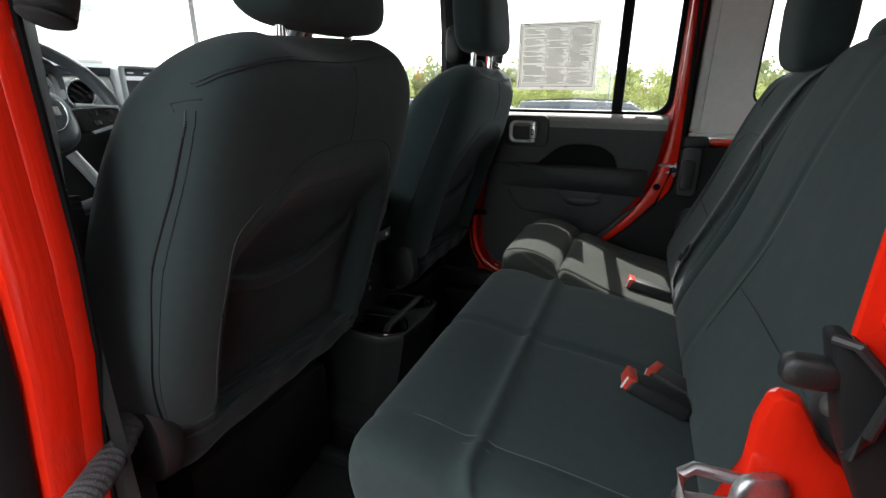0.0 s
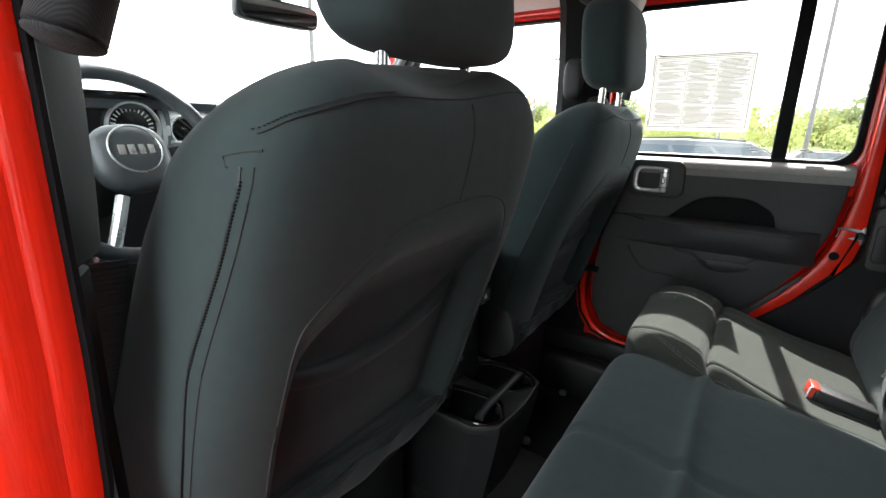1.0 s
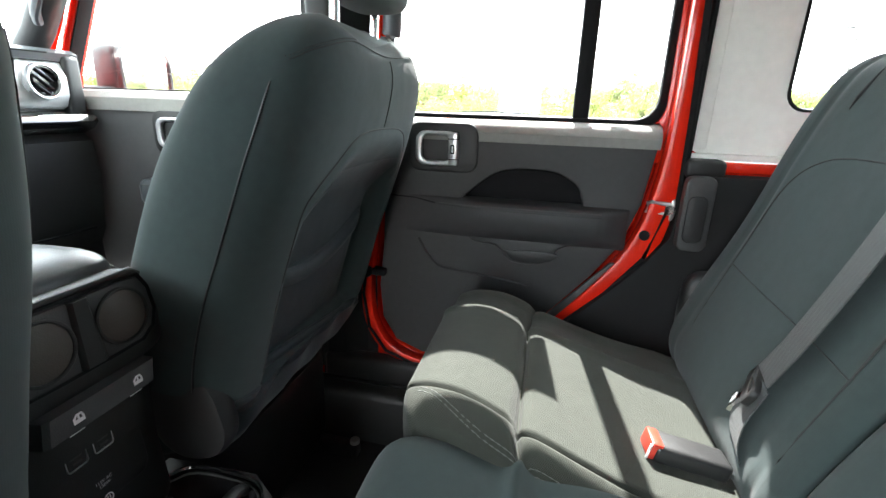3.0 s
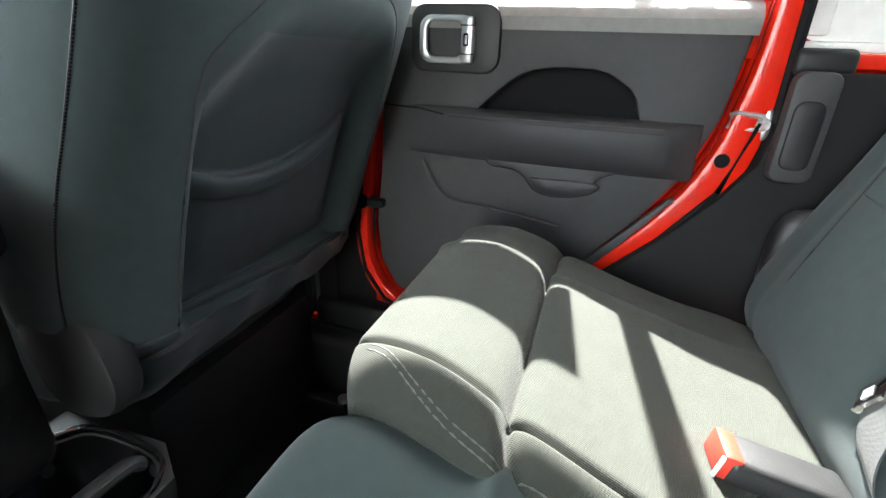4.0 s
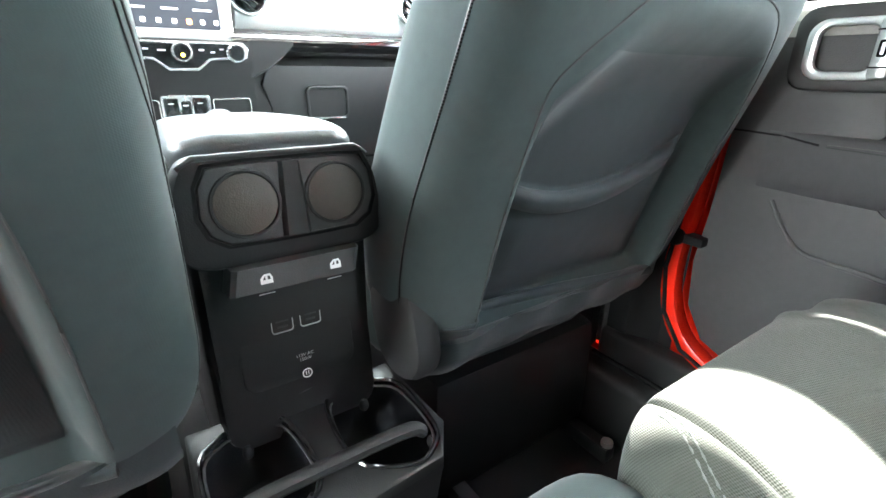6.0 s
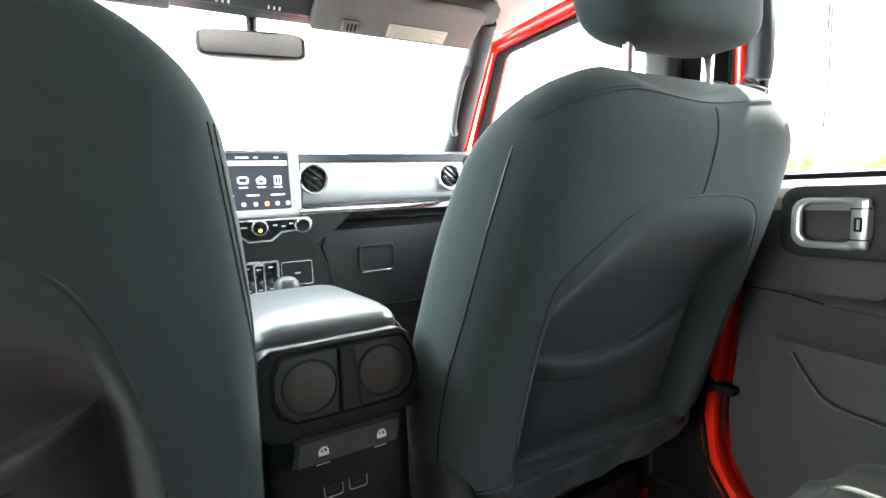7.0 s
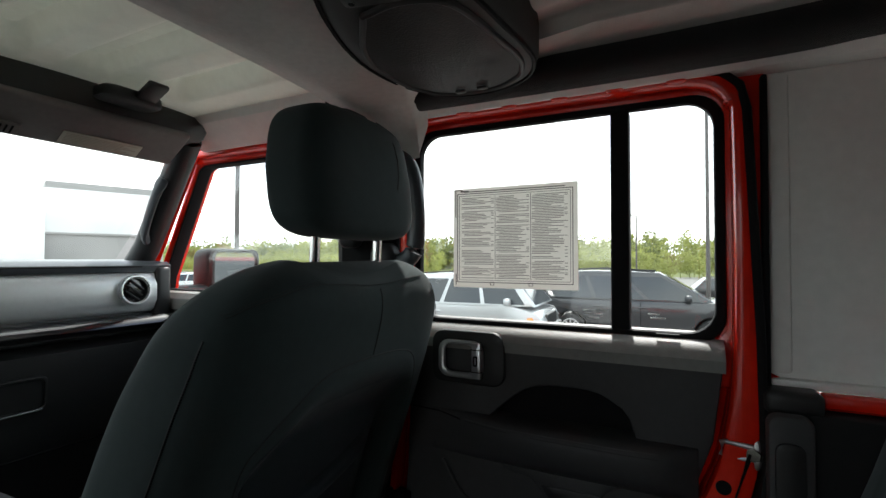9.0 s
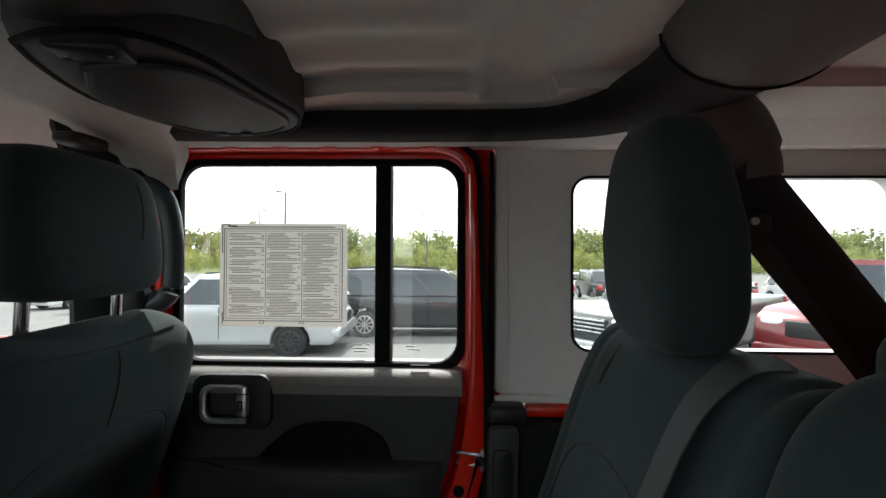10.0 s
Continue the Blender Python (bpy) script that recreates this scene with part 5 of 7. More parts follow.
def shoulder_belt(sign):
    """Front belt with its height slide and grab handle on the middle pillar."""
    s = (lambda y: y) if sign > 0 else mirror_y
    t = thing("seat_belt", (-0.5, s(0.66), 1.0), "black seat belt hanging on the middle pillar", "seat belt", "seat belts")
    sub("webbing", strap([(-0.612, s(0.668), 1.215), (-0.612, s(0.660), 1.10), (-0.612, s(0.656), 0.95), (-0.620, s(0.660), 0.62)], 0.047, (0.3, -1 * sign, 0), BELT), BELT_DARK, t, smooth=60)
    if sign < 0:
        # padded bar that leans from the roof down to the open doorway's pillar
        q = smooth_path([(-0.475, -0.545, 1.735), (-0.470, -0.600, 1.60), (-0.462, -0.655, 1.462), (-0.460, -0.672, 1.418), (-0.460, -0.678, 1.400)], 6)
        wall("trim_bar_post_left", tube(q, [0.023] * (len(q) - 4) + [0.023, 0.022, 0.018, 0.010], 18), BARPAD, "black padded bar leaning down to the pillar", 80)
        return
    sub("slide", blob((-0.575, s(0.655), 1.50), (0.060, 0.040, 0.12), 0.6), PLASTIC, t)
    g = thing("grab_handle", (-0.46, s(0.66), 1.5), "black grab handle on the middle pillar", "handle", "grab handles")
    hp = smooth_path([(-0.515, s(0.676), 1.650), (-0.462, s(0.684), 1.632), (-0.437, s(0.690), 1.585), (-0.430, s(0.693), 1.49), (-0.442, s(0.693), 1.425), (-0.510, s(0.690), 1.392)], 6)
    sub("grip", tube(hp, 0.015, 12, flat=1.4), VINYL, g, smooth=80)
    for z in (1.640, 1.415):
        sub("foot", blob((-0.505, s(0.688), z), (0.065, 0.045, 0.075), 0.6, 14, 10), PLASTIC, g)
    lp = thing("pillar_hook", (-0.45, s(0.60), 1.69), "small black plastic hook under the cross bar", "hook", "pillar hooks")
    sub("hook_body", blob((-0.52, s(0.575), 1.700), (0.05, 0.085, 0.022), 0.5, 18, 10), PLASTIC, lp)


shoulder_belt(1)
shoulder_belt(-1)

# lower belt webbing beside the driver's seat, and its anchor cover
SLEEVE = mat("woven_sleeve", (0.050, 0.050, 0.052), 0.75, grain=1.0, grain_scale=420)
lb = thing("lap_belt_anchor", (-0.55, -0.60, 0.66), "woven belt loop with plastic cover at the seat foot", "seat belt")
sl_path = smooth_path([(-0.595, -0.600, 0.900), (-0.57, -0.612, 0.925), (-0.54, -0.648, 0.915), (-0.505, -0.70, 0.905), (-0.476, -0.748, 0.905), (-0.462, -0.780, 0.900), (-0.452, -0.800, 0.88)], 22)
sub("webbing", tube(sl_path, [0.0205 + (0.0007 if k % 4 < 2 else -0.0007) for k in range(len(sl_path))], 16, flat=0.75), SLEEVE, lb, "woven black belt sleeve", smooth=80)
sub("cover", turned(blob((0, 0, 0), (0.052, 0.030, 0.034), 0.6), pose(-0.572, -0.602, 0.944, 0, 25, 30)), TRIM, lb, "grey plastic anchor cover")

# rear belts from the roof bar corners
for nm, s in (("r", lambda y: y), ("l", mirror_y)):
    t = thing("seat_belt", (0.66, s(0.53), 1.55), "black rear seat belt hanging from the roof bar", "seat belt", "seat belts")
    sub("webbing", strap([(0.585, s(0.548), 1.575), (0.605, s(0.548), 1.53), (0.70, s(0.555), 1.42), (0.79, s(0.56), 1.31), (0.87, s(0.565), 1.20)], 0.040, (0.7, 0, 0.6), BELT), BELT_DARK, t, smooth=60)
    sub("guide", blob((0.590, s(0.540), 1.560), (0.050, 0.026, 0.034), 0.5), PLASTIC, t)
    sub("guide_bolt", disc((0.584, s(0.527), 1.562), 0.006, (-0.3, -1, 0), 0.008, 12), ZINC, t)

# ---- centre console ----
def console():
    t = thing("center_console", (-0.75, C, 0.46), "black centre console with armrest lid, rear vents, sockets and cup holders", "console")
    yl, yr = C - 0.110, C + 0.110
    yc = (yl + yr) / 2
    # body: sections from front to rear, rear face leaning
    def sec(x, hw2, zt, zb, dx=0.0, r=0.03):
        return [(x + dx * (b - zb) / (zt - zb), yc + a, b) for a, b in rr(-hw2, hw2, zb, zt, r, 4)]
    hb = 0.098
    sub("body", loft([sec(-1.25, hb * 0.9, 1.0, 0.50), sec(-0.98, hb, 1.05, 0.50), sec(-0.70, hb, 1.085, 0.50, -0.02), sec(-0.620, hb, 1.095, 0.50, 0.02), sec(-0.594, hb * 0.98, 1.085, 0.505, 0.012), sec(-0.582, hb * 0.92, 1.070, 0.52, 0.012)]), PLASTIC, t, smooth=50)
    lid = blob((-0.765, yc + 0.002, 1.088), (0.36, 0.206, 0.080), 0.32, 48, 20, 0.62)
    for v in lid.verts:
        v.co.z += 0.05 * (v.co.x + 0.765)
    sub("armrest_lid", lid, VINYL, t, "padded black vinyl armrest lid", smooth=80)
    for sg in (-1, 1):
        q = [(-0.765 + 0.168 * math.cos(a), yc + 0.002 + sg * 0.099, 1.094 + 0.014 * math.sin(a)) for a in (math.pi * k / 14 for k in range(15))]
        sub("lid_stitch", tube(q, 0.0009, 6), THREAD, t)
    # rear cap with two vents
    F = lambda z: -0.556 if z > 1.03 else (-0.540 if z > 0.95 else -0.576)      # rear face
    tilt = pose(0, 0, 0, 0, -6, 0)

    def face(bm, z):
        return turned(bm, Matrix.Translation((F(z), yc, z)) @ tilt)

    def both(pts):
        return pts + [(-a, b) for a, b in pts[::-1]]
    cap = smooth_path([(a, 0, b) for a, b in both([(0.060, 0.053), (0.086, 0.050), (0.100, 0.030), (0.106, 0.0), (0.105, -0.025), (0.099, -0.050), (0.060, -0.060)])], 4)
    sub("rear_cap", face(plate([(q.x, q.z) for q in cap], [], "x", -0.055, 0.004, 0.011), 1.056), PLASTIC, t)
    sub("cap_lip", face(tube([(-0.003, -0.093, 0.042), (0.000, -0.080, 0.051), (0.0, 0.080, 0.051), (-0.003, 0.093, 0.042)], 0.0035, 8), 1.056), TRIM, t)
    octagon = [(a + 0.005, b) for a, b in both([(0.040, 0.042), (0.076, 0.040), (0.086, 0.022), (0.088, -0.006), (0.081, -0.024), (0.064, -0.035), (0.030, -0.036)])]
    grow = lambda k: [(a * k, 0.002 + (b - 0.002) * (1 + (k - 1) * 2)) for a, b in octagon]
    sub("vent_bezel", face(plate(octagon, [], "x", -0.002, 0.008, 0.004), 1.058), TRIM, t)
    sub("bezel_groove", face(plate(grow(1.05), [grow(1.015)], "x", 0.0, 0.0055, 0), 1.058), RUBBER, t)
    sub("bezel_bridge", face(loft([[(d, 0.005 - k * 0.009, 0.041), (d, 0.005 + k * 0.009, 0.041), (d, 0.005 + k * 0.013, -0.034), (d, 0.005 - k * 0.013, -0.034)] for d, k in ((0.004, 1.25), (0.010, 1.1), (0.013, 0.8))]), 1.058), PLASTIC, t)
    for dy in (-0.0405, 0.0505):
        v = sub("vent_ring", face(ring((0.007, dy, 0.003), 0.0338, 0.0300, (1, 0, 0), 0.003), 1.058), PLASTIC, t)
        sub("vent_cap", face(disc((0.005, dy, 0.003), 0.0302, (1, 0, 0), 0.004), 1.058), CAPBROWN, t, "dark brown round vent cap")
    # switch strip, sockets
    sub("switch_strip", face(loft([[(d, -0.064 - k, 0.013), (d, 0.064 + k, 0.013), (d, 0.058 + k, -0.013), (d, -0.070 - k, -0.013)] for d, k in ((-0.020, 0.004), (0.008, 0.002), (0.012, -0.003))]), 0.988), TRIM, t)
    sub("lower_panel", face(plate(rr(-0.068, 0.068, -0.085, 0.078, 0.016), [], "x", -0.03, 0.000, 0.004), 0.915), PLASTIC, t)
    sub("rear_shroud", face(plate(rr(-0.096, 0.096, -0.16, 0.105, 0.03), [], "x", -0.05, -0.003, 0.012), 0.915), PLASTIC, t)

    def mark(name, polys, z):
        sub(name, face(merged(*polys), z), WHITE, t, smooth=0)
    for dy in (-0.036, 0.036):
        q = 0.0125
        mark("window_icon", [plate([(dy - 0.006, -0.005), (dy + 0.006, -0.005), (dy + 0.006, 0.001), (dy + 0.004, 0.005), (dy - 0.002, 0.005), (dy - 0.006, 0.001)],
                                   [[(dy - 0.004, -0.001), (dy - 0.001, -0.001), (dy - 0.001, 0.003), (dy - 0.0016, 0.003)], [(dy + 0.001, -0.001), (dy + 0.004, -0.001), (dy + 0.0032, 0.003), (dy + 0.001, 0.003)]], "x", q, q + 0.0006),
                             box(q - 0.008, q - 0.0075, dy - 0.008, dy + 0.008, -0.0185, -0.0178, 0)], 0.988)
    for dy in (-0.0165, 0.0165):
        sub("usb_frame", face(plate(rr(dy - 0.0125, dy + 0.0125, -0.012, 0.012, 0.004), [rr(dy - 0.0115, dy + 0.0115, -0.011, 0.011, 0.003)], "x", 0.000, 0.003, 0), 0.910), CHROME, t)
        sub("usb_slot", face(merged(box(0.0005, 0.003, dy - 0.008, dy + 0.008, 0.001, 0.0045, 0.001), box(0.0005, 0.003, dy - 0.006, dy + 0.006, -0.006, -0.003, 0.001)), 0.910), TRIM, t)
    tx = bpy.data.curves.new("label_text", "FONT")
    tx.body, tx.size, tx.align_x, tx.align_y = "115V AC\n150W", 0.0058, "CENTER", "CENTER"
    to = new("socket_label", tx)
    to.parent = t
    to.matrix_basis = Matrix.Translation(Vector((-0.576 + 0.0076, yc + 0.004, 0.860)) - Vector(t.location)) @ pose(0, 0, 0, 90 - 6, 0, 90)
    tx.materials.append(WHITE)
    mark("socket_icon", [turned(bm_, Matrix.Translation((0, 0, -0.078))) for bm_ in [plate(rr(-0.002, 0.010, -0.006, 0.006, 0.0055), [rr(-0.0008, 0.0088, -0.0048, 0.0048, 0.0046)], "x", 0.0012, 0.002), box(0.0012, 0.002, 0.002, 0.003, -0.002, 0.003, 0), box(0.0012, 0.002, 0.005, 0.006, -0.002, 0.003, 0)]], 0.915)
    sub("socket_flap_edge", face(tube([(0.003, -0.055, -0.012), (0.006, 0.0, -0.004), (0.003, 0.055, 0.004)], 0.002, 6), 0.815), TRIM, t)
    # cup holder tray that stands out to the rear: two angular wells behind a cross bar
    zt = 0.786
    well_l = [(-0.575, -0.080), (-0.579, -0.034), (-0.552, -0.008), (-0.455, -0.004), (-0.418, -0.048), (-0.418, -0.078), (-0.452, -0.106), (-0.545, -0.108)]
    well_r = [(x, 0.030 - y) for x, y in well_l]
    ease = lambda w: [(q.x, q.y) for q in smooth_path([(x, y, 0) for x, y in w + w[:1]], 4)][:-1]
    wells = [ease(well_l), ease(well_r)]
    tray_out = [(-0.60, -0.116), (-0.60, 0.146), (-0.455, 0.150), (-0.408, 0.118), (-0.400, 0.015), (-0.408, -0.088), (-0.455, -0.120)]
    sub("cup_tray", plate(tray_out, wells, "z", zt - 0.020, zt, 0.003), PLASTIC, t)
    shrink = lambda k, d: [(-0.50 + (x + 0.50) * k - d, 0.015 + (y - 0.015) * k) for x, y in tray_out]
    sub("tray_front", loft([[(x, y, z) for x, y in shrink(k, d)] for z, k, d in ((zt - 0.018, 0.995, 0.0), (0.70, 0.98, 0.010), (0.58, 0.94, 0.03), (0.47, 0.92, 0.04))], caps=False), PLASTIC, t)
    for w in wells:
        cx, cy = sum(p[0] for p in w) / len(w), sum(p[1] for p in w) / len(w)
        sub("cup_well", loft([[(cx + (x - cx) * k, cy + (y - cy) * k, z) for x, y in w] for k, z in ((1.0, zt + 0.001), (0.95, zt - 0.03), (0.86, zt - 0.085), (0.02, zt - 0.087))], caps=False), GLOSSBLK, t)
        sub("cup_rim", tube([(x, y, zt + 0.001) for x, y in w + w[:1]], 0.0026, 6), GLOSSBLK, t, "shining rim of a cup holder")
        sub("rim_step", tube([(cx + (x - cx) * 0.93, cy + (y - cy) * 0.93, zt - 0.006) for x, y in w + w[:1]], 0.0016, 6), TRIM, t)
        for dx, dy in ((0.052, 0.040), (-0.052, 0.0), (0.052, -0.040)):
            sub("cup_grip", blob((cx + dx, cy + dy, zt - 0.016), (0.013, 0.013, 0.018), 1, 12, 8), RUBBER, t)
    sub("tray_bar", tube(smooth_path([(-0.455, -0.088, zt - 0.002), (-0.456, -0.070, zt + 0.008), (-0.457, 0.015, zt + 0.009), (-0.456, 0.100, zt + 0.008), (-0.455, 0.120, zt - 0.002)], 5), 0.0095, 10, flat=0.8), PLASTIC, t)
    # gear lever stump and knob before the armrest
    sub("gear_boot", blob((-1.06, C + 0.03, 1.02), (0.12, 0.10, 0.06), 0.7), VINYL, t)
    sub("gear_lever", tube([(-1.06, C + 0.03, 1.03), (-1.05, C + 0.03, 1.07)], 0.012, 10), PLASTIC, t)
    sub("gear_knob", blob((-1.048, C + 0.03, 1.082), (0.055, 0.055, 0.065), 0.8), VINYL, t, "black gear lever knob")
    sub("transfer_knob", blob((-1.045, C - 0.07, 1.065), (0.05, 0.05, 0.05), 0.8), CHROME, t)


console()

# ---- dashboard ----
def dashboard():
    t = thing("dashboard", (-1.45, C, 0.9), "black dashboard with silver panel, round vents and touch screen", "dashboard")
    X = -1.272
    y0, y1 = mirror_y(0.70), 0.70
    top = [[(-1.75, y, 1.37), (-1.72, y, 1.405), (-1.45, y, 1.415), (-1.29, y, 1.408), (-1.270, y, 1.398), (-1.275, y, 1.380), (-1.40, y, 1.36), (-1.75, y, 1.33)] for y in (y0, C, y1)]
    sub("top_pad", loft(top), VINYL, t, "soft black dashboard top")
    sub("core", box(-1.75, X - 0.02, y0, y1, 0.80, 1.375, 0.02), PLASTIC, t)
    # silver band, right and left of the middle stack
    def band(ya, yb, nm):
        sec = lambda y: [(X - 0.03, y, 1.382), (X - 0.006, y, 1.376), (X + 0.004, y, 1.345), (X + 0.004, y, 1.300), (X - 0.004, y, 1.275), (X - 0.03, y, 1.262)]
        n = 12
        sub("silver_panel", loft([sec(ya + (yb - ya) * k / n) for k in range(n + 1)]), SILVER, t, "silver painted dashboard panel", smooth=60)
    band(0.150, 0.690, "r")
    band(mirror_y(0.690), mirror_y(0.60), "l")
    band(-0.232, -0.092, "l")
    # ledge below the band
    sub("ledge", loft([[(X - 0.02, y, 1.262), (X + 0.035, y, 1.255), (X + 0.042, y, 1.240), (X + 0.025, y, 1.222), (X - 0.02, y, 1.205)] for y in (0.13, 0.30, 0.69)]), GLOSSBLK, t, "shining black dashboard ledge", smooth=60)
    sub("end_cap", box(X - 0.03, X + 0.008, 0.655, 0.70, 1.24, 1.395, 0.012, 3), PLASTIC, t)
    # lower part with the glove box
    low = [[(X - 0.02, y, 1.215), (X + 0.012, y, 1.19), (X + 0.02, y, 1.10), (X - 0.0, y, 0.95), (X - 0.06, y, 0.84), (X - 0.12, y, 0.84), (X - 0.12, y, 1.215)] for y in (0.155, 0.69)]
    sub("lower_panel", loft(low), PLASTIC, t)
    sub("glovebox_seam", tube([(X + 0.016, 0.20, 1.185), (X + 0.018, 0.185, 1.15), (X + 0.018, 0.20, 1.10), (X + 0.003, 0.22, 0.96), (X + 0.003, 0.66, 0.96)], 0.003, 6), RUBBER, t)
    sub("glovebox_handle", plate(rr(0.285, 0.395, 1.065, 1.145, 0.014), [rr(0.292, 0.388, 1.072, 1.138, 0.010)], "x", X + 0.012, X + 0.024, 0.003), PLASTIC, t)
    sub("handle_edge", box(X + 0.022, X + 0.026, 0.292, 0.385, 1.067, 1.070, 0.001), CHROME, t)
    # round vents
    for y, r in ((0.178, 0.041), (0.592, 0.041), (-0.186, 0.038), (mirror_y(0.592), 0.041)):
        c = (X + 0.004, y, 1.331)
        sub("vent_ring", ring(c, r, r * 0.84, (1, 0, 0.05), 0.014), CHROME, t, "bright ring of a round air vent")
        sub("vent_inner_ring", ring((c[0] + 0.002, c[1], c[2]), r * 0.84, r * 0.76, (1, 0, 0.05), 0.008), GLOSSBLK, t)
        sub("vent_well", disc((c[0] + 0.001, c[1], c[2]), r * 0.78, (1, 0, 0), 0.004), GLOSSBLK, t)
        for k in (-1, 0, 1):
            sub("vent_blade", turned(box(-0.004, 0.004, -r * 0.62, r * 0.62, -0.0015, 0.0015, 0.001), Matrix.Translation((c[0] + 0.008, c[1] + k * 0.004, c[2] + k * 0.016)) @ pose(0, 0, 0, -38, 0, 0)), PLASTIC, t)
    # middle stack: screen, climate strip, switches
    sub("screen_surround", plate(rr(C - 0.108, C + 0.118, 1.235, 1.408, 0.014), [rr(C - 0.088, C + 0.094, 1.258, 1.398, 0.006)], "x", X - 0.01, X + 0.030, 0.006), SILVER, t, "silver surround of the touch screen")
    sc = sub("screen", plate(rr(C - 0.090, C + 0.096, 1.256, 1.400, 0.006), [], "x", X + 0.005, X + 0.020, 0.001), SCREEN, t, "lit touch screen with app icons")
    xs = X + 0.0205
    for k, yy in enumerate((-0.062, -0.020, 0.022, 0.062)):
        y = C + 0.003 + yy
        c = (ICONBLUE, ICONWHITE, ICONWHITE, ICONWHITE)[k]
        shapes = [[rr(y - 0.008, y + 0.008, 1.322, 1.331, 0.003), []], [rr(y - 0.013, y + 0.013, 1.323, 1.341, 0.006), [rr(y - 0.009, y + 0.009, 1.327, 1.337, 0.003)]],
                  [[(y - 0.010, 1.322), (y + 0.010, 1.322), (y + 0.012, 1.334), (y, 1.343), (y - 0.012, 1.334)], [rr(y - 0.005, y + 0.005, 1.325, 1.332, 0.002)]], [rr(y - 0.009, y + 0.009, 1.320, 1.342, 0.002), [rr(y - 0.006, y - 0.001, 1.323, 1.339, 0.001), rr(y + 0.001, y + 0.006, 1.323, 1.339, 0.001)]]][k]
        sub("icon", plate(shapes[0], shapes[1], "x", xs, xs + 0.0005), c, sc, smooth=0)
        sub("icon_label", box(xs, xs + 0.0005, y - 0.010, y + 0.010, 1.3125, 1.3155, 0), ICONWHITE, sc, smooth=0)
    sub("arrow", plate([(C - 0.063, 1.331), (C - 0.055, 1.331), (C - 0.059, 1.347)], [], "x", xs, xs + 0.0005), ICONBLUE, sc, smooth=0)
    sub("status_bar", merged(*[box(xs, xs + 0.0005, C + a, C + b, 1.3855, 1.389, 0) for a, b in ((-0.078, -0.06), (-0.03, 0.0), (0.012, 0.022), (0.06, 0.07))]), ICONWHITE, sc, smooth=0)
    sub("search_bar", box(xs, xs + 0.0005, C - 0.085, C + 0.09, 1.368, 1.379, 0), glow("screen_grey", (0.10, 0.105, 0.11), 1.0), sc, smooth=0)
    for a, b in ((-0.072, -0.04), (-0.012, 0.018), (0.045, 0.08)):
        sub("row_label", box(xs, xs + 0.0005, C + a, C + b, 1.293, 1.2965, 0), ICONWHITE, sc, smooth=0)
    sub("dock", merged(*[plate(rr(C + a - 0.0045, C + a + 0.0045, 1.268, 1.277, 0.002), [], "x", xs, xs + 0.0005) for a in (-0.075, -0.047, -0.02, 0.008, 0.06, 0.086)]), ICONWHITE, sc, smooth=0)
    sub("dock_mark", plate(rr(C + 0.030, C + 0.040, 1.267, 1.278, 0.003), [], "x", xs, xs + 0.0005), ICONRED, sc, smooth=0)
    # lower stack
    sub("stack_body", loft([[(X + 0.005, y, 1.245), (X + 0.040, y, 1.238), (X + 0.045, y, 1.19), (X + 0.030, y, 1.145), (X + 0.030, y, 1.03), (X - 0.04, y, 1.0), (X - 0.04, y, 1.245)] for y in (C - 0.135, C + 0.145)]), PLASTIC, t)
    sub("stack_wing", loft([[(X + 0.01, y, zt), (X + 0.042, y, zt - 0.008), (X + 0.040, y, zb + 0.01), (X + 0.0, y, zb)] for y, zt, zb in ((0.160, 1.248, 1.155), (0.200, 1.250, 1.175), (0.235, 1.250, 1.20), (0.26, 1.250, 1.225))]), PLASTIC, t)
    xc = X + 0.045
    sub("climate_frame", plate([(C - 0.115, 1.234), (C + 0.128, 1.234), (C + 0.138, 1.222), (C + 0.133, 1.203), (C + 0.06, 1.198), (C + 0.035, 1.178), (C - 0.02, 1.178), (C - 0.045, 1.198), (C - 0.115, 1.203)],
                               [[(C - 0.110, 1.230), (C + 0.126, 1.230), (C + 0.133, 1.221), (C + 0.129, 1.207), (C + 0.058, 1.203), (C + 0.033, 1.183), (C - 0.018, 1.183), (C - 0.043, 1.203), (C - 0.110, 1.207)]], "x", xc - 0.004, xc + 0.004, 0.001), CHROME, t, "bright trim round the climate controls")
    sub("climate_face", plate([(C - 0.112, 1.232), (C + 0.127, 1.232), (C + 0.134, 1.221), (C + 0.130, 1.205), (C + 0.058, 1.201), (C + 0.033, 1.181), (C - 0.018, 1.181), (C - 0.043, 1.201), (C - 0.112, 1.205)], [], "x", xc - 0.008, xc + 0.001), GLOSSBLK, t)
    for y, r in ((C + 0.008, 0.017), (C + 0.112, 0.017), (C - 0.098, 0.017)):
        sub("knob_ring", ring((xc, y, 1.214), r * 1.12, r * 0.86, (1, 0, 0), 0.008), CHROME, t)
        sub("knob", disc((xc, y, 1.214), r * 0.88, (1, 0, 0), 0.014), GLOSSBLK, t, "black climate knob with bright ring")
    sub("knob_light", disc((xc + 0.0142, C + 0.008, 1.208), 0.004, (1, 0, 0), 0.0004, 12), glow("amber_mark", (0.8, 0.6, 0.05), 0.25), t)
    for bm_ in [box(xc + 0.001, xc + 0.0016, C + a, C + b, z, z + 0.003, 0) for a, b, z in ((-0.06, -0.05, 1.217), (-0.035, -0.02, 1.215), (0.04, 0.05, 1.217), (0.062, 0.07, 1.213), (0.08, 0.088, 1.219))]:
        sub("climate_mark", bm_, WHITE, t, smooth=0)
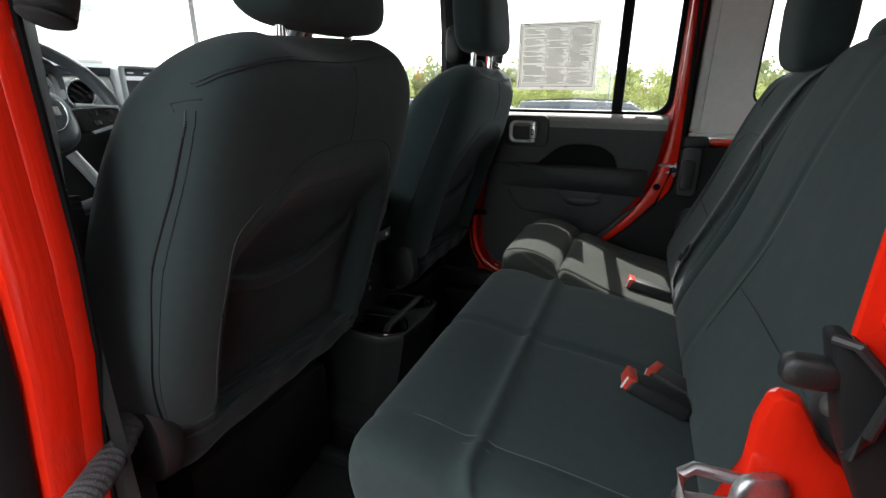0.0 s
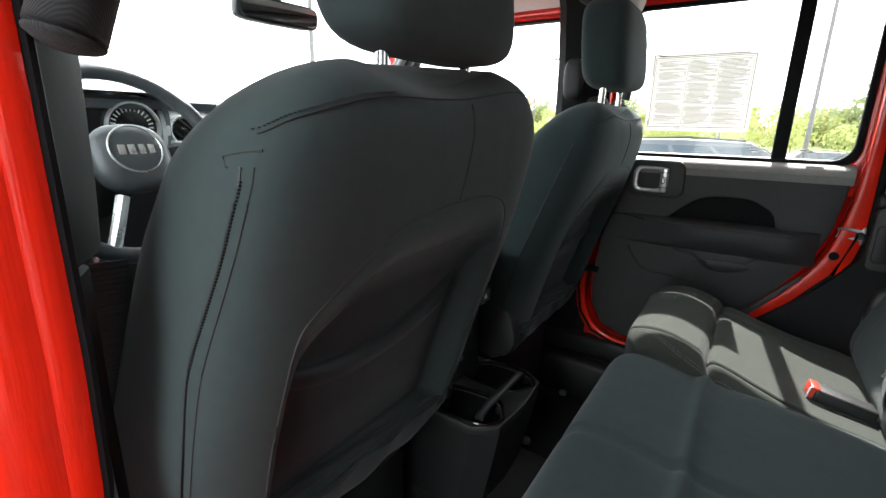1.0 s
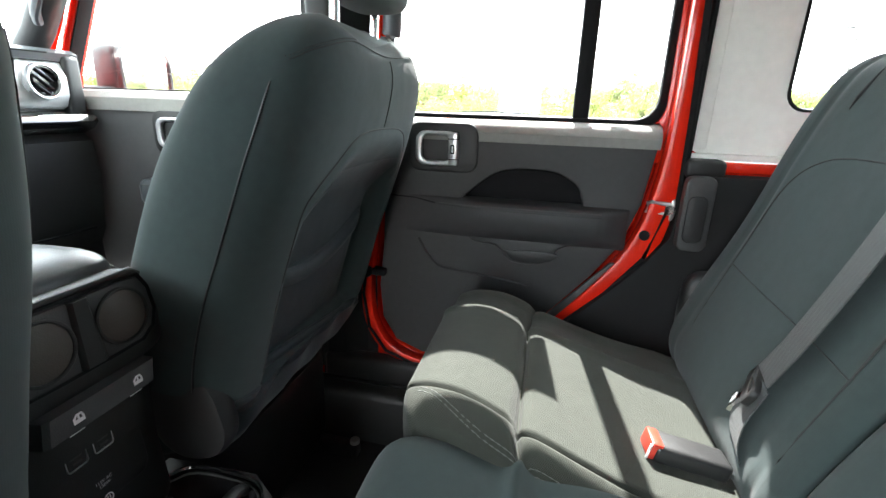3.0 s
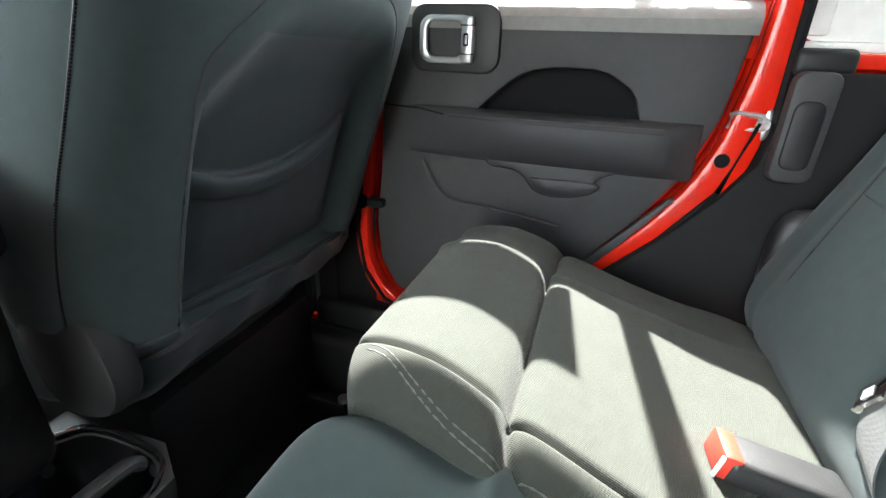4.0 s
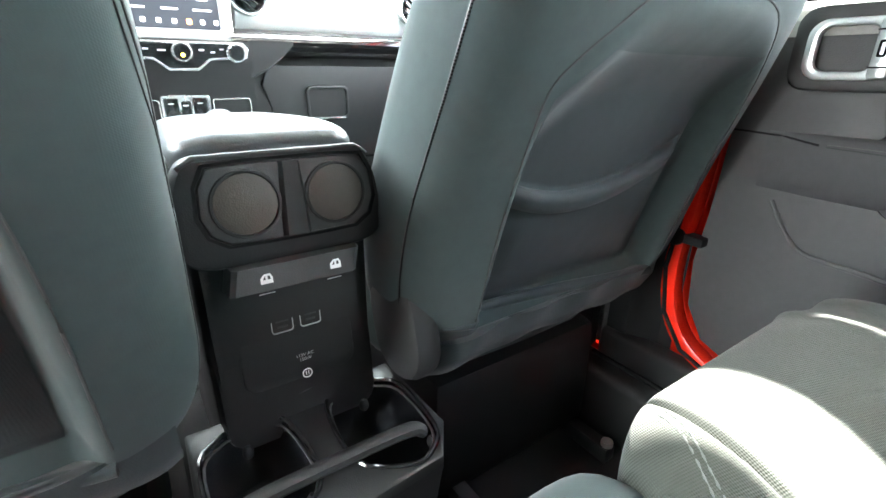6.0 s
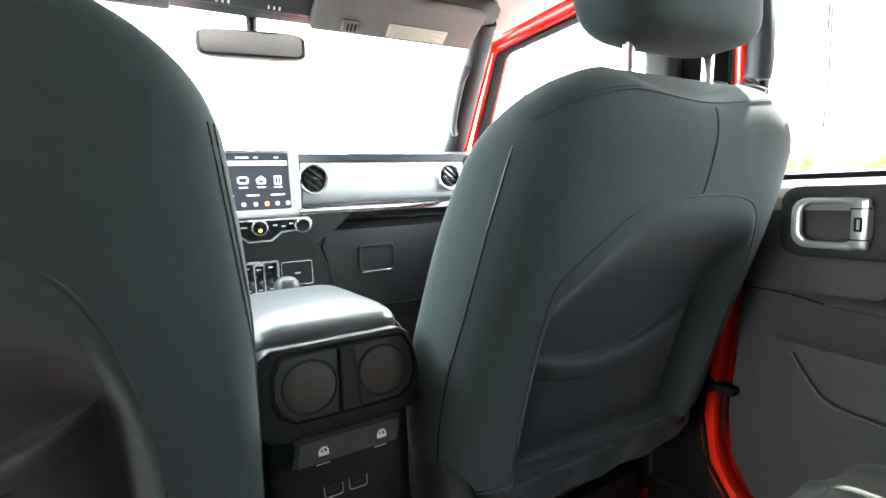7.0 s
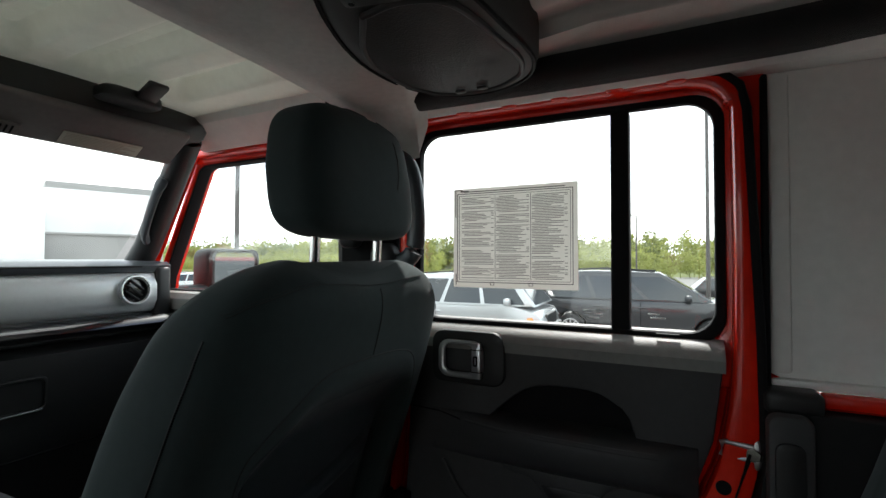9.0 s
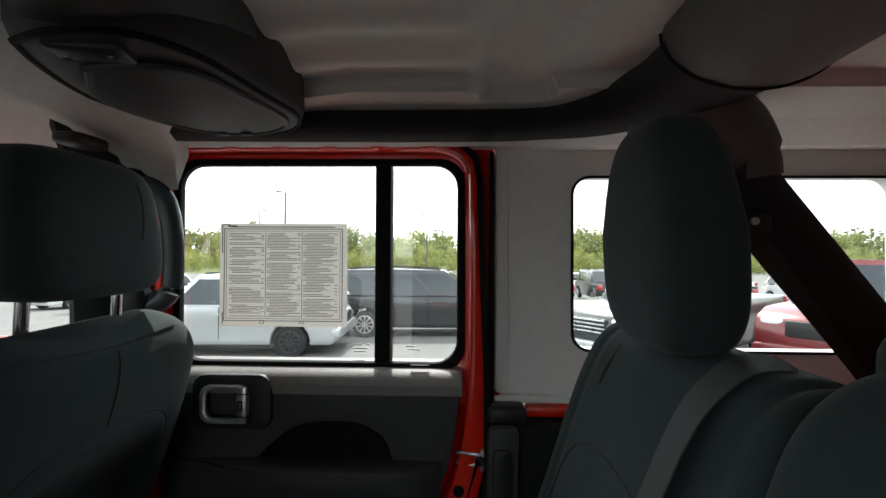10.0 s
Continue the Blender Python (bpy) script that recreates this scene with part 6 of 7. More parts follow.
    for bm_ in [box(xc - 0.006, xc - 0.002, C + a, C + a + 0.008, 1.186, 1.190, 0) for a in (-0.09, -0.06, 0.055, 0.082, 0.108)]:
        sub("button_row", bm_, WHITE, t, smooth=0)
    # switch bank
    xb = X + 0.030
    for a, b in ((-0.118, -0.048), (0.052, 0.132)):
        sub("switch_frame", plate(rr(C + a, C + b, 1.058, 1.122, 0.006), [rr(C + a + 0.003, C + b - 0.003, 1.061, 1.119, 0.004)], "x", xb, xb + 0.008, 0.001), CHROME, t)
        sub("switch_block", plate(rr(C + a + 0.002, C + b - 0.002, 1.060, 1.120, 0.004), [], "x", xb, xb + 0.004), PLASTIC, t)
    sub("center_frame", plate(rr(C - 0.046, C + 0.048, 1.040, 1.130, 0.006), [rr(C - 0.041, C - 0.014, 1.046, 1.124, 0.003), rr(C - 0.010, C + 0.009, 1.050, 1.118, 0.003), rr(C + 0.013, C + 0.042, 1.046, 1.124, 0.003)], "x", xb, xb + 0.009, 0.001), CHROME, t, "bright frame of the switch bank")
    for a, b in ((-0.041, -0.014), (-0.010, 0.009), (0.013, 0.042)):
        sub("switch", box(xb, xb + 0.007, C + a, C + b, 1.046, 1.124, 0.002), GLOSSBLK, t)
    for bm_ in [box(xb + 0.0072, xb + 0.0078, C + a, C + a + 0.010, z, z + 0.0025, 0) for a, z in ((-0.033, 1.112), (-0.033, 1.056), (-0.006, 1.108), (-0.006, 1.056), (0.022, 1.112), (0.022, 1.056))] + [box(xb + 0.0042, xb + 0.005, C + 0.086, C + 0.100, 1.088, 1.0915, 0)]:
        sub("switch_mark", bm_, WHITE, t, smooth=0)
    sub("dial", ring((xb + 0.004, C - 0.085, 1.09), 0.020, 0.017, (1, 0, 0), 0.003), WHITE, t)
    # instrument cluster
    yi = C - 0.40
    sub("cluster_hood", loft([[(X - 0.025 + d, yi + a, b) for a, b in rr(-0.158, 0.158, 1.262, 1.415, 0.05)] for d in (0.0, 0.050)], caps=False), VINYL, t)
    sub("cluster_back", plate(rr(yi - 0.158, yi + 0.158, 1.262, 1.415, 0.05), [], "x", X - 0.019, X - 0.014), GLOSSBLK, t)
    for dy in (-0.09, 0.09):
        sub("gauge_ring", ring((X - 0.012, yi + dy, 1.338), 0.058, 0.053, (1, 0, 0), 0.012), CHROME, t, "bright ring of an instrument dial")
        ticks = []
        for k in range(21):
            a = radians(-40 + 260 * k / 20)
            ticks.append(turned(box(-0.0004, 0.0004, 0.036, 0.046, -0.0012, 0.0012, 0), Matrix.Translation((X - 0.012, yi + dy, 1.338)) @ Matrix.Rotation(a, 4, "X")))
        sub("gauge_ticks", merged(*ticks), WHITE, t, smooth=0)
    sub("grab_bar", tube([(X + 0.03, 0.27, 1.395), (X + 0.03, 0.60, 1.395)], 0.002, 6), RUBBER, t)
    return t


dashboard()


def steering_wheel():
    c = Vector((-1.085, -0.392, 1.275))
    t = thing("steering_wheel", c, "black leather steering wheel with silver spoke trim", "steering wheel")
    m = Matrix.Translation(c) @ pose(0, 0, 0, 0, -24, 0)
    R = 0.186
    rim_pts = [(0, R * math.cos(2 * math.pi * k / 56), R * math.sin(2 * math.pi * k / 56)) for k in range(57)]
    bm = tube(rim_pts, 0.0155, 12, caps=False, up=(1, 0, 0))
    bmesh.ops.remove_doubles(bm, verts=bm.verts, dist=1e-5)
    sub("rim", turned(bm, m), VINYL, t, "black leather rim")
    sub("airbag_cover", turned(blob((0.018, 0, 0), (0.06, 0.140, 0.135), 0.75), m), VINYL, t)
    sub("badge_ring", turned(ring((0.045, 0, 0.01), 0.047, 0.044, (1, 0, 0), 0.003), m), CHROME, t)
    sub("badge", turned(merged(*[box(0.046, 0.049, a, a + 0.012, -0.001, 0.018, 0.001) for a in (-0.03, -0.013, 0.004, 0.021)]), m), CHROME, t, "plain silver badge bars")
    for sg in (-1, 1):
        sub("spoke", turned(box(0.0, 0.022, sg * 0.075, sg * 0.180, -0.030, 0.026, 0.008, 3), m), PLASTIC, t)
        sub("spoke_trim", turned(tube([(0.024, sg * 0.082, 0.030), (0.022, sg * 0.172, 0.024), (0.020, sg * 0.178, -0.012), (0.024, sg * 0.09, -0.034)], 0.004, 8), m), CHROME, t, "silver spoke trim")
        sub("spoke_keys", turned(merged(*[box(0.021, 0.026, sg * y - 0.008, sg * y + 0.008, z - 0.006, z + 0.006, 0.002) for y in (0.11, 0.145) for z in (-0.012, 0.010)]), m), GLOSSBLK, t)
        sub("lower_spoke", turned(tube([(0.012, sg * 0.035, -0.07), (0.008, sg * 0.055, -0.12), (0.0, sg * 0.075, -0.170)], 0.012, 10), m), CHROME, t, "silver lower spoke")
    sub("column", turned(tube([(-0.02, 0, 0), (-0.22, 0, 0)], 0.05, 14), m), PLASTIC, t)
    for sg in (-1, 1):
        sub("stalk", turned(tube([(-0.05, sg * 0.05, 0.0), (-0.04, sg * 0.16, 0.02)], 0.010, 8), m), PLASTIC, t)


steering_wheel()


# ---- windscreen, header, visors, mirror ----
ws = wall("window_windscreen", loft([[(-1.505, y0, 1.40), (-1.499, y0, 1.40), (-1.106, y0 * 0.95, 1.70), (-1.112, y0 * 0.95, 1.70)] for y0 in (mirror_y(0.66), 0.66)]), GLASS, "clear windscreen glass")
ws.visible_shadow = False
wall("trim_header", loft([[(-1.150, y, 1.684 + dz), (-1.125, y, 1.675 + dz), (-1.050, y, 1.702 + dz), (-1.025, y, 1.738 + dz), (-1.05, y, 1.80), (-1.15, y, 1.80)] for y, dz in
                                ((mirror_y(0.64), 0.03), (mirror_y(0.58), 0.014), (mirror_y(0.3), 0.002), (C, 0.0), (0.3, 0.002), (0.58, 0.014), (0.64, 0.03))]), PLASTIC, "dark trim above the windscreen", 60)
hood = []
for x, w, z, c in ((-1.76, 0.70, 1.295, 0.030), (-1.95, 0.68, 1.285, 0.036), (-2.30, 0.645, 1.262, 0.040), (-2.70, 0.60, 1.225, 0.036), (-2.88, 0.575, 1.195, 0.030), (-2.93, 0.56, 1.15, 0.02)):
    row = [(x, C + w * math.sin(math.pi / 2 * (-1 + k / 9)), z + c * math.cos(math.pi / 2 * (-1 + k / 9)) ** 0.6 - 0.03) for k in range(19)]
    hood.append(row + [(x, C + w * 0.98, 0.86), (x, C - w * 0.98, 0.86)])
nose = wall("wall_front_body", loft(hood), RED, "red painted car bonnet before the windscreen", 60)
for s_ in (lambda y: y, mirror_y):
    part("front_wing", loft([[(x, s_(0.60), 0.98), (x, s_(0.60), z - 0.03), (x, s_(0.66), z), (x, s_(0.86), z - 0.02), (x, s_(0.90), z - 0.10), (x, s_(0.88), 0.98)] for x, z in ((-1.80, 1.20), (-2.2, 1.205), (-2.7, 1.17), (-2.95, 1.10))]), RED, nose, "red painted front wing")
wall("trim_cowl", box(-1.80, -1.44, mirror_y(0.74), 0.74, 1.28, 1.395, 0.02), RED, "red body below the windscreen")
for nm, s in (("right", lambda y: y), ("left", mirror_y)):
    ap = wall("trim_a_pillar_" + nm, tube([(-1.50, s(0.700), 1.33), (-1.36, s(0.685), 1.455), (-1.20, s(0.650), 1.62), (-1.09, s(0.625), 1.735)], [0.040, 0.036, 0.034, 0.034], 12), PLASTIC, "black plastic windscreen pillar")
    part("grab_handle", tube(smooth_path([(-1.315, s(0.655), 1.47), (-1.285, s(0.632), 1.50), (-1.20, s(0.608), 1.59), (-1.175, s(0.615), 1.635)], 6), 0.011, 10, flat=1.4), VINYL, ap, "black grab handle on the pillar")
    wall("trim_red_pillar_" + nm, plate([(-1.50, 1.30), (-1.19, 1.735), (-1.13, 1.735), (-1.232, 1.70), (-1.398, 1.37), (-1.44, 1.22)], [], "y", s(0.700), s(0.737), 0.008), RED, "glossy red painted front door jamb")
    wall("trim_red_header_" + nm, box(-1.18, -0.545, s(0.700), s(0.742), 1.708, 1.728, 0.006, 3), RED, "red painted roof rail over the front door")
    v = thing("sun_visor", (-1.09, s(0.33), 1.70), "grey folded sun visor with a pale printed label", "sun visor", "sun visors")
    a, b = sorted((s(0.155), s(0.585)))
    sub("visor_board", turned(box(-0.056, 0.056, a, b, -0.011, 0.011, 0.010, 3), Matrix.Translation((-1.068, 0, 1.698)) @ pose(0, 0, 0, 0, -34, 0)), VISOR, v)
    a, b = sorted((s(0.335), s(0.495)))
    sub("label", turned(box(-0.044, -0.008, a, b, -0.0135, -0.0110, 0.001), Matrix.Translation((-1.068, 0, 1.698)) @ pose(0, 0, 0, 0, -34, 0)), LABEL, v, "pale printed warning label")
    pr = []
    for k in range(7):
        pr.append(turned(box(-0.041 + k * 0.0045, -0.0397 + k * 0.0045, a + 0.006, b - (0.01 + 0.03 * ((k * 7) % 3) / 2), -0.0141, -0.0137, 0), Matrix.Translation((-1.068, 0, 1.698)) @ pose(0, 0, 0, 0, -34, 0)))
    sub("label_print", merged(*pr), mat("faint_print", (0.42, 0.36, 0.28), 0.8), v, smooth=0)
    c = s(0.245)
    sub("visor_clip", turned(box(-0.050, -0.020, c - 0.022, c + 0.022, -0.019, -0.010, 0.005, 3), Matrix.Translation((-1.062, 0, 1.702)) @ pose(0, 0, 0, 0, -34, 0)), VISOR, v)
    for k in (-1, 0, 1):
        sub("clip_slot", turned(box(-0.045, -0.025, c + k * 0.009 - 0.0015, c + k * 0.009 + 0.0015, -0.0205, -0.0185, 0), Matrix.Translation((-1.062, 0, 1.702)) @ pose(0, 0, 0, 0, -34, 0)), RUBBER, v)
    # roof panel latches
    for y in (0.115, 0.415):
        l = thing("roof_latch", (-1.0, s(y), 1.765), "black roof panel latch with a red mark", "latch", "roof latches")
        sub("latch_body", blob((-0.985, s(y), 1.762), (0.060, 0.125, 0.032), 0.45, 22, 10), PLASTIC, l)
        if y < 0.2:
            sub("latch_mark", blob((-0.953, s(y + 0.035), 1.757), (0.005, 0.010, 0.006), 0.7, 12, 8), MARK_GLOW, l, "red latch mark")
        else:
            sub("latch_lever", turned(box(-0.035, 0.035, -0.022, 0.022, -0.006, 0.006, 0.005), Matrix.Translation((-0.94, s(y + 0.02), 1.772)) @ pose(0, 0, 0, 0, -25, 0)), PLASTIC, l)
cw = wall("trim_header_middle", turned(box(-0.055, 0.055, C - 0.145, C + 0.145, -0.014, 0.014, 0.012, 3), Matrix.Translation((-1.060, 0, 1.720)) @ pose(0, 0, 0, 0, -34, 0)), PLASTIC, "black trim between the sun visors")
part("header_lens", blob((-1.035, C + 0.0, 1.722), (0.05, 0.10, 0.03), 0.6, 18, 10), GLOSSBLK, cw)
for dy in (-0.055, 0.045):
    part("header_icons", merged(*[turned(box(-0.004, 0.004, C + dy + k * 0.011, C + dy + k * 0.011 + 0.004, -0.0152, -0.0142, 0), Matrix.Translation((-1.092, 0, 1.698)) @ pose(0, 0, 0, 0, -34, 0)) for k in range(3)]), WHITE, cw)

mi = thing("rear_view_mirror", (-1.15, C, 1.68), "black rear-view mirror on the windscreen", "mirror")
sub("stem", tube([(-1.150, C + 0.020, 1.705), (-1.165, C + 0.020, 1.635)], [0.014, 0.010], 10), PLASTIC, mi)
mm = Matrix.Translation((-1.165, C + 0.020, 1.628)) @ pose(0, 0, 0, 0, 3, -8)
sub("mirror_shell", turned(blob((0, 0, 0), (0.042, 0.232, 0.060), 0.4, 32, 12), mm), PLASTIC, mi)
sub("mirror_pane", turned(plate(rr(-0.105, 0.105, -0.023, 0.023, 0.012), [], "x", 0.0195, 0.0225), mm), MIRROR, mi, "mirror glass")

# ---- the car lot outside ----
CARGLASS = mat("dark_car_glass", (0.03, 0.035, 0.04), 0.08, coat=0.5)
TYRE = mat("tyre_rubber", (0.022, 0.022, 0.022), 0.9)
RIMMAT = mat("alloy_wheel", (0.55, 0.55, 0.56), 0.3, metal=0.8)
DARKRIM = mat("black_alloy_wheel", (0.05, 0.05, 0.05), 0.35, metal=0.6)
LAMPW = mat("clear_headlamp", (0.7, 0.72, 0.72), 0.12, coat=1.0)
LAMPR = mat("red_tail_lamp", (0.45, 0.02, 0.02), 0.2, coat=1.0)
LAMPO = mat("amber_lamp", (0.75, 0.28, 0.04), 0.2, coat=1.0)


def vehicle(name, at, turn, paint, label, length, height, width=1.9, roof=(0.28, 0.42, 0.86, 0.97), belt=0.60, hood=0.56, rims=RIMMAT, grille=None, bed=False, group="parked cars"):
    """A parked car, its front towards +x before it is turned. roof: where along its length the rear glass, roof and windscreen break."""
    t = thing(name, (0, 0, 0), label, "car", group)
    L, H, W = length, height, width / 2
    zb = 0.26
    r1, r2, r3, r4 = [L * (v - 0.5) for v in roof]
    hb, hh = H * belt, H * hood
    x0, x1 = -L / 2, L / 2
    low = [(x0 + 0.03, 0.42), (x0, 0.62), (x0 + 0.02, hb * 0.92), (x0 + 0.10, hb), (r4, hb + 0.02), (x1 - 0.55, hh + 0.06), (x1 - 0.12, hh - 0.05), (x1, hh - 0.22), (x1 - 0.01, 0.45), (x1 - 0.10, zb)]
    wr = H * 0.195
    ax, bx = x1 - L * 0.19, x0 + L * 0.21

    def arch(cx):
        return [(cx + (wr + 0.06) * math.cos(radians(a)), wr + (wr + 0.06) * math.sin(radians(a))) for a in range(-15, 196, 21)]
    prof = low + [(p[0], max(p[1], zb)) for p in arch(ax)] + [(p[0], max(p[1], zb)) for p in arch(bx)] + [(x0 + 0.08, zb)]
    bm = plate(prof, [], "y", -W, W, 0.05)
    for v in bm.verts:
        v.co.y *= 1 - 0.10 * max(0, (v.co.z - hb * 0.8)) / H - 0.05 * max(0, abs(v.co.x) / (L / 2) - 0.82) / 0.18
    part("body", bm, paint, t, smooth=40)
    # cabin
    if bed:
        cabp = [(r1, hb - 0.02), (r2, H), (r3, H), (r4, hb)]
    else:
        cabp = [(r1, hb - 0.02), (r2, H - 0.03), ((r2 + r3) / 2, H), (r3, H - 0.03), (r4, hb)]
    bm = plate(cabp, [], "y", -W * 0.93, W * 0.93, 0.04)
    for v in bm.verts:
        k = (v.co.z - hb) / (H - hb)
        v.co.y *= 1 - 0.16 * max(0, k)
    part("roof", bm, paint, t, smooth=40)
    side_k = lambda z: W * 0.93 * (1 - 0.16 * (z - hb) / (H - hb)) + 0.006
    zl, zh = hb + 0.04, H - 0.13
    f = lambda xa, xb_, z: xa + (xb_ - xa) * (z - hb) / (H - hb)
    cuts = [0.04, 0.36, 0.39, 0.66, 0.69, 0.96] if not bed else [0.04, 0.48, 0.52, 0.96]
    for sg in (-1, 1):
        for a, b in zip(cuts[::2], cuts[1::2]):
            q = []
            for z, u in ((zl, a), (zl, b), (zh, b), (zh, a)):
                xa, xb_ = f(r1, r2, z) + 0.06, f(r4, r3, z) - 0.06
                q.append((xa + (xb_ - xa) * u, sg * side_k(z), z))
            bm = bmesh.new()
            vs = [bm.verts.new(p) for p in q] + [bm.verts.new((p[0], p[1] - sg * 0.012, p[2])) for p in q]
            for fc in ((0, 1, 2, 3), (7, 6, 5, 4), (0, 4, 5, 1), (1, 5, 6, 2), (2, 6, 7, 3), (3, 7, 4, 0)):
                bm.faces.new([vs[i] for i in fc])
            part("side_window", bm, CARGLASS, t, smooth=0)
        part("door_seam", box(L * 0.02, L * 0.02 + 0.012, sg * W - 0.004, sg * W + 0.004, zb + 0.12, hb, 0), RUBBER, t)
        part("door_handle", box(L * 0.05 - 0.2, L * 0.05 - 0.02, sg * (W - 0.01), sg * (W + 0.02), hb - 0.17, hb - 0.13, 0.01), paint, t)
        part("door_handle", box(-L * 0.14 - 0.2, -L * 0.14 - 0.02, sg * (W - 0.01), sg * (W + 0.02), hb - 0.17, hb - 0.13, 0.01), paint, t)
        part("wing_mirror", blob((r4 - 0.55, sg * (W + 0.08), hb + 0.10), (0.14, 0.22, 0.16), 0.6, 16, 10), paint, t)
        part("headlamp", blob((x1 - 0.16, sg * W * 0.70, hh - 0.17), (0.26, 0.36, 0.17), 0.5, 18, 10), LAMPW, t, "clear headlamp")
        part("turn_lamp", blob((x1 - 0.26, sg * W * 0.93, hh - 0.19), (0.18, 0.10, 0.12), 0.6, 14, 8), LAMPO, t)
        part("tail_lamp", box(x0 - 0.01, x0 + 0.10, sg * W * 0.99, sg * W * 0.74, hb * 0.70, hb * 0.98, 0.03), LAMPR, t, "red tail lamp")
        for cx in (ax, bx):
            tt = part("wheel", disc((cx, sg * (W - 0.18), wr), wr, (0, sg, 0), 0.19, 28, wr * 0.93), TYRE, t, "rubber tyre on an alloy wheel")
            part("rim", merged(ring((cx, sg * (W + 0.002), wr), wr * 0.68, wr * 0.60, (0, sg, 0), 0.015, 24), disc((cx, sg * (W + 0.0), wr), wr * 0.14, (0, sg, 0), 0.02, 12),
                               *[turned(box(-wr * 0.05, wr * 0.05, -0.006, 0.006, wr * 0.1, wr * 0.62, 0.004), Matrix.Translation((cx, sg * (W + 0.012), wr)) @ Matrix.Rotation(radians(36 * k), 4, "Y")) for k in range(10)]), rims, tt)
    # end glasses
    for xa, xb_, nm in ((r4, r3, "windscreen"), (r1, r2, "rear_window")):
        dirx = 1 if xa > xb_ else -1
        q = []
        for z, sg in ((zl, -1), (zl, 1), (zh + 0.04, 1), (zh + 0.04, -1)):
            q.append((f(xa, xb_, z) + dirx * 0.008, sg * (side_k(z) - 0.12), z))
        bm = bmesh.new()
        vs = [bm.verts.new(p) for p in q] + [bm.verts.new((p[0] - dirx * 0.012, p[1], p[2])) for p in q]
        for fc in ((0, 1, 2, 3), (7, 6, 5, 4), (0, 4, 5, 1), (1, 5, 6, 2), (2, 6, 7, 3), (3, 7, 4, 0)):
            bm.faces.new([vs[i] for i in fc])
        part(nm, bm, CARGLASS, t, smooth=0)
    gm = grille or PLASTIC
    part("grille", box(x1 - 0.06, x1 + 0.02, -W * 0.48, W * 0.48, hh - 0.36, hh - 0.10, 0.03), gm, t)
    if grille:
        for k in range(4):
            part("grille_bar", box(x1 + 0.015, x1 + 0.04, -W * 0.46, W * 0.46, hh - 0.34 + k * 0.065, hh - 0.315 + k * 0.065, 0.008), CHROME, t)
    part("bumper", blob((x1 - 0.04, 0, 0.50), (0.22, width * 0.98, 0.22), 0.3, 24, 10), paint if not grille else CHROME, t)
    part("bumper", blob((x0 + 0.04, 0, 0.52), (0.22, width * 0.98, 0.22), 0.3, 24, 10), PLASTIC if not bed else CHROME, t)
    if not bed:
        for sg in (-1, 1):
            part("roof_rail", tube([(r2 + 0.1, sg * W * 0.72, H - 0.01), ((r2 + r3) / 2, sg * W * 0.72, H + 0.05), (r3 - 0.1, sg * W * 0.72, H - 0.01)], 0.018, 6), PLASTIC, t)
    t.matrix_basis = pose(at[0], at[1], ground_z(at[0], at[1]), 0, 0, turn)
    return t


def paint(name, c, metal=0.3):
    return mat(name, c, 0.3, metal=metal, var=0.05, scale=1.0, coat=0.8)


P_WHITE, P_SILVER = paint("white_car_paint", (0.72, 0.73, 0.73), 0.0), paint("silver_car_paint", (0.50, 0.51, 0.52), 0.5)
P_GREY, P_BLACK = paint("charcoal_car_paint", (0.035, 0.036, 0.040), 0.4), paint("black_car_paint", (0.012, 0.012, 0.014), 0.2)
P_RED, P_BLUE = paint("maroon_car_paint", (0.16, 0.012, 0.014), 0.2), paint("blue_car_paint", (0.03, 0.06, 0.12), 0.4)

vehicle("suv", (-4.75, 9.8), 2, P_SILVER, "silver crossover parked side-on in the lot", 4.9, 1.69, rims=DARKRIM)
vehicle("minivan", (-0.75, 12.5), 1, P_GREY, "dark charcoal minivan parked side-on in the lot", 5.15, 1.75, roof=(0.02, 0.07, 0.60, 0.82))
vehicle("pickup_truck", (4.6, 9.4), 216, P_GREY, "dark pickup truck with a chrome grille", 5.8, 1.95, roof=(0.36, 0.39, 0.62, 0.72), grille=PLASTIC, bed=True)
vehicle("pickup_truck", (7.9, 8.6), 216, P_RED, "maroon pickup truck parked in the lot", 5.8, 1.95, roof=(0.36, 0.39, 0.62, 0.72), bed=True)
rnd = random.Random(11)
row = [(-9, 27, 8, P_WHITE), (-5.5, 28, 8, P_GREY), (-2, 29, 6, P_SILVER), (2, 29, 5, P_BLACK), (5.5, 27, 90, P_SILVER), (8.5, 27, 92, P_BLACK), (11.5, 26, 90, P_WHITE), (14.5, 26, 88, P_GREY), (18, 24, 90, P_WHITE), (21, 24, 91, P_WHITE), (25, 22, 90, P_BLUE),
       (-14, 20, 70, P_WHITE), (-18, 22, 74, P_WHITE), (-23, 18, 60, P_WHITE), (-28, 24, 70, P_SILVER), (-33, 22, 72, P_WHITE), (-38, 16, 66, P_BLUE), (-20, 10, 20, P_BLACK), (10, 38, 90, P_WHITE), (14, 38, 90, P_GREY), (18, 38, 90, P_SILVER), (22, 38, 90, P_WHITE)]
names = {id(P_WHITE): "white", id(P_GREY): "charcoal", id(P_SILVER): "silver", id(P_BLACK): "black", id(P_BLUE): "dark blue"}
for x, y, a, p in row:
    vehicle("parked_car", (x, y), a + rnd.uniform(-2, 2), p, names[id(p)] + " car parked far off in the lot", rnd.uniform(4.5, 5.0), rnd.uniform(1.5, 1.75))


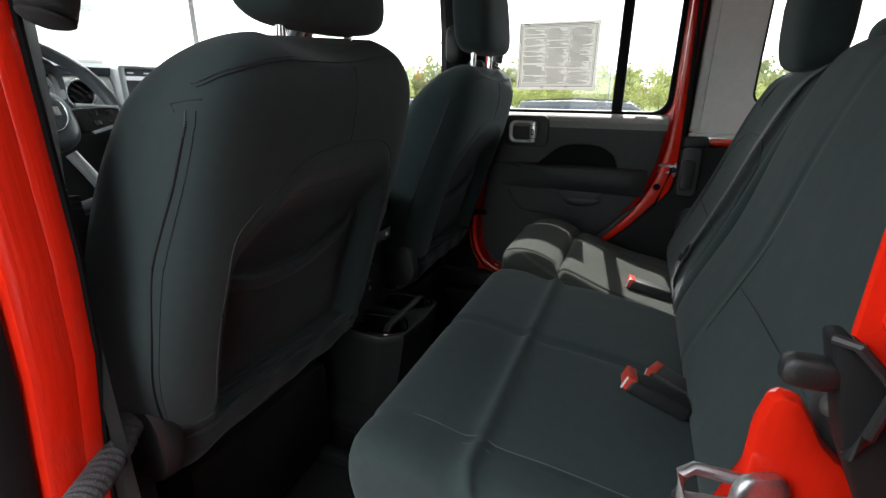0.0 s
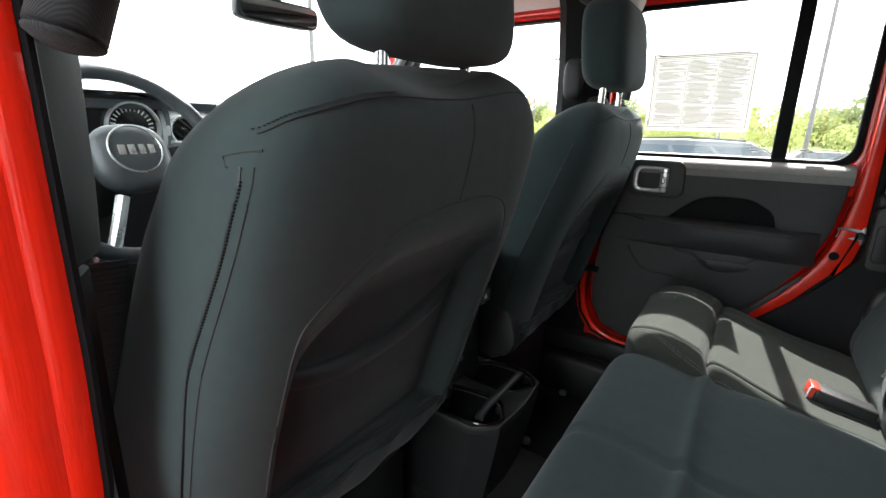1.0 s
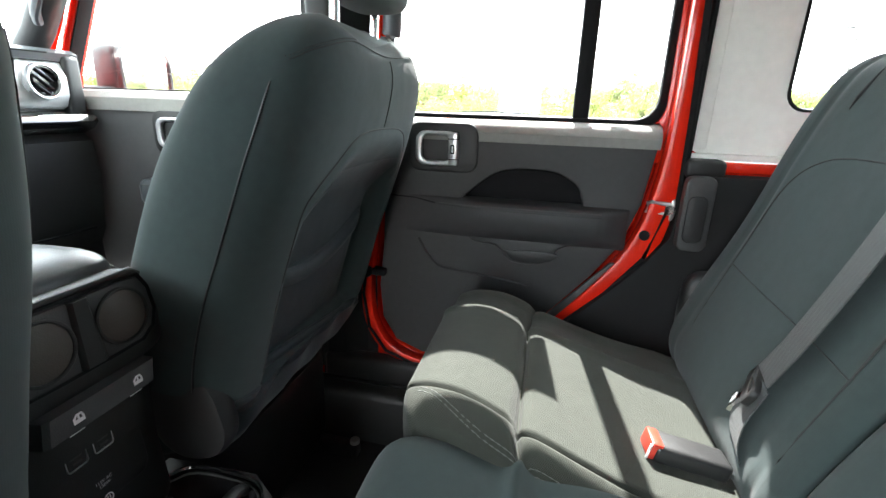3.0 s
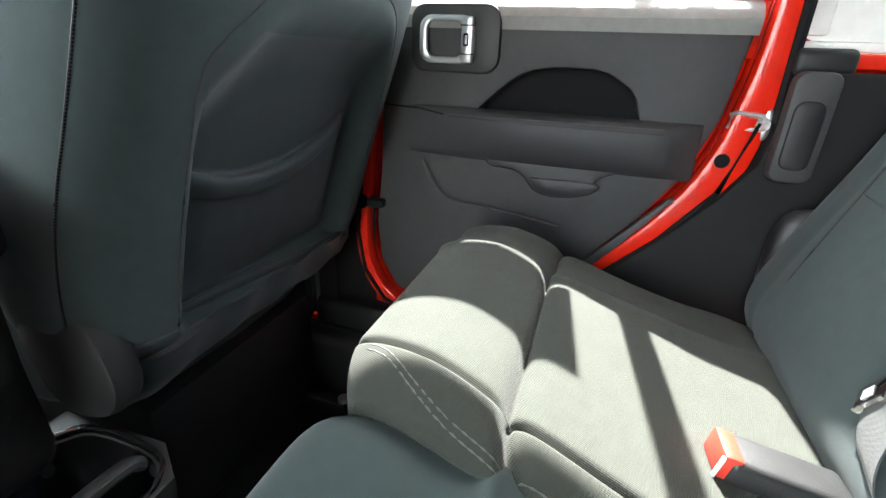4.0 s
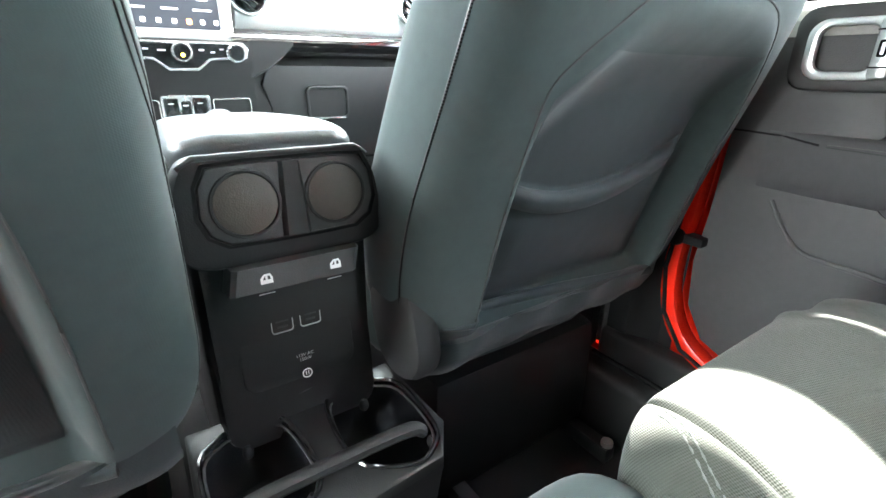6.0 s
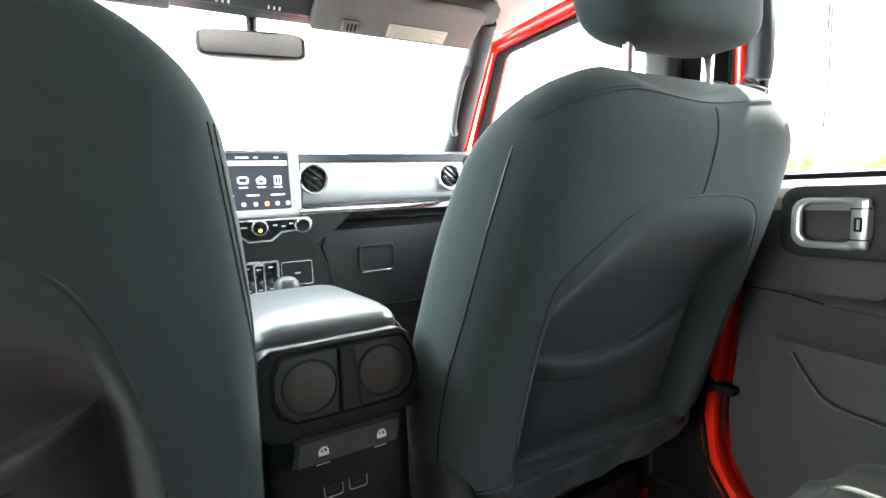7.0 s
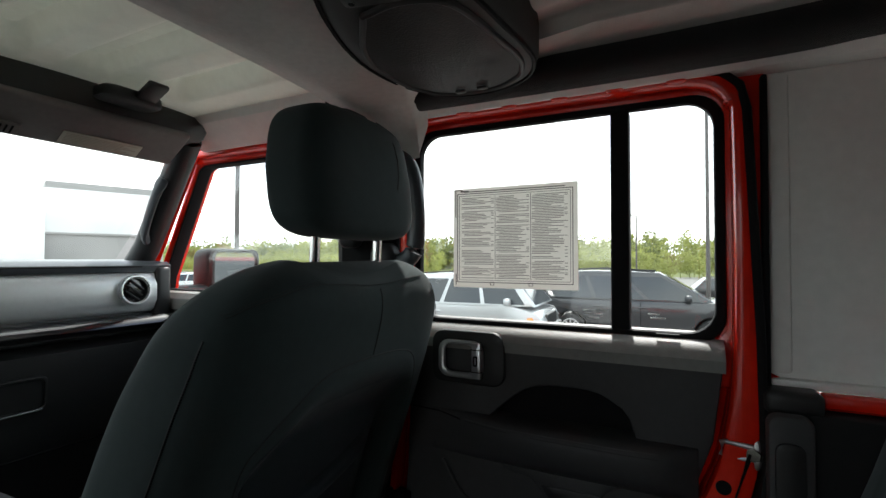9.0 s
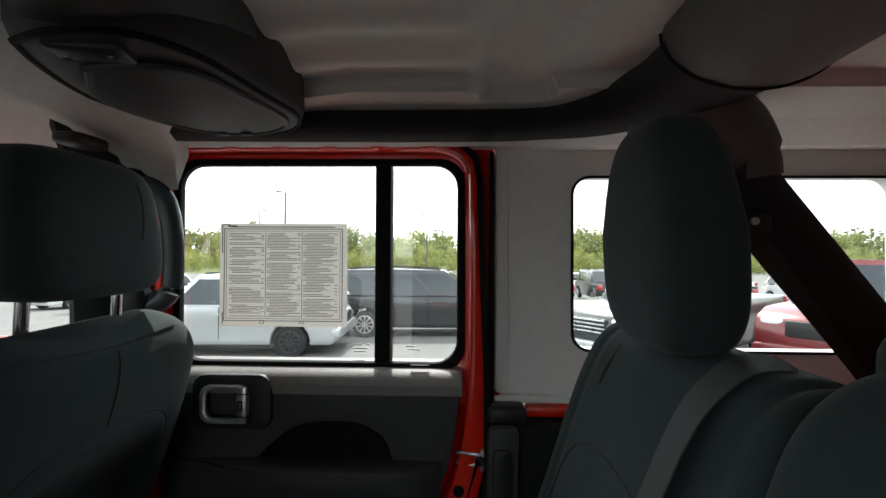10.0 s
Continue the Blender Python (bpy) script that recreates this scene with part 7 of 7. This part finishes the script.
def lamp_post(x, y, h, heads=(1,), r=0.12):
    z = ground_z(x, y)
    t = thing("street_lamp", (x, y, z), "tall thin parking lot lamp post with a flat head", "street lamp", "lot lamps")
    sub("footing", disc((x, y, z), 0.28, (0, 0, 1), 0.7, 16), mat("concrete_footing", (0.42, 0.40, 0.37), 0.9), t)
    sub("pole", tube([(x, y, z + 0.6), (x, y, z + h)], [r, r * 0.75], 8), mat("bronze_pole", (0.10, 0.09, 0.085), 0.5), t)
    for sg in heads:
        sub("arm", tube([(x, y, z + h - 0.05), (x + sg * 0.7, y, z + h + 0.03)], 0.035, 6), PLASTIC, t)
        sub("lamp_head", box(x + sg * 0.6 - 0.28, x + sg * 0.6 + 0.28, y - 0.2, y + 0.2, z + h - 0.02, z + h + 0.10, 0.03), PLASTIC, t)


lamp_post(0.9, 14.0, 6.4, (-1,), 0.055)
lamp_post(-16.2, 43.0, 9.0, (-1,))
lamp_post(-4.4, 68.0, 9.0, (-1,))
lamp_post(-13.5, 11.0, 9.5, (-1, 1), 0.09)
lamp_post(21.0, 42.0, 9.0, (-1,))
lamp_post(-40.0, 55.0, 9.0, (-1,))
lamp_post(-26.0, 60.0, 9.0, (1,))


# dealership
def showroom():
    t = thing("showroom_building", (0, 0, 0), "white dealership building with grey panels and a glass front", "building")
    wm, gm = mat("white_facade_panel", (0.78, 0.78, 0.77), 0.6, scale=0.5), mat("grey_facade_panel", (0.32, 0.31, 0.30), 0.6, scale=0.5)
    W, H, D = 34.0, 7.2, 16.0
    part("wall", box(-D, 0, -W / 2, W / 2, 0, 5.2, 0.05), wm, t)
    part("fascia", box(-1.5, 0.25, -W / 2 - 0.3, W / 2 + 0.3, 4.0, H, 0.06), wm, t)
    part("fascia_line", box(0.25, 0.30, -W / 2, W / 2, 3.9, 4.05, 0.01), gm, t)
    part("grey_wing", box(-D, 0.15, W / 2 - 7, W / 2 + 0.35, 0, H + 0.5, 0.06), gm, t)
    part("entry_portal", box(-3, 1.2, W / 2 - 11, W / 2 - 7, 0, 5.6, 0.06), wm, t)
    for k in range(11):
        y = -W / 2 + 1.2 + k * 2.2
        w = part("window", box(-0.05, 0.08, y, y + 1.95, 0.5, 3.6, 0.02), CARGLASS, t)
        part("mullion", box(0.05, 0.14, y + 1.95, y + 2.2, 0.3, 3.9, 0.01), gm, t)
    for y, w in ((-9, 3.2), (-1.5, 1.0), (0.4, 3.4)):
        part("sign", box(0.26, 0.36, y, y + w, 5.1, 5.9, 0.1, 3), gm, t, "plain grey sign shape")
    for y in (-8, 2):
        part("roof_unit", box(-4, -2, y, y + 1.6, H - 0.2, H + 0.7, 0.05), gm, t)
    x, y = -43, 7
    t.matrix_basis = pose(x, y, ground_z(x, y), 0, 0, -20)


showroom()


# ---- woods on the far side ----
def leaf_mat(name, c):
    m = mat(name, c, 0.8, var=0.35, scale=0.35)
    nt = m.node_tree
    tl = nt.nodes.new("ShaderNodeBsdfTranslucent")
    tl.inputs["Color"].default_value = (c[0] * 1.2, c[1] * 1.2, c[2], 1)
    mx = nt.nodes.new("ShaderNodeMixShader")
    mx.inputs[0].default_value = 0.45
    nt.links.new(nt.nodes["Principled BSDF"].outputs[0], mx.inputs[1])
    nt.links.new(tl.outputs[0], mx.inputs[2])
    nt.links.new(mx.outputs[0], nt.nodes["Material Output"].inputs["Surface"])
    return m


def woods(name, n, seed, x_range, y_range, h_range, color, label):
    rnd = random.Random(seed)
    verts, faces = [], []
    for _ in range(n):
        x, y = rnd.uniform(*x_range), rnd.uniform(*y_range)
        h = rnd.uniform(*h_range)
        z = ground_z(x, y) + 0.004 * max(0, y - 80)
        rad = h * rnd.uniform(0.38, 0.52)
        clumps = [(rnd.gauss(0, 0.5), rnd.gauss(0, 0.5), rnd.uniform(0.12, 0.92)) for _ in range(12)]
        for _ in range(300):
            a, b, cc = rnd.choice(clumps)
            q = Vector((rnd.gauss(0, 1), rnd.gauss(0, 1), rnd.gauss(0, 1))).normalized() * rad * 0.42 * rnd.uniform(0.5, 1.05)
            p = Vector((x + a * rad, y + b * rad, z + cc * h)) + q
            s = h * rnd.uniform(0.026, 0.060)
            u = Vector((rnd.gauss(0, 1), rnd.gauss(0, 1), rnd.gauss(0, 1))).normalized()
            w = u.orthogonal().normalized()
            k = len(verts)
            verts += [p + u * s, p + w * s * 0.7, p - u * s, p - w * s * 0.7]
            faces.append((k, k + 1, k + 2, k + 3))
        # trunk
        k = len(verts)
        for zz, r in ((0, 0.02), (0.75, 0.006)):
            for i in range(5):
                ang = 2 * math.pi * i / 5
                verts.append(Vector((x + h * r * math.cos(ang), y + h * r * math.sin(ang), z + zz * h)))
        for i in range(5):
            faces.append((k + i, k + (i + 1) % 5, k + 5 + (i + 1) % 5, k + 5 + i))
    me = bpy.data.meshes.new(name)
    me.from_pydata(verts, [], faces)
    me.materials.append(color)
    return tagged(new(name, me), label, "trees", kind="stuff")


woods("woods", 420, 3, (-190, 190), (92, 130), (5.5, 8.5), leaf_mat("spring_leaves", (0.23, 0.25, 0.085)), "far spring woods with yellow-green leaves")
woods("woods", 170, 4, (-190, 190), (96, 132), (6, 10.5), leaf_mat("olive_leaves", (0.14, 0.16, 0.07)), "far olive-green woods")
woods("woods", 80, 5, (-190, 190), (90, 120), (4.5, 8), leaf_mat("rusty_leaves", (0.19, 0.15, 0.08)), "far trees with rusty young leaves")
woods("shrub_belt", 420, 6, (-190, 190), (78, 92), (2.6, 4.6), leaf_mat("bright_shrub_leaves", (0.27, 0.29, 0.10)), "bright yellow-green bushes along the lot's far edge")
wall("ground_bank", loft([[(x, 74, -1.8), (x, 92, -1.2), (x, 180, 0.6), (x, 200, -3.0)] for x in (-400, 400)]), mat("meadow_grass", (0.10, 0.12, 0.03), 0.95, var=0.3, scale=0.2), "grassy bank behind the car lot")
